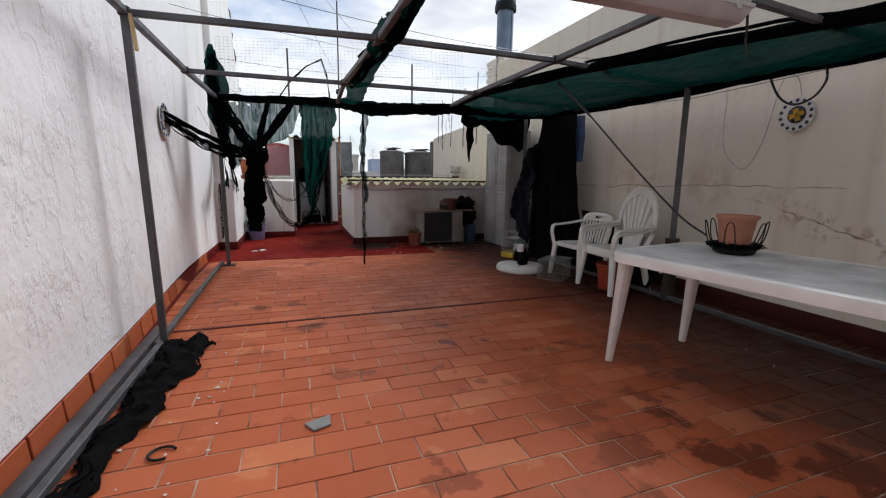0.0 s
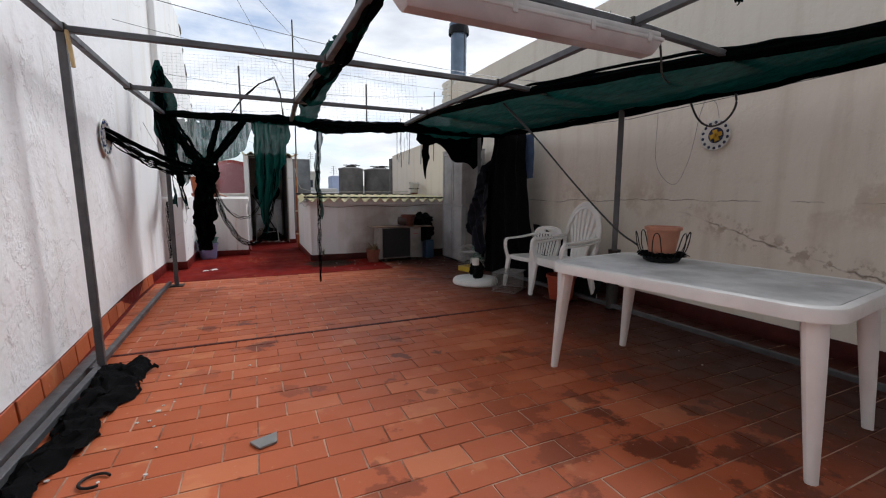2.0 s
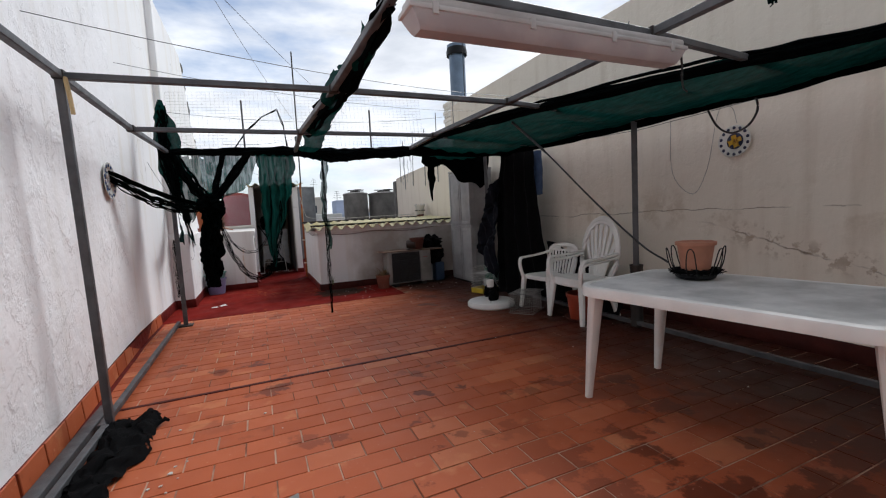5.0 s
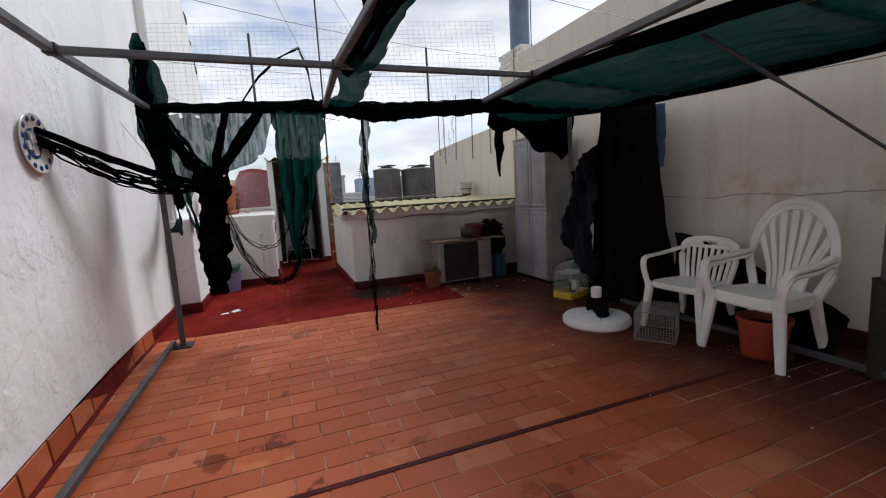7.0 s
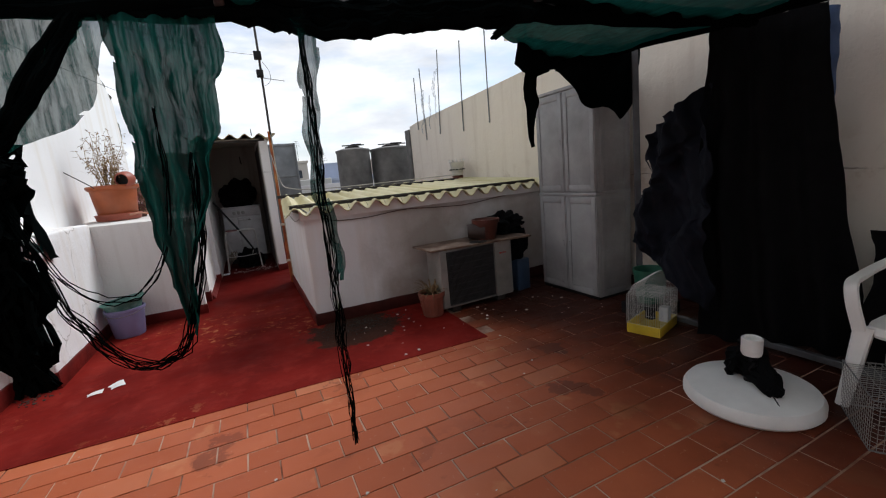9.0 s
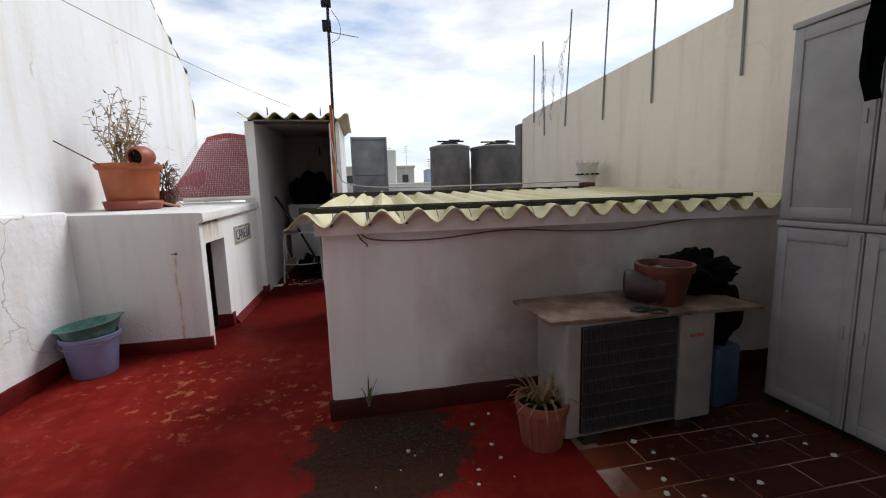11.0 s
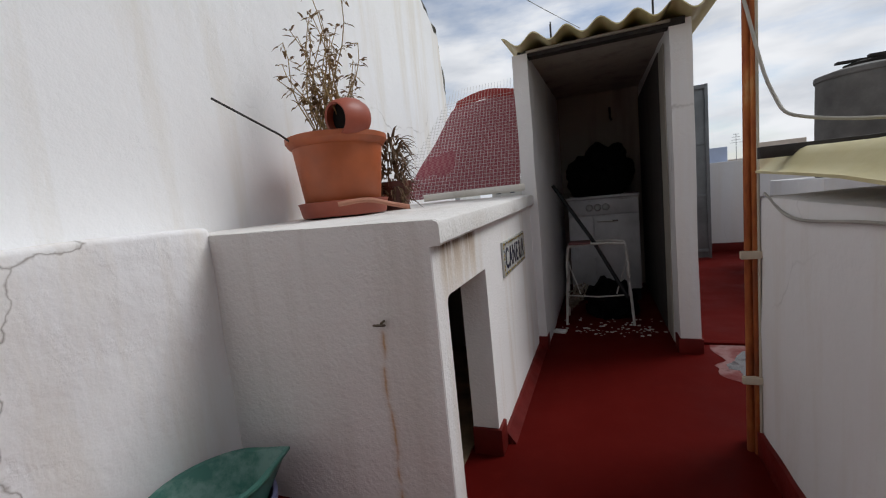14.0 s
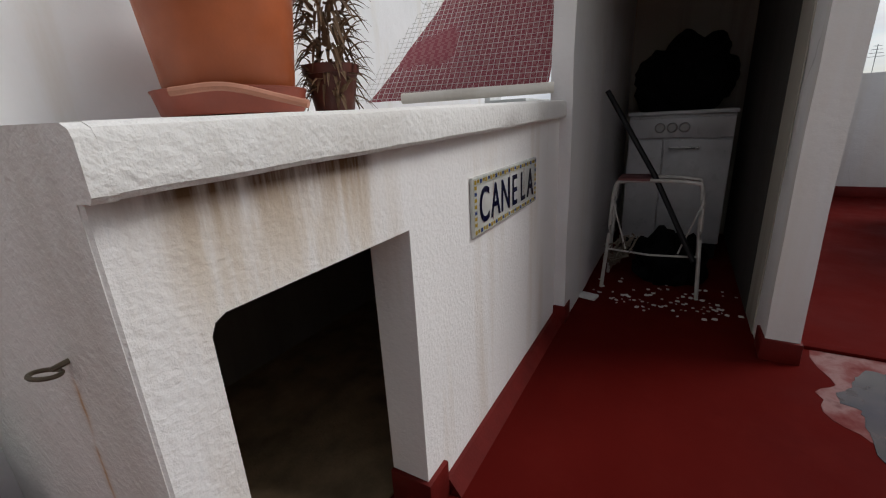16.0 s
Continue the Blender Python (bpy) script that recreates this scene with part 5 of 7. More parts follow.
# long dangling strip to the floor
strip = bmesh.new()
strands(strip, [(0.94, 5.58, 2.08), (0.925, 5.48, 1.5), (0.91, 5.43, 0.9), (0.905, 5.42, 0.45), (0.90, 5.40, 0.04)], 15, 0.021, 0.0021, 31, 1.1, 30)
single("net_fringe", strip, M_NET_BLACK, "long frayed net strands dangling to the floor", "shade net")
single("net_strip", cloth(lambda u, v: Vector((0.93 + (u - 0.5) * 0.10 * (1 - 0.5 * v) + 0.02 * math.sin(v * 9), 5.57 - 0.13 * v, 2.08 - 1.25 * v)), 8, 40, 0.03, 6, 0.22, 7.0), M_NET_THIN, "thin torn green net strip hanging down", "shade net")
# green panel and its loops
single("hanging_net", skewed(cloth(lambda u, v: Vector((0.17 + 0.44 * u + (0.24 - 0.17 - 0.44 * u) * 0.72 * v ** 1.7, 6.0 + 0.05 * math.sin(u * 24) * (0.3 + v), 2.10 - (1.05 + 0.38 * math.sin(math.pi * min(1.0, u * 0.9 + 0.15))) * v)), 60, 40, 0.035, 5, 0.06, 9.0)), M_NET_PANEL, "green shade net panel hanging in folds", "shade net")
loops = bmesh.new()
K = Vector((-0.40, 6.01, 1.47))
strands(loops, curve3([K + Vector((0.08, 0, -0.2)), (-0.2, 5.98, 0.86), (0.0, 6.0, 0.56), (0.22, 6.0, 0.6), (0.36, 6.0, 1.0), (0.42, 6.0, 1.5)], 4), 13, 0.030, 0.0026, 41, 0.9, 30)
strands(loops, curve3([K + Vector((0.05, 0, -0.1)), (-0.15, 5.98, 0.95), (0.08, 6.0, 0.88), (0.26, 6.0, 1.15), (0.3, 6.0, 1.7)], 4), 4, 0.018, 0.0026, 42, 0.9, 30)
single("net_fringe", skewed(loops), M_NET_BLACK, "drooping loops of black net strands", "shade net")

# knotted bundle tied between the post, the tube and the wall
bundle = thing("net_bundle", "black shade net knotted into a hanging bundle", "shade net", pose(0, 0, 0))
kn = bmesh.new()
strands(kn, [K + Vector((-0.09, 0, 0.0)), K + Vector((-0.02, 0.03, 0.04)), K + Vector((0.09, 0, -0.02))], 30, 0.085, 0.028, 51, 1.2, 10)
part("knot", skewed(kn), M_NET_BLACK, bundle, "tight black knot of netting")
hang = bmesh.new()
strands(hang, [K, K + Vector((-0.02, 0.04, -0.3)), K + Vector((-0.04, 0.08, -0.65)), K + Vector((-0.06, 0.12, -1.0))], 40, 0.085, 0.018, 52, 1.0, 16)
part("tail", skewed(hang), M_NET_BLACK, bundle, "thick black net tail")
part("tail", skewed(cloth(lambda u, v: K + Vector((-0.03 * v + (u - 0.5) * (0.19 - 0.04 * v) + 0.04 * math.sin(v * 12), 0.05 + 0.1 * v, 0.02 - 0.85 * v)), 12, 24, 0.05, 6, 0.15, 4.0)), M_NET_BLACK, bundle)
arms = [((-0.74, 6.02, 2.08), 22, 0.05, 0.014), ((-0.20, 6.02, 2.12), 16, 0.032, 0.014), ((0.10, 6.02, 2.13), 16, 0.035, 0.014)]
for i, (to, n, sp, r) in enumerate(arms):
    part("arm", skewed(strands(bmesh.new(), [K, K.lerp(Vector(to), 0.5) - Vector((0, 0, 0.03)), to], n, sp, r, 60 + i, 0.8, 14)), M_NET_BLACK, bundle, "stretched black net arm")
wallarm = bmesh.new()
W = Vector((-1.07, 4.70, 1.70))
strands(wallarm, sag(W, K, 0.13, 6), 18, 0.05, 0.006, 70, 0.7, 20)
strands(wallarm, sag(W + Vector((0, 0, 0.06)), K, 0.05, 6), 10, 0.02, 0.009, 71, 0.7, 20)
part("arm", skewed(wallarm), M_NET_BLACK, bundle, "black net stretched to the wall plate")
part("web", skewed(cloth(lambda u, v: Vector((-0.78, 6.02, 2.1)).lerp(Vector((-0.2, 6.02, 2.1)), u).lerp(K + Vector((-0.3 + 0.3 * u, 0, -0.1 - 0.1 * math.sin(u * 8))), v), 20, 18, 0.04, 5, 0.2, 6.0)), M_NET_THIN, bundle, "thin torn green web")
part("web", skewed(cloth(lambda u, v: Vector((-0.18, 6.02, 2.1)).lerp(Vector((0.2, 6.02, 2.11)), u).lerp(K + Vector((0.05 + 0.3 * u, 0, 0.05 + 0.1 * u)), v) - Vector((0, 0, 0.12 * math.sin(math.pi * v) * u)), 20, 18, 0.03, 5, 0.1, 8.0)), M_NET_THIN, bundle)
wrap = bmesh.new()
strands(wrap, [(-0.83, 6.08, 2.72), (-0.84, 6.06, 2.4), (-0.82, 6.0, 2.1), (-0.76, 5.98, 1.7), (-0.66, 5.96, 1.3)], 30, 0.06, 0.010, 80, 1.0, 20)
part("wrap", wrap, M_NET_BLACK, bundle, "net wound round the post top")
part("wrap", cloth(lambda u, v: Vector((-0.84 + (u - 0.5) * (0.05 + 0.25 * math.sin(math.pi * min(1, v * 1.1))) + 0.1 * v, 6.06 - 0.08 * v, 2.74 - 1.25 * v)), 12, 30, 0.05, 5, 0.2, 11.0), M_NET_GREEN, bundle, "dark green net round the post top")

for o in bundle.children:  # bunches of threads nobody could count
    if o.name.split(".")[0] in ("arm", "tail", "wrap", "knot"):
        o["kind"] = "stuff"

# thin wire screen above the far cross tube
scr = bmesh.new()
for i in range(62):
    x = -0.8 + i * 0.05
    tube(scr, [(x, 6.05, 2.1), (x, 6.2, 2.9)], 0.0011, 3)
for j in range(20):
    z = 2.14 + j * 0.04
    tube(scr, [(-0.8, 6.05 + 0.2 * (z - 2.13), z), (2.25, 6.05 + 0.2 * (z - 2.13), z)], 0.0011, 3)
single("mesh_screen", skewed(scr), plain("pale_plastic_mesh", (0.5, 0.5, 0.48), 0.6), "thin pale plastic mesh stretched above the tube", "mesh screen")

# net tied to the pilaster
sl = thing("net_sling", "dark green shade net tied to a wall hook", "shade net", pose(0, 0, 0))
K2 = Vector((-0.95, 7.25, 1.46))
part("sling", cloth(lambda u, v: Vector((-0.86, 6.20, 1.06)).lerp(K2, u) + Vector((0.06 * math.sin(math.pi * u), 0, -0.08 * math.sin(math.pi * u) - v * (0.03 + 0.23 * math.sin(math.pi * u ** 2.0)))), 40, 14, 0.03, 5, 0.04, 2.0), M_NET_SLING, sl, "sagging dark green net")
part("knot", strands(bmesh.new(), [K2 + Vector((0, -0.04, 0)), K2 + Vector((0.01, 0, 0.03)), K2 + Vector((0, 0.04, -0.01))], 18, 0.024, 0.013, 90, 0.7, 8), M_NET_BLACK, sl, "small tight knot")
part("strap", cloth(lambda u, v: K2.lerp(Vector((-1.02, 7.39, 1.70)), v) + Vector((0, (u - 0.5) * (0.05 + 0.1 * v), 0)), 8, 14, 0.015, 8), M_NET_BLACK, sl)
part("flap", cloth(lambda u, v: Vector((-1.01, 7.42, 1.69)).lerp(Vector((-0.84, 7.70, 0.97)), v) + Vector((0.02, (u - 0.5) * (0.05 + 0.19 * math.sin(math.pi * min(1, v * 0.8)) ** 1.3), 0.05 * math.sin(v * 5) + 0.12 * math.sin(math.pi * v))), 12, 26, 0.025, 7), M_NET_BLACK, sl, "black net flap hanging over the ledge")
part("flap", cloth(lambda u, v: K2.lerp(Vector((-0.83, 7.42, 0.99)), v) + Vector((0.02, (u - 0.5) * (0.05 + 0.13 * v), 0)), 10, 20, 0.03, 8, 0.24, 3.0), M_NET_SLING, sl, "torn net end")
part("tail", strands(bmesh.new(), [(-0.93, 6.55, 1.06), (-0.93, 6.55, 0.8), (-0.94, 6.59, 0.5), (-0.95, 6.66, 0.28)], 26, 0.024, 0.0013, 92, 1.0, 20), M_NET_BLACK, sl, "frayed tail of threads")["kind"] = "stuff"
part("thread", tubed(curve3([(-0.83, 7.42, 1.0), (-0.82, 7.44, 0.8), (-0.84, 7.36, 0.72), (-0.85, 7.33, 0.78)], 5), 0.0016, 4), M_CABLE, sl)
single("rope", strands(bmesh.new(), [(-1.08, 7.98, 2.6), (-1.085, 7.95, 2.1), (-1.085, 7.91, 1.65), (-1.08, 7.84, 1.28)], 5, 0.010, 0.006, 93, 1, 16), M_CABLE, "black rope hanging down the white wall", "rope")
single("wire", tubed([(-1.085, 7.95, 2.3), (-1.085, 7.8, 2.05), (-1.07, 7.65, 1.95), (-1.06, 7.55, 1.76), (-1.02, 7.42, 1.69)], 0.004, 5), M_WIRE, "twisted wire tied to a wall hook", "wire")
single("clothes_line", tubed(sag((-1.0, 5.9, 2.0), (-1.03, 7.38, 1.70), 0.03), 0.0025, 4), M_WIRE, "thin grey wire along the white wall", "wire")

# tassel and scrap of net above the lamp
single("net_tail", strands(bmesh.new(), [(2.07, 1.04, 2.24), (2.065, 1.03, 2.12), (2.03, 1.03, 2.05), (2.04, 1.03, 1.97)], 26, 0.022, 0.0035, 95, 1.2, 16), M_NET_SLING, "short frayed net tassel on the rail", "shade net")
single("net_scrap", cloth(lambda u, v: Vector((0.76 + 0.52 * u, 1.58 - 0.26 * u - (0.10 + 0.35 * u) * v, 2.13 + 0.02 * math.sin(u * 8 + v * 3) - 0.05 * math.sin(math.pi * u) * (1 - v))), 34, 16, 0.03, 5, 0.10, 3.0), M_NET_SLING, "torn scrap of green net on the tubes", "shade net")

# cable from the canopy to the table, and loop by the plate
single("cable", tubed(curve3([(2.33, 3.3, 2.02), (2.44, 2.95, 1.68), (2.52, 2.5, 1.25), (2.57, 2.12, 0.93), (2.585, 1.92, 0.82)], 8), lambda u: 0.012 if u < 0.25 else 0.007, 8), M_CABLE, "black cable hanging from the canopy to the table", "cable")

# ---- fluorescent batten ----
lamp = thing("batten_light", "weatherproof fluorescent light with a milky cover", "ceiling light", pose(0.672, 1.49, 1.880))
part("body", box(boxed(0, 1.43, -0.066, 0.066, 0.062, 0.082, 0.006, 2), 0.012, 1.418, -0.055, 0.055, 0.08, 0.115, 0.012), plain("grey_plastic_housing", (0.52, 0.51, 0.50), 0.5), lamp, "grey plastic housing")
M_DIFF = Nodes("milky_plastic_cover", 0.25)
M_DIFF.color(M_DIFF.mix(M_DIFF.ramp(M_DIFF.noise(4, 5), [(0.4, 0.0), (0.7, 1.0)]), (0.36, 0.31, 0.31), (0.47, 0.42, 0.41)))
M_DIFF.bump(M_DIFF.noise(3, 2, stretch=(0.3, 20, 20)), 0.1, 0.004)
dif = bmesh.new()
prism(dif, [(-0.06, 0.064), (-0.058, 0.046), (-0.045, 0.012), (-0.034, 0.0), (0.034, 0.0), (0.045, 0.012), (0.058, 0.046), (0.06, 0.064)], "x", 0.012, 1.418)
for v in dif.verts:  # sloping ends
    v.co.x += (0.064 - v.co.z) * (0.6 if v.co.x < 0.7 else -0.6)
part("diffuser", dif, M_DIFF.mat, lamp, "milky plastic cover")
for x in (0.10, 0.52, 0.95, 1.32):
    for s in (-1, 1):
        part("clip", boxed(x - 0.012, x + 0.012, s * 0.067 - 0.004, s * 0.067 + 0.004, 0.045, 0.088, 0.002), bpy.data.materials["grey_plastic_housing"], lamp)
for x in (0.25, 1.18):
    part("hanger", tubed([(x, 0.05, 0.11), (x, 0.08, 0.16), (x, 0.06, 0.215)], 0.003, 5), M_WIRE, lamp)
single("cable", tubed(curve3([(2.06, 1.50, 1.95), (2.14, 1.53, 1.99), (2.22, 1.56, 2.03), (2.32, 1.62, 1.96), (2.5, 1.75, 1.92), (2.85, 1.98, 1.96), (3.15, 2.1, 1.99)], 8), 0.006, 7), M_CABLE, "black cable running from the lamp under the net", "cable")
single("cable", tubed(curve3([(3.50, 2.33, 2.08), (3.47, 2.27, 1.99), (3.47, 2.18, 1.80), (3.47, 2.07, 1.715), (3.47, 1.95, 1.74), (3.47, 1.885, 1.83), (3.47, 1.89, 1.92), (3.47, 1.93, 2.0), (3.49, 1.96, 2.05)], 8), 0.008, 7), M_CABLE, "black cable hanging in a loop below the net", "cable")


# ---- wall plates ----
def plate(m, label, cols):
    t = thing("wall_plate", label, "plate", m, "painted plates on the walls")
    c0, c1, c2, c3_ = cols
    part("dish", lathe([(0, 0.006), (0.055, 0.006), (0.085, 0.018), (0.115, 0.024), (0.118, 0.021), (0.085, 0.01), (0.05, 0.0), (0, 0.0)], 36), plain("white_glazed_ceramic_" + c3_, (0.66, 0.65, 0.60), 0.15), t, "white glazed dish")
    part("centre", lathe([(0, 0.0085), (0.05, 0.0085), (0.06, 0.011)], 28), plain("plate_ground_" + c3_, c0, 0.2), t, "dark painted centre")
    for k in range(4):
        q = Matrix.Rotation(k * math.pi / 2 + 0.3, 4, "Z")
        part("petal", boxed(0.008, 0.046, -0.017, 0.017, 0.009, 0.0105, 0.006, m=q), plain("plate_petal_%s%d" % (c3_, k), c1, 0.2), t)
    part("eye", lathe([(0, 0.012), (0.014, 0.0118), (0.015, 0.009)], 16), plain("plate_eye_" + c3_, c2, 0.2), t)
    for k in range(14):
        a = 2 * math.pi * k / 14
        part("rim_dot", lathe([(0, 0.026), (0.009, 0.0255), (0.0125, 0.023)], 10, (0.098 * math.cos(a), 0.098 * math.sin(a), -0.001)), bpy.data.materials["plate_ground_" + c3_], t)
    return t


plate(Matrix.Translation((WR - 0.002, 2.33, 1.71)) @ Matrix.Rotation(radians(-90), 4, "Y") @ Matrix.Scale(1.15, 4), "round white ceramic plate with a yellow painted cross", ((0.03, 0.035, 0.07), (0.55, 0.33, 0.03), (0.25, 0.12, 0.02), "a"))
plate(Matrix.Translation((-1.085, 4.66, 1.67)) @ Matrix.Rotation(radians(90), 4, "Y") @ Matrix.Scale(1.4, 4), "round blue and white ceramic plate on the wall", ((0.02, 0.05, 0.16), (0.6, 0.6, 0.58), (0.05, 0.08, 0.2), "b"))
single("wire", tubed(curve3([(WR - 0.004, 2.32, 1.86), (WR - 0.006, 2.36, 2.0), (WR - 0.02, 2.45, 2.06)], 5), 0.002, 4), M_WIRE, "thin wire that holds the wall plate", "wire")
single("wire", tubed(curve3([(WR - 0.006, 2.95, 2.02), (WR - 0.008, 2.93, 1.5), (WR - 0.008, 2.72, 1.28), (WR - 0.008, 2.58, 1.5), (WR - 0.01, 2.5, 1.9), (WR - 0.02, 2.45, 2.04)], 6), 0.0022, 4), M_WIRE, "thin looped wire hanging on the cream wall", "wire")

# ---- loose tube, heap of cloth, litter ----
single("steel_tube", box(boxed(-0.035, 0.035, -1.5, 1.5, 0, 0.055, 0.004), -0.037, 0.037, -1.5, -1.49, 0, 0.055), M_STEEL, "loose grey steel tube lying along the wall", "tube", pose(-0.893, 1.95, 0, 0, 0, 0.6))
heap = cloth(lambda u, v: Vector((-0.80 + 0.30 * u * (0.25 + 0.75 * v ** 0.8) + 0.03 * math.sin(v * 19), 1.6 + 1.5 * v + 0.05 * math.sin(u * 11), 0.012 + 0.085 * math.sin(math.pi * u) ** 0.6 * (0.4 + 0.6 * v) * (0.7 + 0.5 * noise.noise((u * 4, v * 9, 3.0))))), 34, 90, 0.035, 12, 0.2, 2.0)
single("cloth", heap, M_BLACK_CLOTH, "crumpled black cloth dropped beside the floor rail", "cloth")
shard = boxed(-0.055, 0.05, -0.04, 0.04, 0, 0.012, 0.003)
for v in shard.verts:
    v.co.x += 0.4 * v.co.y * (1 if v.co.x > 0 else -0.5)
single("shard", shard, plain("grey_slate_shard", (0.23, 0.23, 0.22), 0.7), "broken grey shard on the tiles", "shard", pose(0.15, 1.85, 0.001, 0, 0, 20))
single("hook", tubed([(0.05 * math.cos(a), 0.045 * math.sin(a), 0.008) for a in [0.4 + 0.32 * k for k in range(16)]], 0.006, 7), M_BLACK, "open black plastic ring lying on the tiles", "ring", pose(-0.49, 1.83, 0.001))
single("paper", cloth(lambda u, v: (-0.11 + 0.22 * u, -0.04 + 0.08 * v * (0.5 + u), 0.006 + 0.004 * math.sin(u * 9)), 8, 4, 0.004, 9), plain("white_paper", (0.75, 0.75, 0.73), 0.8), "torn scrap of white paper on the red floor", "paper", pose(-0.52, 7.07, 0, 0, 0, 20))


def chips(name, n, area, size, seed, material, label, z=0.003):
    """Scattered crumbs and flakes."""
    rng = random.Random(seed)
    bm = bmesh.new()
    for _ in range(n):
        x, y = area(rng)
        s = size * rng.uniform(0.4, 1.3)
        k = rng.randint(4, 6)
        a0 = rng.uniform(0, 6)
        lo = [bm.verts.new((x + s * rng.uniform(0.6, 1.1) * math.cos(a0 + 6.283 * i / k), y + s * rng.uniform(0.5, 0.9) * math.sin(a0 + 6.283 * i / k), z + rng.uniform(0, 0.002))) for i in range(k)]
        hi = [bm.verts.new(v.co * 1.0 + Vector((0, 0, s * rng.uniform(0.2, 0.5)))) for v in lo]
        bm.faces.new(lo[::-1])
        bm.faces.new(hi)
        for i in range(k):
            bm.faces.new((lo[i], lo[(i + 1) % k], hi[(i + 1) % k], hi[i]))
    return single(name, bm, material, label, "litter", kind="stuff")


M_CHIP = plain("flaked_white_plaster", (0.62, 0.60, 0.56), 0.9)
M_DIRT = plain("dark_wet_dirt", (0.035, 0.028, 0.02), 0.8, 0, 0.4, 20, 100, 0.4)
chips("plaster_chips", 26, lambda r: (r.uniform(-0.75, -0.3), r.uniform(1.4, 3.2)), 0.010, 1, M_CHIP, "white plaster flakes scattered on the tiles by the wall")
chips("plaster_chips", 40, lambda r: (r.uniform(-0.6, 3.6), r.uniform(1.5, 6.2)), 0.008, 2, M_CHIP, "small white crumbs scattered over the terrace tiles")
chips("plaster_chips", 46, lambda r: (r.uniform(1.1, 3.4), r.uniform(6.1, 7.3)), 0.013, 3, M_CHIP, "white flakes scattered below the outdoor unit")
chips("plaster_chips", 90, lambda r: (0.08 + 0.85 * r.random(), 10.9 + 0.35 * r.random() ** 2 + 0.15 * r.random()), 0.013, 4, M_CHIP, "white plaster flakes swept against the hut opening")
chips("dirt", 700, lambda r: (r.gauss(1.36, 0.20), r.gauss(7.15, 0.11)), 0.008, 5, M_DIRT, "dark wet dirt along the shed wall")
chips("dirt", 60, lambda r: (r.gauss(2.9, 0.2), r.gauss(6.85, 0.1)), 0.012, 6, M_DIRT, "dark crumbs of dirt below the outdoor unit")
chips("dirt", 60, lambda r: (r.gauss(-0.97, 0.05), r.gauss(7.2, 0.06)), 0.010, 7, M_DIRT, "dry dirt in the corner of the skirting")


# ---- tall cabinet ----
cab = thing("cabinet", "tall dirty white plastic cabinet with panelled doors", "cabinet", pose(3.40, 7.06, 0, 0, 0, 1))
CW, CD, CH, CM = 0.78, 0.44, 1.95, 0.99
for name, z0, z1 in (("body", 0.02, CM - 0.012), ("body", CM + 0.012, CH)):
    part(name, boxed(0.022, CD, -CW, 0, z0, z1, 0.006), M_CAB, cab, "dirty white cabinet carcass")
part("ledge", boxed(-0.004, CD + 0.004, -CW - 0.004, 0.004, CM - 0.016, CM + 0.016, 0.006), M_CAB, cab, "projecting middle ledge")
part("top", boxed(-0.006, CD + 0.006, -CW - 0.006, 0.006, CH, CH + 0.03, 0.006), M_CAB, cab)
part("plinth", boxed(0.01, CD, -CW + 0.01, -0.01, 0.0, 0.03, 0.002), M_BLACK, cab, "dark plinth")
for z0, z1 in ((0.05, CM - 0.05), (CM + 0.05, CH - 0.04)):  # moulded frames on the end panels
    fr = bmesh.new()
    for a in ((0.06, 0.10, z0, z1), (CD - 0.08, CD - 0.04, z0, z1), (0.10, CD - 0.08, z0, z0 + 0.045), (0.10, CD - 0.08, z1 - 0.045, z1)):
        box(fr, a[0], a[1], -CW - 0.0065, -CW + 0.001, a[2], a[3], 0.003)
    part("end_moulding", fr, M_CAB, cab, "moulded frame on the end panel")
for z0, z1 in ((0.03, CM - 0.02), (CM + 0.02, CH - 0.004)):
    for y0, y1 in ((-CW + 0.003, -CW / 2 - 0.003), (-CW / 2 + 0.003, -0.003)):
        d = part("door", boxed(0.004, 0.021, y0, y1, z0, z1, 0.004), M_CAB, cab, "grimy white panelled door")
        fr = bmesh.new()
        w = 0.055
        for a in ((y0 + 0.008, y0 + w, z0 + 0.01, z1 - 0.01), (y1 - w, y1 - 0.008, z0 + 0.01, z1 - 0.01), (y0 + w, y1 - w, z1 - w - 0.01, z1 - 0.012), (y0 + w, y1 - w, z0 + 0.012, z0 + w + 0.01)):
            box(fr, -0.004, 0.0045, a[0], a[1], a[2], a[3], 0.003)
        part("moulding", fr, M_CAB, d)
        part("handle", boxed(-0.012, -0.0045, (y1 - 0.045) if y0 < -CW / 2 else (y0 + 0.03), (y1 - 0.03) if y0 < -CW / 2 else (y0 + 0.045), (z0 + z1) / 2 - 0.03, (z0 + z1) / 2 + 0.03, 0.002), M_CAB, d)

# ---- outdoor unit ----
ac = thing("air_conditioner", "white outdoor air conditioning unit with a dark grille", "air conditioner", pose(2.10, 6.86, 0, 0, 0, 3))
part("body", boxed(0, 0.80, 0.02, 0.30, 0.05, 0.60, 0.012, 3), plain("yellowed_white_metal_case", (0.27, 0.255, 0.235), 0.45, 0, 0.35, 4), ac, "yellowed white metal case")
part("front_panel", boxed(0.60, 0.80, 0.006, 0.022, 0.052, 0.598, 0.006), bpy.data.materials["yellowed_white_metal_case"], ac)
# flat dark panel: the shade behind the bars, put in as colour
part("grille_shade", boxed(0.07, 0.585, 0.012, 0.022, 0.075, 0.585), M_DARK, ac, "dark panel painted as the shade behind the grille")
g = bmesh.new()
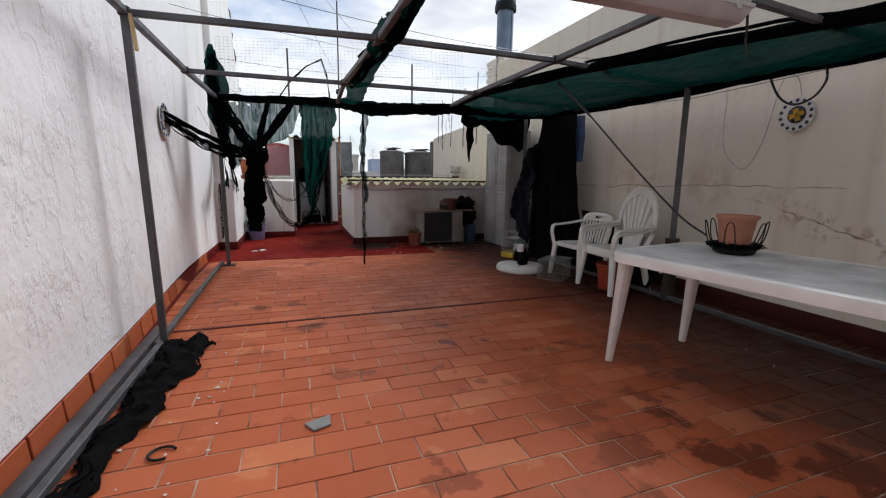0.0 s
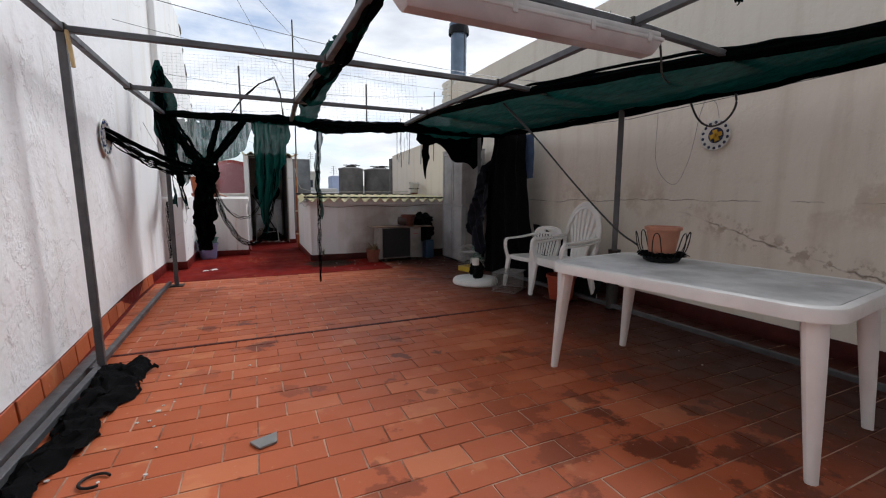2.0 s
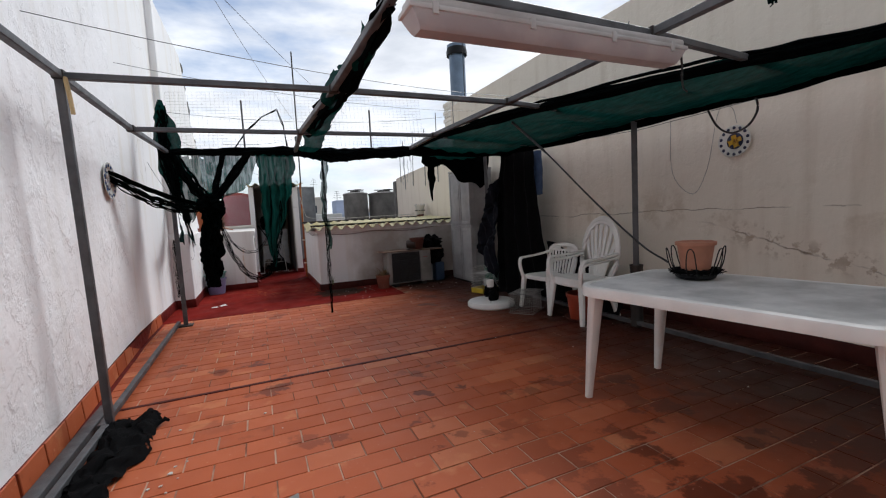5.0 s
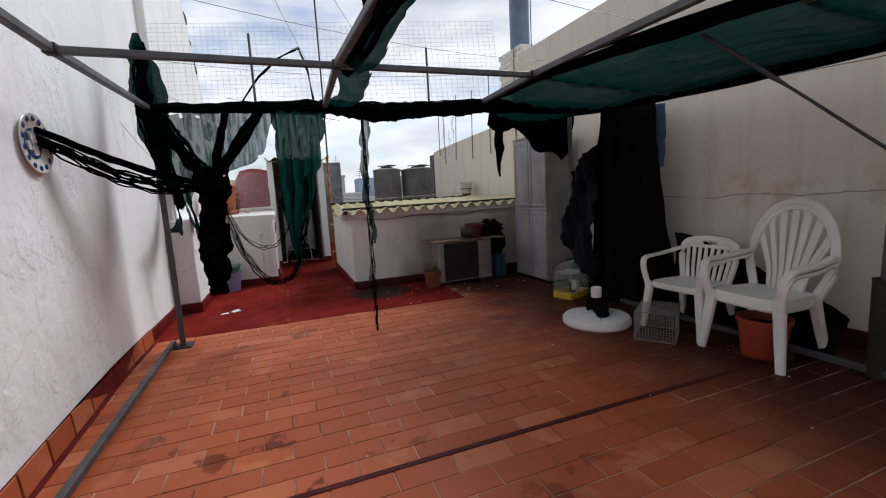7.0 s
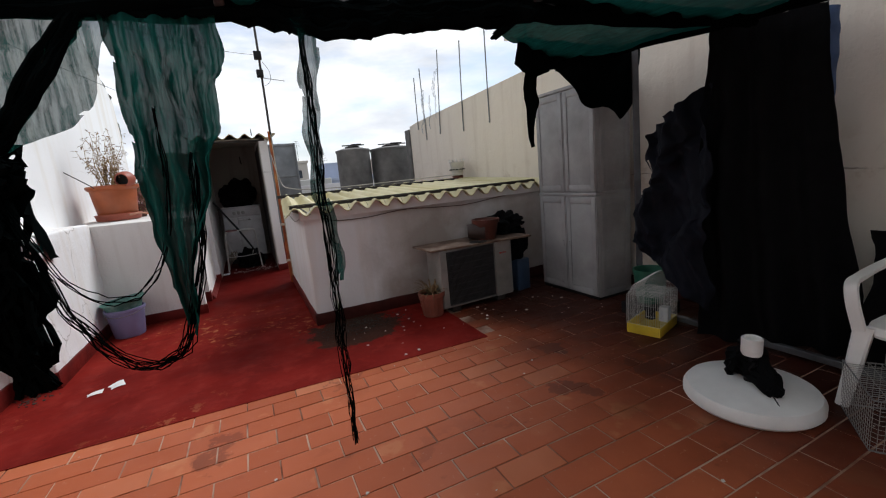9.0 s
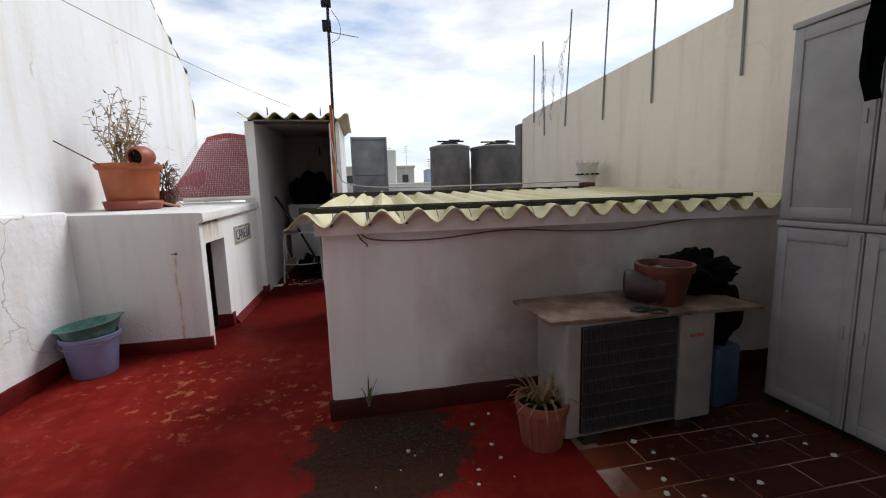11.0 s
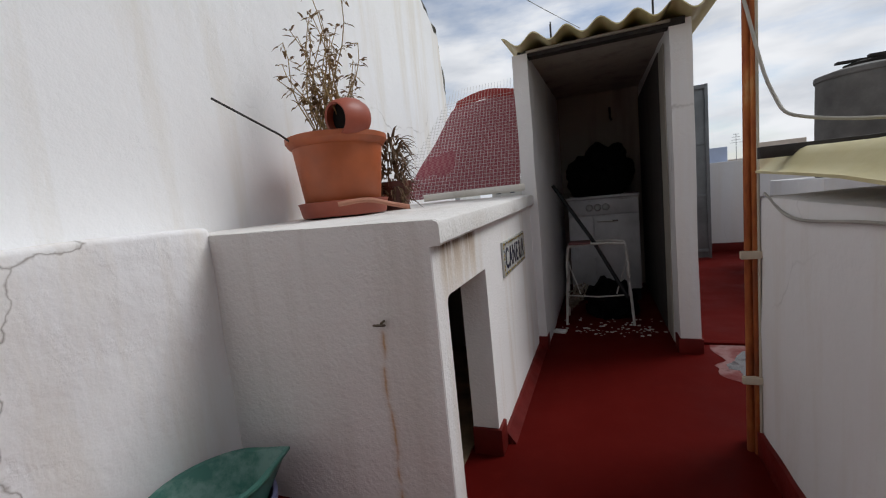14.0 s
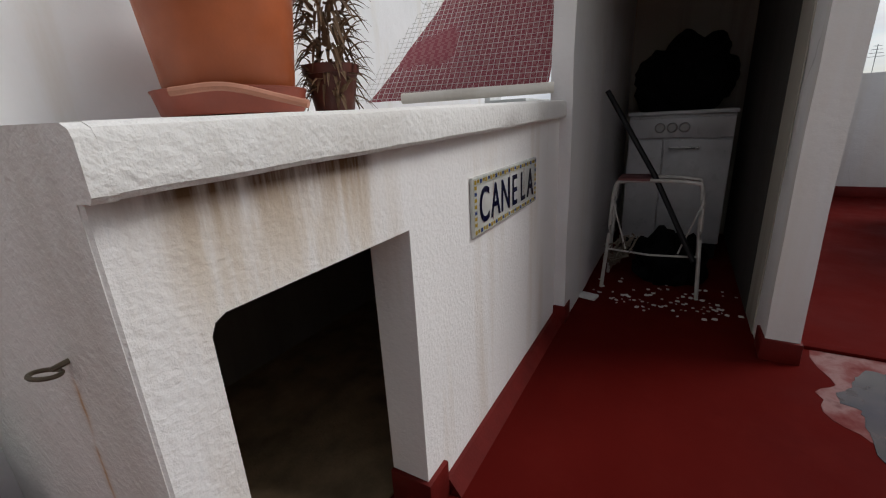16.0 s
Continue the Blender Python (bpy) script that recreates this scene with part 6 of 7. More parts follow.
for i in range(42):
    x = 0.075 + i * 0.0123
    box(g, x, x + 0.004, 0.004, 0.013, 0.075, 0.585)
for i in range(9):
    z = 0.08 + i * 0.0625
    box(g, 0.072, 0.583, 0.002, 0.007, z, z + 0.004)
part("grille", g, plain("grey_plastic_grille", (0.045, 0.045, 0.047), 0.5), ac, "fine grey plastic grille")
for i in range(4):
    part("badge_bar", boxed(0.655 + i * 0.021, 0.671 + i * 0.021, 0.003, 0.007, 0.475, 0.492 - 0.004 * (i % 2)), plain("red_badge", (0.35, 0.05, 0.04), 0.5), ac, "small red badge")
for x in (0.1, 0.62):
    part("foot", boxed(x, x + 0.09, 0.03, 0.29, 0.0, 0.052, 0.004), M_BLACK_STEEL, ac, "dark steel foot")
bd = boxed(-0.05, 1.03, -0.06, 0.38, 0, 0.018, 0.003)
for v in bd.verts:
    v.co.y += 0.10 * (0.5 - v.co.x) * (1 if v.co.y < 0.1 else 0.2)
M_BOARD = Nodes("stained_chipboard", 0.8)
M_BOARD.color(M_BOARD.ramp(M_BOARD.noise(6, 7, 0.65), [(0.3, (0.05, 0.026, 0.017)), (0.5, (0.15, 0.09, 0.06)), (0.75, (0.30, 0.23, 0.18))]))
M_BOARD.bump(M_BOARD.noise(80, 3), 0.3, 0.003)
single("board", bd, M_BOARD.mat, "stained board laid over the outdoor unit", "board", pose(2.07, 6.90, 0.602, 0, 0, 3))


def simple_pot(m, r, h, material, label, soil=True):
    t = thing("plant_pot", label, "plant pot", m)
    part("pot", lathe([(0, 0), (r * 0.68, 0), (r * 0.7, 0.01), (r * 0.92, h * 0.82), (r, h * 0.82), (r * 1.02, h), (r * 0.92, h), (r * 0.86, h * 0.8), (0, h * 0.78)], 28), material, t)
    if soil:
        part("soil", lathe([(r * 0.87, h * 0.84), (r * 0.5, h * 0.88), (0, h * 0.86)], 20), M_DARK, t, "dry dark soil")
    return t


simple_pot(pose(2.70, 7.03, 0.62), 0.135, 0.2, M_TERRA_RED, "brown-red plant pot on the stained board")
simple_pot(pose(2.53, 7.10, 0.71, 90, 0, 60), 0.10, 0.17, plain("dark_brown_pot", (0.035, 0.018, 0.013), 0.6), "dark brown plant pot lying on its side", False)
for k, (x, y) in enumerate(((2.50, 6.93), (2.56, 6.88))):
    single("iron_ring", tubed([(0.045 * math.cos(a), 0.03 * math.sin(a), 0.008) for a in [6.283 * i / 16 for i in range(16)]], 0.007, 6, closed=True), M_BLACK_STEEL, "rusty iron ring lying on the board", "ring", pose(x, y, 0.621, 0, 0, 20 * k))
bag = bmesh.new()
bmesh.ops.create_icosphere(bag, subdivisions=4, radius=1.0)
for v in bag.verts:
    v.co = Vector((v.co.x * 0.2, v.co.y * 0.13, max(-0.10, v.co.z * 0.10))) * (1 + 0.7 * noise.noise(v.co * 2.2) + 0.2 * noise.noise(v.co * 6))
single("bag", bag, M_BLACK_CLOTH, "black plastic bag on the board's end", "bag", pose(3.0, 7.18, 0.73))
sack = bmesh.new()
bmesh.ops.create_icosphere(sack, subdivisions=4, radius=1.0)
for v in sack.verts:
    v.co = Vector((v.co.x * 0.15, v.co.y * 0.11, max(-0.17, v.co.z * 0.19))) * (1 + 0.35 * noise.noise(v.co * 2.0) + 0.15 * noise.noise(v.co * 6))
single("bag", sack, M_BLACK_CLOTH, "bulging black bag standing on the blue canister", "bag", pose(3.10, 7.14, 0.50))
single("canister", boxed(-0.09, 0.09, -0.07, 0.07, 0, 0.34, 0.02, 3), plain("dark_blue_plastic", (0.03, 0.06, 0.11), 0.4), "dark blue plastic canister on the floor", "canister", pose(3.12, 7.1, 0, 0, 0, 10))
single("canister", boxed(-0.085, 0.085, -0.06, 0.06, 0, 0.30, 0.015, 3), plain("grimy_white_carton", (0.32, 0.33, 0.33), 0.7), "grimy white carton beside the blue canister", "carton", pose(3.02, 7.22, 0, 0, 0, -8))


# ---- plants ----
M_DRY = plain("dry_leaf_tan", (0.34, 0.25, 0.12), 0.8, 0, 0.4, 30, 100, 0.2)
M_DRY_MIX = plain("dry_leaf_rust", (0.25, 0.155, 0.07), 0.8, 0, 0.5, 30, 100, 0.2)
M_DRY_DARK = plain("dry_leaf_brown", (0.15, 0.085, 0.04), 0.8, 0, 0.4, 30, 100, 0.2)


def blade(bm, base, tip, w, droop, nrm=None):
    base, tip = Vector(base), Vector(tip)
    side = (tip - base).cross(Vector((0, 0, 1)))
    side = side.normalized() if side.length > 1e-4 else Vector((1, 0, 0))
    rows = []
    for i in range(5):
        u = i / 4
        p = base.lerp(tip, u) + Vector((0, 0, droop * math.sin(math.pi * u)))
        q = w * (1 - u) ** 0.6 + 0.0006
        rows.append((bm.verts.new(p - side * q), bm.verts.new(p + Vector((0, 0, -q * 0.5))), bm.verts.new(p + side * q)))
    for a, b in zip(rows, rows[1:]):
        bm.faces.new((a[0], a[1], b[1], b[0]))
        bm.faces.new((a[1], a[2], b[2], b[1]))


ap = simple_pot(pose(2.02, 6.96, 0), 0.125, 0.23, plain("fluted_terracotta", (0.25, 0.075, 0.045), 0.7), "fluted terracotta pot with a withered spiky plant")
fl = bmesh.new()
for k in range(20):
    a = 6.283 * k / 20
    tube(fl, [(0.088 * math.cos(a), 0.088 * math.sin(a), 0.01), (0.116 * math.cos(a), 0.116 * math.sin(a), 0.185)], 0.007, 6)
part("flutes", fl, bpy.data.materials["fluted_terracotta"], ap)
lv, rng = bmesh.new(), random.Random(11)
for k in range(46):
    a, l = rng.uniform(0, 6.28), rng.uniform(0.10, 0.2)
    blade(lv, (0.02 * math.cos(a), 0.02 * math.sin(a), 0.2), (l * math.cos(a), l * math.sin(a), 0.21 + rng.uniform(-0.02, 0.13)), 0.009, rng.uniform(0.02, 0.07))
part("leaves", lv, M_DRY_MIX, ap, "withered tan leaves")
single("weed", (lambda b: [blade(b, (0, 0, 0.0), (0.05 * math.cos(k * 1.3), 0.04 * math.sin(k * 1.3), 0.07 + 0.015 * k), 0.006, 0.02) for k in range(7)] and b)(bmesh.new()), plain("weed_green", (0.10, 0.13, 0.04), 0.7), "small green weed at the foot of the shed wall", "weed", pose(1.22, 7.33, 0.10))

# big orange planter on the kennel
PB = (-0.76, 9.49, 1.117)
bp = thing("planter", "large orange plastic planter with dried stalks", "plant pot", pose(*PB) @ Matrix.Diagonal((1.05, 1.05, 1.13, 1.0)))
part("saucer", lathe([(0, 0), (0.196, 0.0), (0.202, 0.006), (0.214, 0.058), (0.219, 0.064), (0.21, 0.066), (0.196, 0.02), (0, 0.02)], 36), M_SAUCER, bp, "faded red-orange saucer")
part("pot", lathe([(0, 0.02), (0.17, 0.02), (0.178, 0.03), (0.208, 0.27), (0.212, 0.30), (0.224, 0.305), (0.24, 0.325), (0.24, 0.345), (0.225, 0.35), (0.215, 0.335), (0.2, 0.3), (0, 0.3)], 48), M_TERRACOTTA, bp, "large orange plastic pot")
part("soil", lathe([(0.2, 0.305), (0.1, 0.32), (0, 0.315)], 24), M_DARK, bp, "dry soil")
lf, rng = bmesh.new(), random.Random(8)
M_STALK = plain("dry_stalk", (0.36, 0.24, 0.10), 0.8)
for k in range(34):
    a, r = rng.uniform(0, 6.28), rng.uniform(0.02, 0.15)
    p = Vector((r * math.cos(a), r * math.sin(a), 0.31))
    h = rng.uniform(0.22, 0.58)
    lean = Vector((rng.uniform(-0.16, 0.16), rng.uniform(-0.16, 0.16), 0))
    pts = [p + lean * u ** 1.4 + Vector((0.02 * math.sin(u * 7 + k), 0.02 * math.cos(u * 6 + k), h * u)) for u in [i / 7 for i in range(8)]]
    st = tubed(pts, lambda u: 0.0042 * (1 - 0.6 * u), 5)
    for q in pts[3:]:
        for _ in range(3):
            d = Vector((rng.uniform(-1, 1), rng.uniform(-1, 1), rng.uniform(-1.1, 0.3))).normalized() * rng.uniform(0.015, 0.045)
            tube(st, [q, q + d * 0.8], 0.0012, 3)
            blade(lf, q + d * 0.7, q + d * 1.6, rng.uniform(0.004, 0.011), 0.004)
    part("stalk", st, M_STALK, bp, "dry brown branching stalk")
part("dry_leaves", lf, M_DRY_MIX, bp, "shrivelled tan leaves")
jug = lathe([(0.0, 0.0), (0.03, 0.003), (0.06, 0.025), (0.074, 0.06), (0.076, 0.10), (0.068, 0.14), (0.06, 0.155), (0.053, 0.152), (0.066, 0.10), (0.06, 0.04), (0, 0.015)], 28)
cj = thing("clay_jug", "small broken clay jug lying in the planter, mouth open", "jug", pose(PB[0] + 0.19, PB[1] - 0.02, PB[2] + 0.46, 96, 0, -16) @ Matrix.Scale(1.2, 4))
part("body", jug, M_SAUCER, cj)
# no real soil: a dark disc that paints the shaded hollow
part("soil", lathe([(0.0, 0.115), (0.04, 0.118), (0.0645, 0.112)], 24), M_DARK, cj, "dark disc painted as the shade inside the mouth")
single("stick", tubed([(-1.02, 9.0, 1.66), (-0.9, 9.24, 1.52), (-0.84, 9.3, 1.45)], 0.005, 6), M_BLACK_STEEL, "thin dark cane leaning on the planter", "stick")
sp = simple_pot(pose(-0.62, 9.80, 1.105), 0.10, 0.17, M_TERRA_RED, "small brown pot with a shrivelled trailing plant")
lv, rng = bmesh.new(), random.Random(15)
for k in range(260):
    a, l = rng.uniform(0, 6.28), rng.uniform(0.05, 0.15)
    z = 0.16 + rng.uniform(-0.10, 0.26)
    c = Vector((0.07 * math.cos(a), 0.07 * math.sin(a), z))
    blade(lv, c, c + Vector((l * math.cos(a) * 0.7, l * math.sin(a) * 0.7, rng.uniform(-0.12, 0.06))), 0.008, 0.015)
part("leaves", lv, M_DRY_DARK, sp, "shrivelled dark brown leaves")
single("hose_piece", tubed(curve3([(-0.60, 9.2, 1.17), (-0.5, 9.28, 1.178), (-0.43, 9.38, 1.15), (-0.36, 9.42, 1.128)], 6), 0.011, 8), M_TERRA_OLD, "short curved orange pipe by the saucer", "pipe")

# pink checked cloth behind the kennel, with a white mesh over it
M_CHECK = Nodes("pink_checked_cloth", 0.8)
ck = M_CHECK.n.new("ShaderNodeTexChecker")
ck.inputs["Scale"].default_value = 55.0
M_CHECK.l.new(M_CHECK.pos, ck.inputs["Vector"])
M_CHECK.color(M_CHECK.mix(ck.outputs["Fac"], (0.27, 0.055, 0.075), M_CHECK.mix(M_CHECK.noise(3, 4), (0.38, 0.17, 0.18), (0.30, 0.10, 0.11))))
tent = thing("cloth_screen", "pink checked cloth screen with a red top hem", "cloth screen", pose(0, 0, 0))


def tent_shape(u, v):
    x0, x1 = -0.86 + 0.26 * v ** 0.8, -0.04
    y0 = 10.30 + 0.26 * u
    return Vector((x0 + (x1 - x0) * u, y0 + (10.92 - y0) * v, 1.165 + (0.68 + 0.05 * math.sin(u * 3)) * v))


part("cloth", cloth(tent_shape, 30, 20, 0.012, 4), M_CHECK.mat, tent, "pink checked cloth")
hem = cloth(lambda u, v: tent_shape(u, 1.0) + Vector((0.06 * (1 - u) * v * 0.5, 0.05 * v, 0.085 * v)), 24, 4, 0.012, 5)
part("hem", hem, plain("red_cloth_hem", (0.34, 0.035, 0.03), 0.8), tent, "red folded hem")
msh = bmesh.new()
def mesh_at(x, z):
    """A point of the garden mesh, just in front of the cloth."""
    k = (z - 1.165) / 0.72
    y0 = 10.28 + 0.31 * (x + 0.9)
    return (x, y0 + (10.89 - y0) * k, z)


for i in range(36):
    x = -0.92 + i * 0.025
    zt = 1.165 + min(0.86, max(0.03, (x + 0.94) * 2.6))
    tube(msh, [mesh_at(x, 1.17), mesh_at(x, zt)], 0.0013, 3)
for j in range(30):
    z = 1.18 + j * 0.025
    xl = -0.92 + max(0, (z - 1.2) / 2.6)
    if xl < -0.06:
        tube(msh, [mesh_at(xl, z), mesh_at(-0.04, z)], 0.0013, 3)
part("mesh", msh, plain("white_plastic_mesh", (0.62, 0.60, 0.58), 0.6), tent, "white plastic garden mesh")
single("roll", tubed([(-0.66, 10.30, 1.172), (-0.3, 10.44, 1.178), (-0.01, 10.55, 1.182)], 0.024, 12), M_SLAB, "pale rolled screen lying on the slab", "roll")

# ---- kennel name tiles, ring ----
sign = thing("name_tile", "blue lettered ceramic tiles with a yellow border", "tile sign", pose(0.010, 9.62, 0.735))
part("backing", boxed(0, 0.010, 0, 0.59, 0, 0.175, 0.002), plain("white_glazed_tile", (0.66, 0.66, 0.62), 0.15), sign, "white glazed tile")
bdr, dot, dot2, rng = bmesh.new(), bmesh.new(), bmesh.new(), random.Random(3)
for y0, y1, z0, z1 in ((0.004, 0.586, 0.004, 0.024), (0.004, 0.586, 0.151, 0.171), (0.004, 0.026, 0.026, 0.149), (0.564, 0.586, 0.026, 0.149)):
    box(bdr, 0.0095, 0.0115, y0, y1, z0, z1)
for i in range(30):
    for z in (0.014, 0.161):
        y = 0.015 + i * 0.0193
        box((dot, dot, dot2)[i % 3], 0.011, 0.0125, y - 0.006, y + 0.006, z - 0.006 + 0.003 * (i % 2), z + 0.006)
for i in range(7):
    for y in (0.015, 0.575):
        box((dot, dot, dot2)[i % 3], 0.011, 0.0125, y - 0.007, y + 0.007, 0.032 + i * 0.018, 0.042 + i * 0.018)
part("border", bdr, plain("pale_green_glaze", (0.58, 0.58, 0.50), 0.2), sign, "pale patterned border")
part("pattern", dot, plain("ochre_glaze", (0.45, 0.30, 0.04), 0.2), sign, "ochre flowers of the border")["kind"] = "stuff"
part("pattern", dot2, plain("blue_glaze", (0.04, 0.07, 0.22), 0.2), sign, "blue leaves of the border")["kind"] = "stuff"
for k, ch in enumerate("CANELA"):
    cu = bpy.data.curves.new("letter", "FONT")
    cu.body, cu.size, cu.extrude, cu.align_x, cu.offset = ch, 0.15, 0.001, "CENTER", 0.0012
    lt = new("letter", cu)
    lt.data.materials.append(bpy.data.materials.get("ink_blue") or plain("ink_blue", (0.006, 0.007, 0.035), 0.2))
    lt.parent = sign
    lt.matrix_basis = Matrix.Translation((0.0115, 0.078 + k * 0.087, 0.036)) @ Matrix(((0, 0, 1), (1, 0, 0), (0, 1, 0))).to_4x4() @ Matrix.Diagonal((0.74, 1.0, 1.0, 1.0))
for y in (0.148, 0.295, 0.442):
    part("joint", boxed(0.0098, 0.0108, y - 0.001, y + 0.001, 0.002, 0.173), M_GROUT, sign)
M_RING = plain("rusted_olive_iron", (0.15, 0.12, 0.08), 0.7, 0.1)
ring = thing("wall_ring", "rusty iron ring fixed to the kennel wall", "ring", pose(-0.172, 8.737, 0.772))
part("loop", tubed([(-0.004 + 0.018 * math.cos(a), -0.018 - 0.016 * math.sin(a), 0.008 + 0.004 * math.sin(a)) for a in [6.283 * i / 18 for i in range(18)]], 0.0032, 6, closed=True), M_RING, ring)
part("pin", tubed([(0.0, 0.01, 0.015), (0.0, -0.012, 0.012)], 0.004, 6), M_RING, ring)
# ---- bucket and basin ----
bk = thing("bucket", "lilac plastic bucket with a wire handle", "bucket", pose(-0.655, 8.46, 0.003))
part("pail", lathe([(0, 0), (0.125, 0), (0.13, 0.01), (0.158, 0.255), (0.17, 0.26), (0.172, 0.285), (0.16, 0.287), (0.15, 0.25), (0.122, 0.02), (0, 0.02)], 36), plain("lilac_plastic", (0.24, 0.24, 0.43), 0.45, 0, 0.15, 6), bk)
part("handle", tubed(curve3([(-0.168, 0.0, 0.27), (-0.15, -0.1, 0.255), (-0.06, -0.185, 0.235), (0.06, -0.185, 0.235), (0.15, -0.1, 0.255), (0.168, 0, 0.27)], 6), 0.003, 6), M_WIRE, bk, "thin wire handle")
bs = lathe([(0, 0.0), (0.12, 0.0), (0.128, 0.008), (0.168, 0.12), (0.186, 0.126), (0.186, 0.134), (0.165, 0.132), (0.12, 0.014), (0, 0.012)], 36)
for v in bs.verts:
    if v.co.z > 0.1 and v.co.y > 0.1 and abs(v.co.x) < 0.08:
        v.co.y += 0.05 * (1 - abs(v.co.x) / 0.08)
mgb = Nodes("chalky_green_plastic", 0.5)
mgb.color(mgb.mix(mgb.ramp(mgb.noise(9, 6, 0.65), [(0.48, 0.0), (0.62, 1.0)]), (0.050, 0.17, 0.135), (0.17, 0.29, 0.25)))
single("basin", bs, mgb.mat, "chalky green plastic basin set in the bucket", "basin", pose(-0.645, 8.455, 0.235, 4, -5, -35))

# ---- antenna mast ----
mast = thing("antenna_mast", "rusty brown pipe mast with antenna boxes", "antenna mast", pose(1.008, 9.55, 0))
part("pipe", tubed([(-0.008, 0, 0), (-0.006, 0, 1.0), (0.0, 0, 2.05)], 0.015, 14), M_RUST, mast, "rusty red-brown pipe")
part("pipe", tubed([(0.008, -0.026, 0), (0.008, -0.026, 1.0), (0.012, -0.026, 1.9)], 0.010, 12), M_RUST, mast, "thinner rusty pipe beside it")
part("pole", tubed([(0.012, 0.01, 1.4), (0.018, 0.0, 2.1), (0.03, 0.0, 3.1), (0.035, 0.0, 4.8)], 0.014, 10), M_BLACK_STEEL, mast, "thin dark upper pole")
part("conduit", tubed([(0.016, -0.040, 0.02), (0.016, -0.040, 1.1), (0.018, -0.038, 2.0)], 0.005, 8), plain("pale_conduit", (0.50, 0.45, 0.36), 0.6), mast, "pale cable conduit")
for z in (0.32, 0.82):
    part("bracket", box(boxed(-0.045, 0.062, -0.05, -0.03, z - 0.015, z + 0.015, 0.003), 0.03, 0.1, -0.03, 0.02, z - 0.012, z + 0.012, 0.003), plain("painted_bracket", (0.55, 0.47, 0.36), 0.6), mast, "painted strap bracket")
for z, s in ((2.99, 0.05), (2.77, 0.045)):
    part("antenna_box", boxed(-0.03, -0.03 + s * 1.8, -0.03, 0.03, z - s, z + s, 0.006), M_BLACK, mast, "black antenna box")
part("rod", tubed([(0.02, 0, 2.72), (0.2, 0.02, 2.70), (0.3, 0.03, 2.69)], 0.004, 6), M_WIRE, mast, "thin antenna rod")
part("cable", tubed(curve3([(0.06, 0.02, 2.92), (0.13, 0.02, 2.8), (0.12, 0.02, 2.68), (0.05, 0, 2.62)], 6), 0.003, 5), M_CABLE, mast)
single("cable", tubed(curve3([(0.99, 9.52, 1.75), (1.05, 9.45, 1.40), (1.15, 9.40, 1.29), (1.6, 9.35, 1.245), (2.6, 9.32, 1.25), (3.5, 9.3, 1.26)], 8), 0.006, 7), plain("pale_grey_cable", (0.42, 0.40, 0.36), 0.6), "pale cable laid along the shed roof", "cable")
single("cable", tubed(curve3([(1.04, 9.5, 1.05), (1.022, 9.2, 0.98), (1.02, 8.7, 1.0), (1.02, 8.1, 0.95), (1.02, 7.6, 1.0)], 8), 0.005, 6), bpy.data.materials["pale_grey_cable"], "pale cable clipped along the shed wall", "cable")
single("cable", tubed(curve3([(1.2, 7.40, 1.05), (1.28, 7.396, 0.97), (1.6, 7.395, 0.955), (2.0, 7.395, 0.985), (2.35, 7.395, 0.965), (2.7, 7.395, 0.955), (3.1, 7.395, 0.99), (3.4, 7.395, 1.02)], 8), 0.004, 7), plain("brown_cable", (0.13, 0.08, 0.06), 0.6), "brown cable drooping along the shed wall", "cable")
single("hanger", tubed(curve3([(1.18, 7.395, 1.06), (1.22, 7.39, 0.98), (1.25, 7.385, 0.95), (1.255, 7.38, 0.935)], 5), 0.0035, 6), M_BLACK_STEEL, "rusty bent hook below the shed eave", "hook")

# ---- things in the hut ----
sv = thing("cooker", "old white enamel gas cooker in a dark hut", "cooker", pose(0.17, 11.95, 0))
part("body", boxed(0, 0.64, 0.02, 0.55, 0.12, 1.02, 0.01), M_ENAMEL, sv, "white enamel body")
part("control_panel", boxed(0.003, 0.637, 0.0, 0.021, 0.865, 1.0, 0.006), M_ENAMEL, sv, "white control panel")
part("top", boxed(-0.008, 0.648, -0.01, 0.56, 1.02, 1.045, 0.006), M_ENAMEL, sv)
dr = part("oven_door", boxed(0.235, 0.637, 0.002, 0.021, 0.16, 0.85, 0.006), M_ENAMEL, sv, "white oven door")
part("side_door", boxed(0.003, 0.228, 0.002, 0.021, 0.16, 0.85, 0.006), M_ENAMEL, sv, "white gas bottle door")
part("handle", tubed([(0.27, -0.004, 0.80), (0.27, -0.03, 0.80), (0.45, -0.03, 0.80), (0.45, -0.004, 0.80)], 0.008, 7), plain("dull_chrome", (0.5, 0.5, 0.48), 0.3, 0.8), dr)
for x in (0.2, 0.275, 0.35):
    kb = lathe([(0.034, 0), (0.034, 0.01), (0.026, 0.022), (0, 0.024)], 18)
    kb.transform(Matrix.Translation((x, 0.0, 0.935)) @ Matrix.Rotation(radians(90), 4, "X"))
    part("knob", kb, plain("worn_grey_knob", (0.36, 0.36, 0.35), 0.5), sv, "worn grey knob")
part("foot_panel", boxed(0.01, 0.63, 0.05, 0.5, 0.0, 0.12), M_BLACK, sv, "dark foot panel")
bg = bmesh.new()
bmesh.ops.create_icosphere(bg, subdivisions=5, radius=1.0)
for v in bg.verts:
    k = 1 + 0.28 * noise.noise(v.co * 1.8) + 0.10 * noise.noise(v.co * 6)
    v.co = Vector((v.co.x * 0.31 * k, v.co.y * 0.24 * k, max(-0.2, v.co.z * 0.29 * k)))
single("bin_bag", bg, M_BLACK_CLOTH, "full black bin bag lying on the cooker", "bag", pose(0.50, 12.2, 1.245))
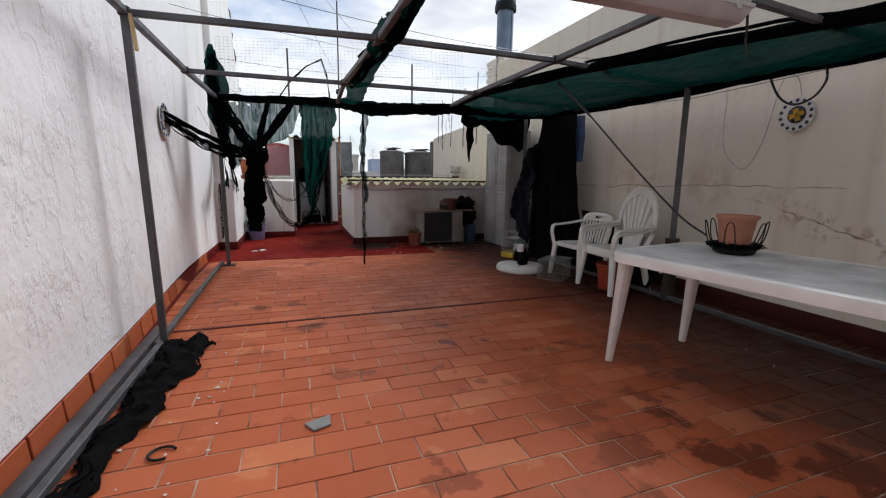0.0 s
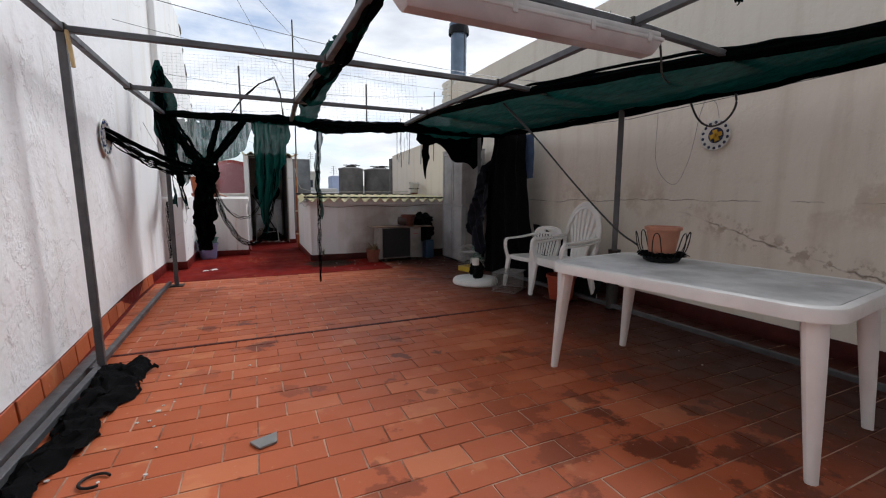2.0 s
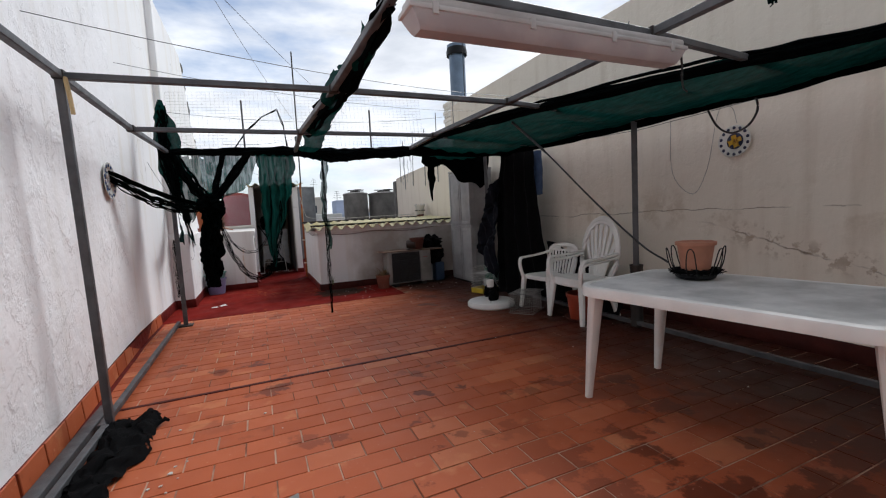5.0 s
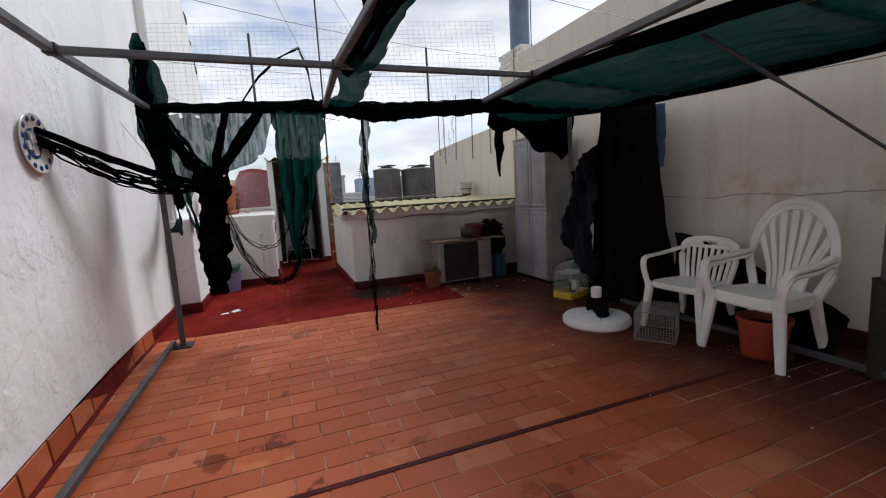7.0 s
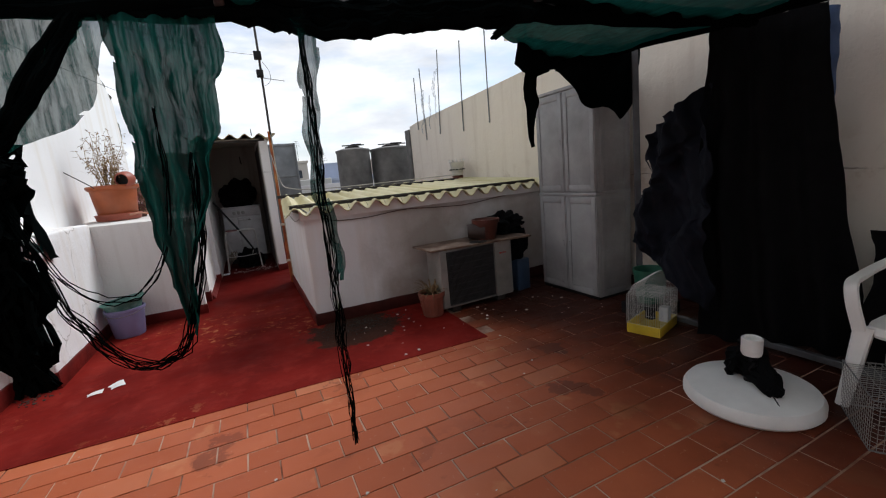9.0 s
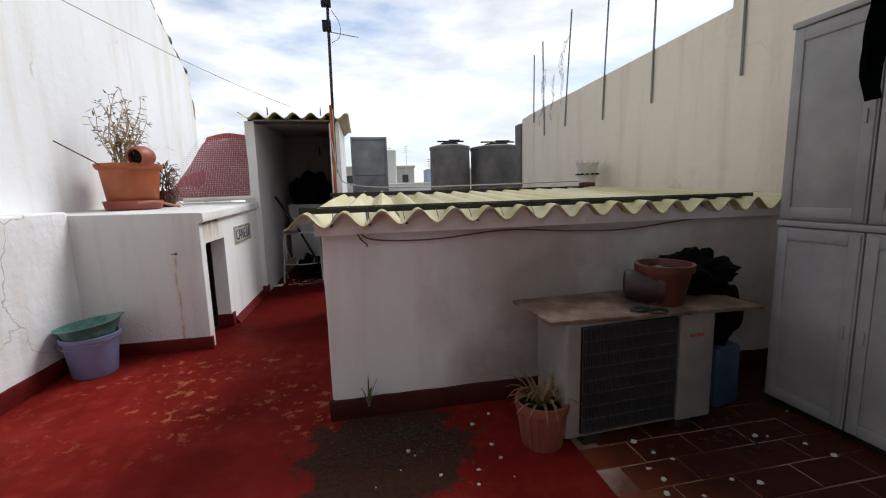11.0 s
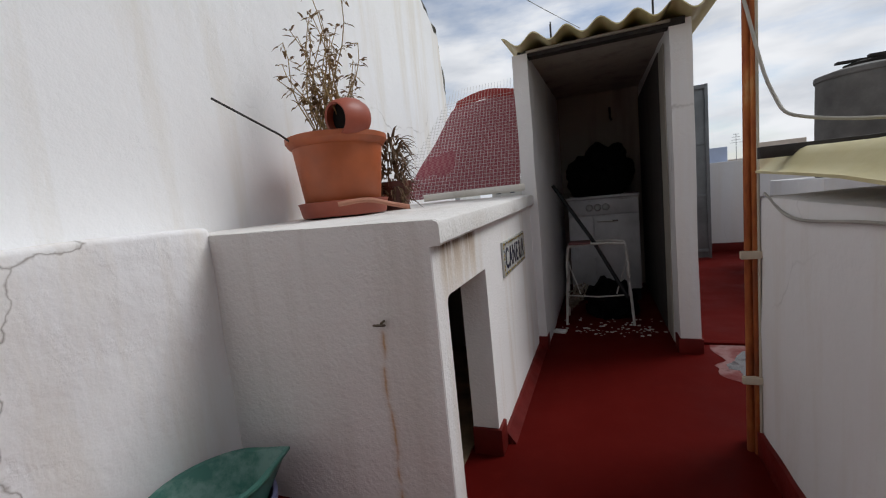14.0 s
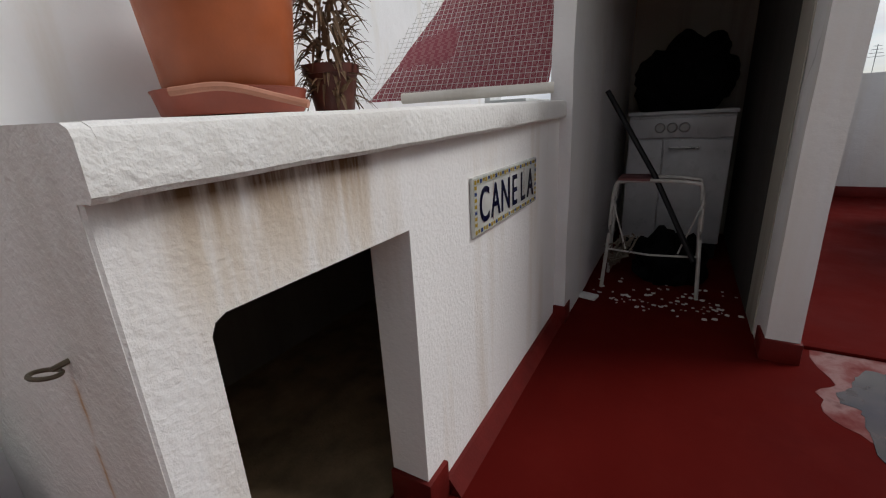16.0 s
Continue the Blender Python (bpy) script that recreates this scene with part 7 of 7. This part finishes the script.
stl = thing("stool_frame", "folding stool frame of white coated tube", "stool", pose(0.16, 11.22, 0))
MW = plain("chipped_white_tube", (0.50, 0.48, 0.45), 0.5, 0, 0.3, 12)
for y, lean in ((0.0, -0.04), (0.16, 0.08)):
    part("leg_frame", tubed(curve3([(0.0, y + lean, 0.0), (0.02, y, 0.35), (0.035, y, 0.62), (0.10, y, 0.67), (0.42, y, 0.67), (0.485, y, 0.62), (0.5, y, 0.35), (0.52, y + lean, 0.0)], 6), 0.011, 9), MW, stl, "bent white tube legs")
part("seat_strip", boxed(0.05, 0.22, -0.02, 0.18, 0.675, 0.69, 0.004), plain("dull_red_vinyl", (0.14, 0.045, 0.045), 0.6), stl, "dull red seat strip")
part("stretcher", tubed([(0.02, -0.012, 0.25), (0.26, -0.012, 0.235), (0.5, -0.012, 0.25)], 0.006, 7), MW, stl)
part("stretcher", tubed([(0.03, 0.0, 0.55), (0.12, -0.01, 0.26)], 0.005, 7), MW, stl)
part("stretcher", tubed([(0.49, 0.0, 0.55), (0.40, -0.01, 0.26)], 0.005, 7), MW, stl)
single("stick", tubed([(0.10, 11.35, 1.18), (0.40, 11.25, 0.70), (0.64, 11.15, 0.24)], 0.016, 8), M_BLACK, "dark pole leaning across the stool", "pole")
rg = bmesh.new()
bmesh.ops.create_icosphere(rg, subdivisions=4, radius=1.0)
for v in rg.verts:
    v.co = Vector((v.co.x * 0.19, v.co.y * 0.14, max(-0.0, 0.1 + v.co.z * 0.2))) * (1 + 0.45 * noise.noise(v.co * 2.5))
single("sack", rg, M_BLACK_CLOTH, "dark rag heap under the stool", "rags", pose(0.52, 11.45, 0.0))
fl2 = bmesh.new()
strands(fl2, [(0.20, 11.28, 0.15), (0.24, 11.25, 0.23), (0.29, 11.26, 0.3)], 24, 0.05, 0.006, 99, 1.5, 8)
single("rag", fl2, plain("grey_brown_rag", (0.16, 0.13, 0.10), 0.9), "tangled grey-brown rag by the stool leg", "rags")
single("paper", boxed(-0.05, 0.05, -0.035, 0.035, 0, 0.018, 0.004), bpy.data.materials["white_paper"], "folded white paper on the red floor", "paper", pose(0.12, 10.98, 0.004, 0, 0, -12))
single("wall_hook", tubed([(0.62, 12.73, 1.98), (0.62, 12.70, 1.93), (0.62, 12.70, 1.87), (0.635, 12.69, 1.84)], 0.012, 7), M_BLACK_STEEL, "small dark lamp holder on the hut's back wall", "lamp holder")

# worn screed with a puddle beside the hut
def patch(cx, cy, rx, ry, z0, z1, seed, ragged):
    """A flat patch with a ragged outline."""
    out = []
    for k in range(64):
        a = 2 * math.pi * k / 64
        q = 1 + ragged * noise.noise((math.cos(a) * 1.4, math.sin(a) * 1.4, seed)) + 0.4 * ragged * noise.noise((math.cos(a) * 5, math.sin(a) * 5, seed))
        out.append((cx + rx * q * math.cos(a), cy + ry * q * math.sin(a)))
    return prism(bmesh.new(), out, "z", z0, z1)


M_SCREED = Nodes("worn_pink_screed", 0.55)
M_SCREED.bsdf.inputs["Specular IOR Level"].default_value = 0.1
M_SCREED.color(M_SCREED.ramp(M_SCREED.noise(5, 7, 0.65), [(0.36, (0.12, 0.012, 0.010)), (0.48, (0.17, 0.055, 0.052)), (0.6, (0.24, 0.135, 0.13)), (0.72, (0.10, 0.03, 0.03))]))
M_SCREED.bump(M_SCREED.noise(30, 5), 0.3, 0.003)
M_PUDDLE = Nodes("still_dirty_water", 0.04)
M_PUDDLE.color(M_PUDDLE.ramp(M_PUDDLE.noise(6, 6), [(0.35, (0.012, 0.008, 0.008)), (0.65, (0.045, 0.028, 0.028))]))
M_PUDDLE.rough(M_PUDDLE.ramp(M_PUDDLE.noise(9, 6, 0.6), [(0.5, 0.03), (0.66, 0.4)]))
M_PUDDLE.bump(M_PUDDLE.noise(7, 3), 0.08, 0.003)
structure("floor_worn", patch(1.36, 10.34, 0.34, 0.48, 0.0028, 0.0042, 1.7, 0.55), M_SCREED.mat, "worn pinkish screed where the red paint has gone", "floor")
structure("puddle", patch(1.27, 10.40, 0.15, 0.24, 0.0035, 0.0052, 6.3, 0.7), M_PUDDLE.mat, "shallow puddle on worn screed", "puddle")
structure("threshold", boxed(1.04, 1.9, 10.78, 10.84, 0, 0.02, 0.005), M_RED, "low red painted threshold", "threshold")

# ---- beyond: sheet door, tanks, pot, rods, chimney ----
dm = thing("metal_door", "weathered grey sheet metal door standing open", "door", pose(1.12, 14.2, 0))
part("leaf", boxed(0, 0.74, 0, 0.03, 0.02, 2.33, 0.003), M_GREY_METAL, dm)
for z in (0.1, 0.85, 1.55, 2.27):
    part("rib", boxed(0.02, 0.72, -0.02, 0.0, z, z + 0.04, 0.003), M_GREY_METAL, dm)
for x in (0.0, 0.70):
    part("stile", boxed(x, x + 0.04, -0.022, 0.0, 0.02, 2.33, 0.003), M_GREY_METAL, dm)


def tank(x, y, z, r, h, label):
    t = thing("water_tank", label, "water tank", pose(x, y, z), "water tanks")
    part("drum", lathe([(0, 0), (r * 0.98, 0), (r, 0.02), (r, h * 0.5), (r * 0.99, h - 0.09), (r * 1.02, h - 0.09), (r * 1.03, h - 0.06), (r * 1.02, h - 0.04), (r * 0.6, h), (0, h + 0.01)], 44), M_TANK, t, "stained grey drum")
    part("lid", lathe([(0, h + 0.02), (r * 0.42, h + 0.01), (r * 0.44, h + 0.035), (r * 0.2, h + 0.055), (0, h + 0.055)], 28), M_BLACK_STEEL, t, "dark round lid")
    lath = bmesh.new()
    box(lath, -r * 0.62, r * 0.72, -0.04, 0.03, h + 0.055, h + 0.078, 0.004)
    box(lath, -r * 0.1, r * 0.45, -0.15, -0.1, h + 0.055, h + 0.085, 0.004)
    part("lath", lath, M_BLACK_STEEL, t, "dark lath weighing the lid")
    return t


tank(2.96, 13.1, 1.0, 0.375, 1.04, "round grey fibre cement water tank with a lid")
tank(3.90, 13.15, 1.0, 0.50, 1.03, "wider round grey water tank with a crusted rim")
single("block", boxed(3.95, 4.15, 12.05, 12.3, 0, 2.28, 0.02), M_TANK, "dark weathered masonry stub at the wall's end", "masonry")
wp = thing("plant_pot", "white fretted plant pot with a dark band", "plant pot", pose(3.76, 9.58, 1.19))
part("pot", lathe([(0, 0.05), (0.07, 0.05), (0.09, 0.06), (0.115, 0.24), (0.13, 0.27), (0.12, 0.27), (0.1, 0.2), (0, 0.2)], 24), plain("white_glazed_pot", (0.6, 0.58, 0.54), 0.4), wp)
part("base", lathe([(0, 0), (0.085, 0), (0.09, 0.05), (0, 0.052)], 24), M_TERRA_RED, wp, "red-brown base")
for k in range(12):
    a = 6.283 * k / 12
    part("fret", lathe([(0, 0.02), (0.02, 0.012), (0.022, 0)], 8, (0.108 * math.cos(a), 0.108 * math.sin(a), 0.14)), M_BLACK, wp)
    part("tooth", lathe([(0.016, 0), (0.008, 0.035), (0, 0.05)], 6, (0.122 * math.cos(a), 0.122 * math.sin(a), 0.265)), bpy.data.materials["white_glazed_pot"], wp)
for i, (y, z0, z1, lean) in enumerate(((7.88, 1.96, 3.6, 0.02), (8.82, 1.96, 3.5, 0.0), (9.62, 1.94, 3.3, -0.05), (10.5, 2.0, 3.4, -0.12), (11.12, 1.96, 3.3, 0.1), (11.5, 2.2, 3.2, 0.02))):
    single("rod", tubed([(WR - 0.015, y, z0), (WR - 0.012, y + lean * 0.3, 2.4), (WR + 0.0, y + lean, z1)], 0.010, 6), M_GREY_METAL, "thin grey steel rod fixed to the wall top", "rod", group="rods on the wall")
shr = bmesh.new()
for k, (y, z, w, h, s) in enumerate(((10.5, 3.1, 0.16, 0.8, 3.0), (11.1, 2.9, 0.14, 0.8, 5.0), (10.8, 2.75, 0.1, 0.6, 8.0))):
    b2 = cloth(lambda u, v: (WR - 0.02, y + (u - 0.5) * w * (1 - 0.7 * v) + 0.12 * v, z - h * v), 5, 16, 0.05, 4, 0.1, s)
    me2 = bpy.data.meshes.new("tmp")
    b2.to_mesh(me2)
    shr.from_mesh(me2)
    b2.free()
    bpy.data.meshes.remove(me2)
single("plastic_shreds", shr, net_mat("clear_torn_film", (0.6, 0.63, 0.66), 0.12, 0.6, 40.0), "torn clear plastic film on the rods", "plastic film")
ch = thing("chimney", "blue-grey flue pipe on a white brick stub", "chimney", pose(4.22, 8.1, 3.0))
part("flue", lathe([(0.165, 0.5), (0.165, 1.55), (0.2, 1.56), (0.2, 1.72), (0.17, 1.73), (0, 1.74)], 28), plain("blue_grey_flue", (0.16, 0.22, 0.30), 0.4, 0.3), ch, "blue-grey metal flue")
part("cap", lathe([(0.205, 1.5), (0.215, 1.51), (0.215, 1.60), (0.2, 1.66), (0, 1.68)], 28), M_BLACK, ch, "black flue cap")
for r_ in range(8):
    for k in range(3):
        for s in (0, 1):
            part("brick", boxed(-0.22 + 0.23 * s, -0.005 + 0.23 * s, -0.36 + 0.245 * k + 0.06 * (r_ % 2) - 0.06, -0.36 + 0.235 + 0.245 * k + 0.06 * (r_ % 2) - 0.06, -0.06 + 0.082 * r_, 0.014 + 0.082 * r_, 0.004, 1), M_WALL_FAR, ch)
single("wire", tubed([(4.05, 7.5, 3.45), (4.05, 7.5, 4.6)], 0.008, 6), M_CABLE, "thin black aerial wire above the wall", "aerial")

# clothes lines and aerial wires
LN = [((-1.1, 0.5, 2.75), (2.0, 9.0, 3.4), 0.1), ((-1.1, 3.2, 2.5), (3.9, 4.8, 2.75), 0.12), ((-1.1, 5.4, 2.95), (3.95, 7.0, 3.1), 0.12), ((-1.1, 7.2, 2.9), (3.95, 7.8, 3.2), 0.15), ((-0.9, 1.0, 3.6), (0.95, 9.5, 3.4), 0.1), ((-1.1, 8.2, 2.75), (0.4, 11.2, 2.35), 0.06), ((0.98, 9.55, 3.0), (-0.2, 6.05, 2.25), 0.05), ((-1.1, 6.7, 2.5), (-0.82, 6.05, 2.6), 0.02)]
for a, b, d in LN:
    single("clothes_line", tubed(sag(a, b, d), 0.0028, 4), M_WIRE, "thin grey clothes line strung across the terrace", "clothes line", group="clothes lines")
single("cord", strands(bmesh.new(), [(-0.1, 5.86, 2.12), (0.1, 5.85, 2.4), (0.27, 5.85, 2.56), (0.46, 5.83, 2.66), (0.52, 5.78, 2.45), (0.55, 5.75, 2.12)], 4, 0.010, 0.005, 97, 1, 20), M_NET_BLACK, "twisted dark cord above the cross tube", "cord")


# ---- far town ----
def house(x, y, w, d, top, c, label, seed):
    t = thing("far_building", label, "building", pose(x, y, -9.0))
    rng = random.Random(seed)
    mt = plain("far_wall_%d" % seed, c, 0.9, 0, 0.15, 0.5, 6)
    h = top + 9.0
    part("wall", boxed(-w / 2, w / 2, 0, d, 0, h, 0.05, 1), mt, t)
    part("roof", boxed(-w / 2 - 0.15, w / 2 + 0.15, -0.15, d + 0.15, h - 0.3, h + 0.12, 0.04, 1), mt, t, "flat roof edge")
    part("roof_room", boxed(-w * 0.2, w * 0.15, d * 0.3, d * 0.7, h, h + 2.2, 0.05, 1), mt, t, "small roof room")
    z = h - 2.6
    while z > h - 9:
        k = int(w // 2.6)
        for i in range(k):
            xw = -w / 2 + (i + 0.5) * w / k
            part("window", boxed(xw - 0.5, xw + 0.5, -0.06, 0.05, z, z + 1.25), bpy.data.materials.get("far_glass") or plain("far_glass", (0.05, 0.06, 0.07), 0.2), t)
        z -= 3.0
    return t


house(4.5, 75, 12, 10, 5.2, (0.62, 0.56, 0.48), "pale beige block of flats far off", 1)
house(12.5, 60, 9, 9, 1.9, (0.45, 0.5, 0.62), "pale blue house beyond the tanks", 2)
house(-8, 95, 26, 12, 4.2, (0.6, 0.57, 0.52), "cream terrace of houses far off", 3)
house(26, 80, 16, 10, 3.0, (0.58, 0.5, 0.43), "sandy house among far roofs", 4)
house(-30, 70, 20, 12, 3.2, (0.6, 0.6, 0.58), "white far building beyond the hut", 5)
house(2.9, 30, 5.0, 6, 1.55, (0.66, 0.64, 0.60), "white neighbouring house with a low parapet", 6)
for x, y, z in ((3, 78, 6.1), (7, 80, 6.1), (9.5, 77, 6.1), (11, 63, 2.9), (15, 64, 2.9)):
    an = bmesh.new()
    tube(an, [(x, y, z - 1), (x, y, z + 2.6)], 0.03, 5)
    for k in range(4):
        tube(an, [(x - 0.6 + 0.1 * k, y, z + 1.6 + 0.3 * k), (x + 0.6 - 0.1 * k, y, z + 1.6 + 0.3 * k)], 0.02, 4)
    single("roof_aerial", an, M_GREY_METAL, "thin television aerial on a far roof", "aerial", group="far aerials")
tr = thing("tree", "round green tree crown far among the houses", "tree", pose(8.0, 62, -9.0))
part("trunk", tubed([(0, 0, 0), (0.1, 0, 4), (0, 0.1, 8.5)], lambda u: 0.25 * (1 - 0.6 * u), 8), plain("far_bark", (0.10, 0.07, 0.05), 0.9), tr)
cr, rng = bmesh.new(), random.Random(2)
for _ in range(900):
    a, b, r = rng.uniform(0, 6.28), rng.uniform(-1, 1), rng.random() ** 0.4
    p = Vector((2.2 * r * math.cos(a) * math.sqrt(1 - b * b), 1.8 * r * math.sin(a) * math.sqrt(1 - b * b), 9.0 + 1.5 * r * b))
    q = [p + Vector((rng.uniform(-.25, .25), rng.uniform(-.25, .25), rng.uniform(-.2, .2))) for _ in range(3)]
    cr.faces.new([cr.verts.new(v) for v in q])
part("crown", cr, plain("far_foliage", (0.06, 0.10, 0.03), 0.7), tr, "uneven green foliage")


# ---- skirting tiles and floor tiles ----
def tile_mesh(name, w, l, t, b=0.003):
    bm = boxed(-w / 2, w / 2, -l / 2, l / 2, -t, 0)
    top = [e for e in bm.edges if e.verts[0].co.z > -1e-6 and e.verts[1].co.z > -1e-6]
    bmesh.ops.bevel(bm, geom=top, offset=b, segments=1, affect="EDGES")
    return mesh_of(name, bm, M_TILE)


def wall_x(y):
    """The face of the left wall."""
    return -0.955 if y < 1.7 else -0.955 - (y - 1.7) * 0.0346 if y < 3.0 else max(WL, -1.0 - (y - 3.0) * 0.052)


skirt = thing("skirting_tiles", "terracotta skirting tiles along the white wall", "skirting", kind="structure")
sk_mesh = tile_mesh("skirting_tile", 0.132, 0.274, 0.014)
rng = random.Random(77)
for k in range(29):
    y = -2.2 + 0.15 + k * 0.292
    if y > 6.2:
        break
    ob = new("tile", sk_mesh)
    ob.parent = skirt
    ob.matrix_basis = Matrix.Translation((wall_x(y) + 0.019 + rng.uniform(-0.002, 0.002), y, 0.07)) @ Matrix.Rotation(math.atan((wall_x(y - 0.1) - wall_x(y + 0.1)) / 0.2), 4, "Z") @ Matrix.Rotation(radians(90 - 4), 4, "Y") @ Matrix.Rotation(radians(rng.uniform(-0.5, 0.5)), 4, "Z")

TW, TL = 0.287, 0.1500
meshes = [tile_mesh("floor_tile", TW - g, TL - g, 0.012, b) for g, b in ((0.006, 0.0015), (0.008, 0.0015), (0.007, 0.002), (0.010, 0.0015))]
bulk = bmesh.new()
rest = []
rows = range(-26, 42)
for j in rows:
    y = 1.475 + TL * (j + 0.5)
    off = (-0.03 if j % 2 == 0 else 0.1135) - 5 * TW
    for i in range(24):
        x = off + TW * (i + 0.5)
        if x < WL - TW * 0.4 or x > WR + TW * 0.4:
            continue
        if y > 6.2 and x < 2.2:
            continue
        if y > 7.45:
            continue
        z = rng.uniform(-0.0022, 0.0)
        tilt = (rng.uniform(-0.35, 0.35), rng.uniform(-0.25, 0.25), rng.uniform(-0.35, 0.35))
        if 1.38 <= y < 3.75:
            ob = new("tile", rng.choice(meshes))
            ob.parent = floor
            ob.matrix_basis = pose(x, y, z, *tilt)
        else:
            rest.append((x, y, z, tilt))
vs, fs = [], []
for x, y, z, tilt in rest:
    me = rng.choice(meshes)
    m = pose(x, y, z, *tilt)
    b0 = len(vs)
    vs += [tuple(m @ v.co) for v in me.vertices]
    fs += [tuple(b0 + k for k in p.vertices) for p in me.polygons]
me = bpy.data.meshes.new("tile_field")
me.from_pydata(vs, [], fs)
me.materials.append(M_TILE)
tagged(new("tile_field", me), "terracotta floor tiles laid in running bond", "tiles", kind="stuff")
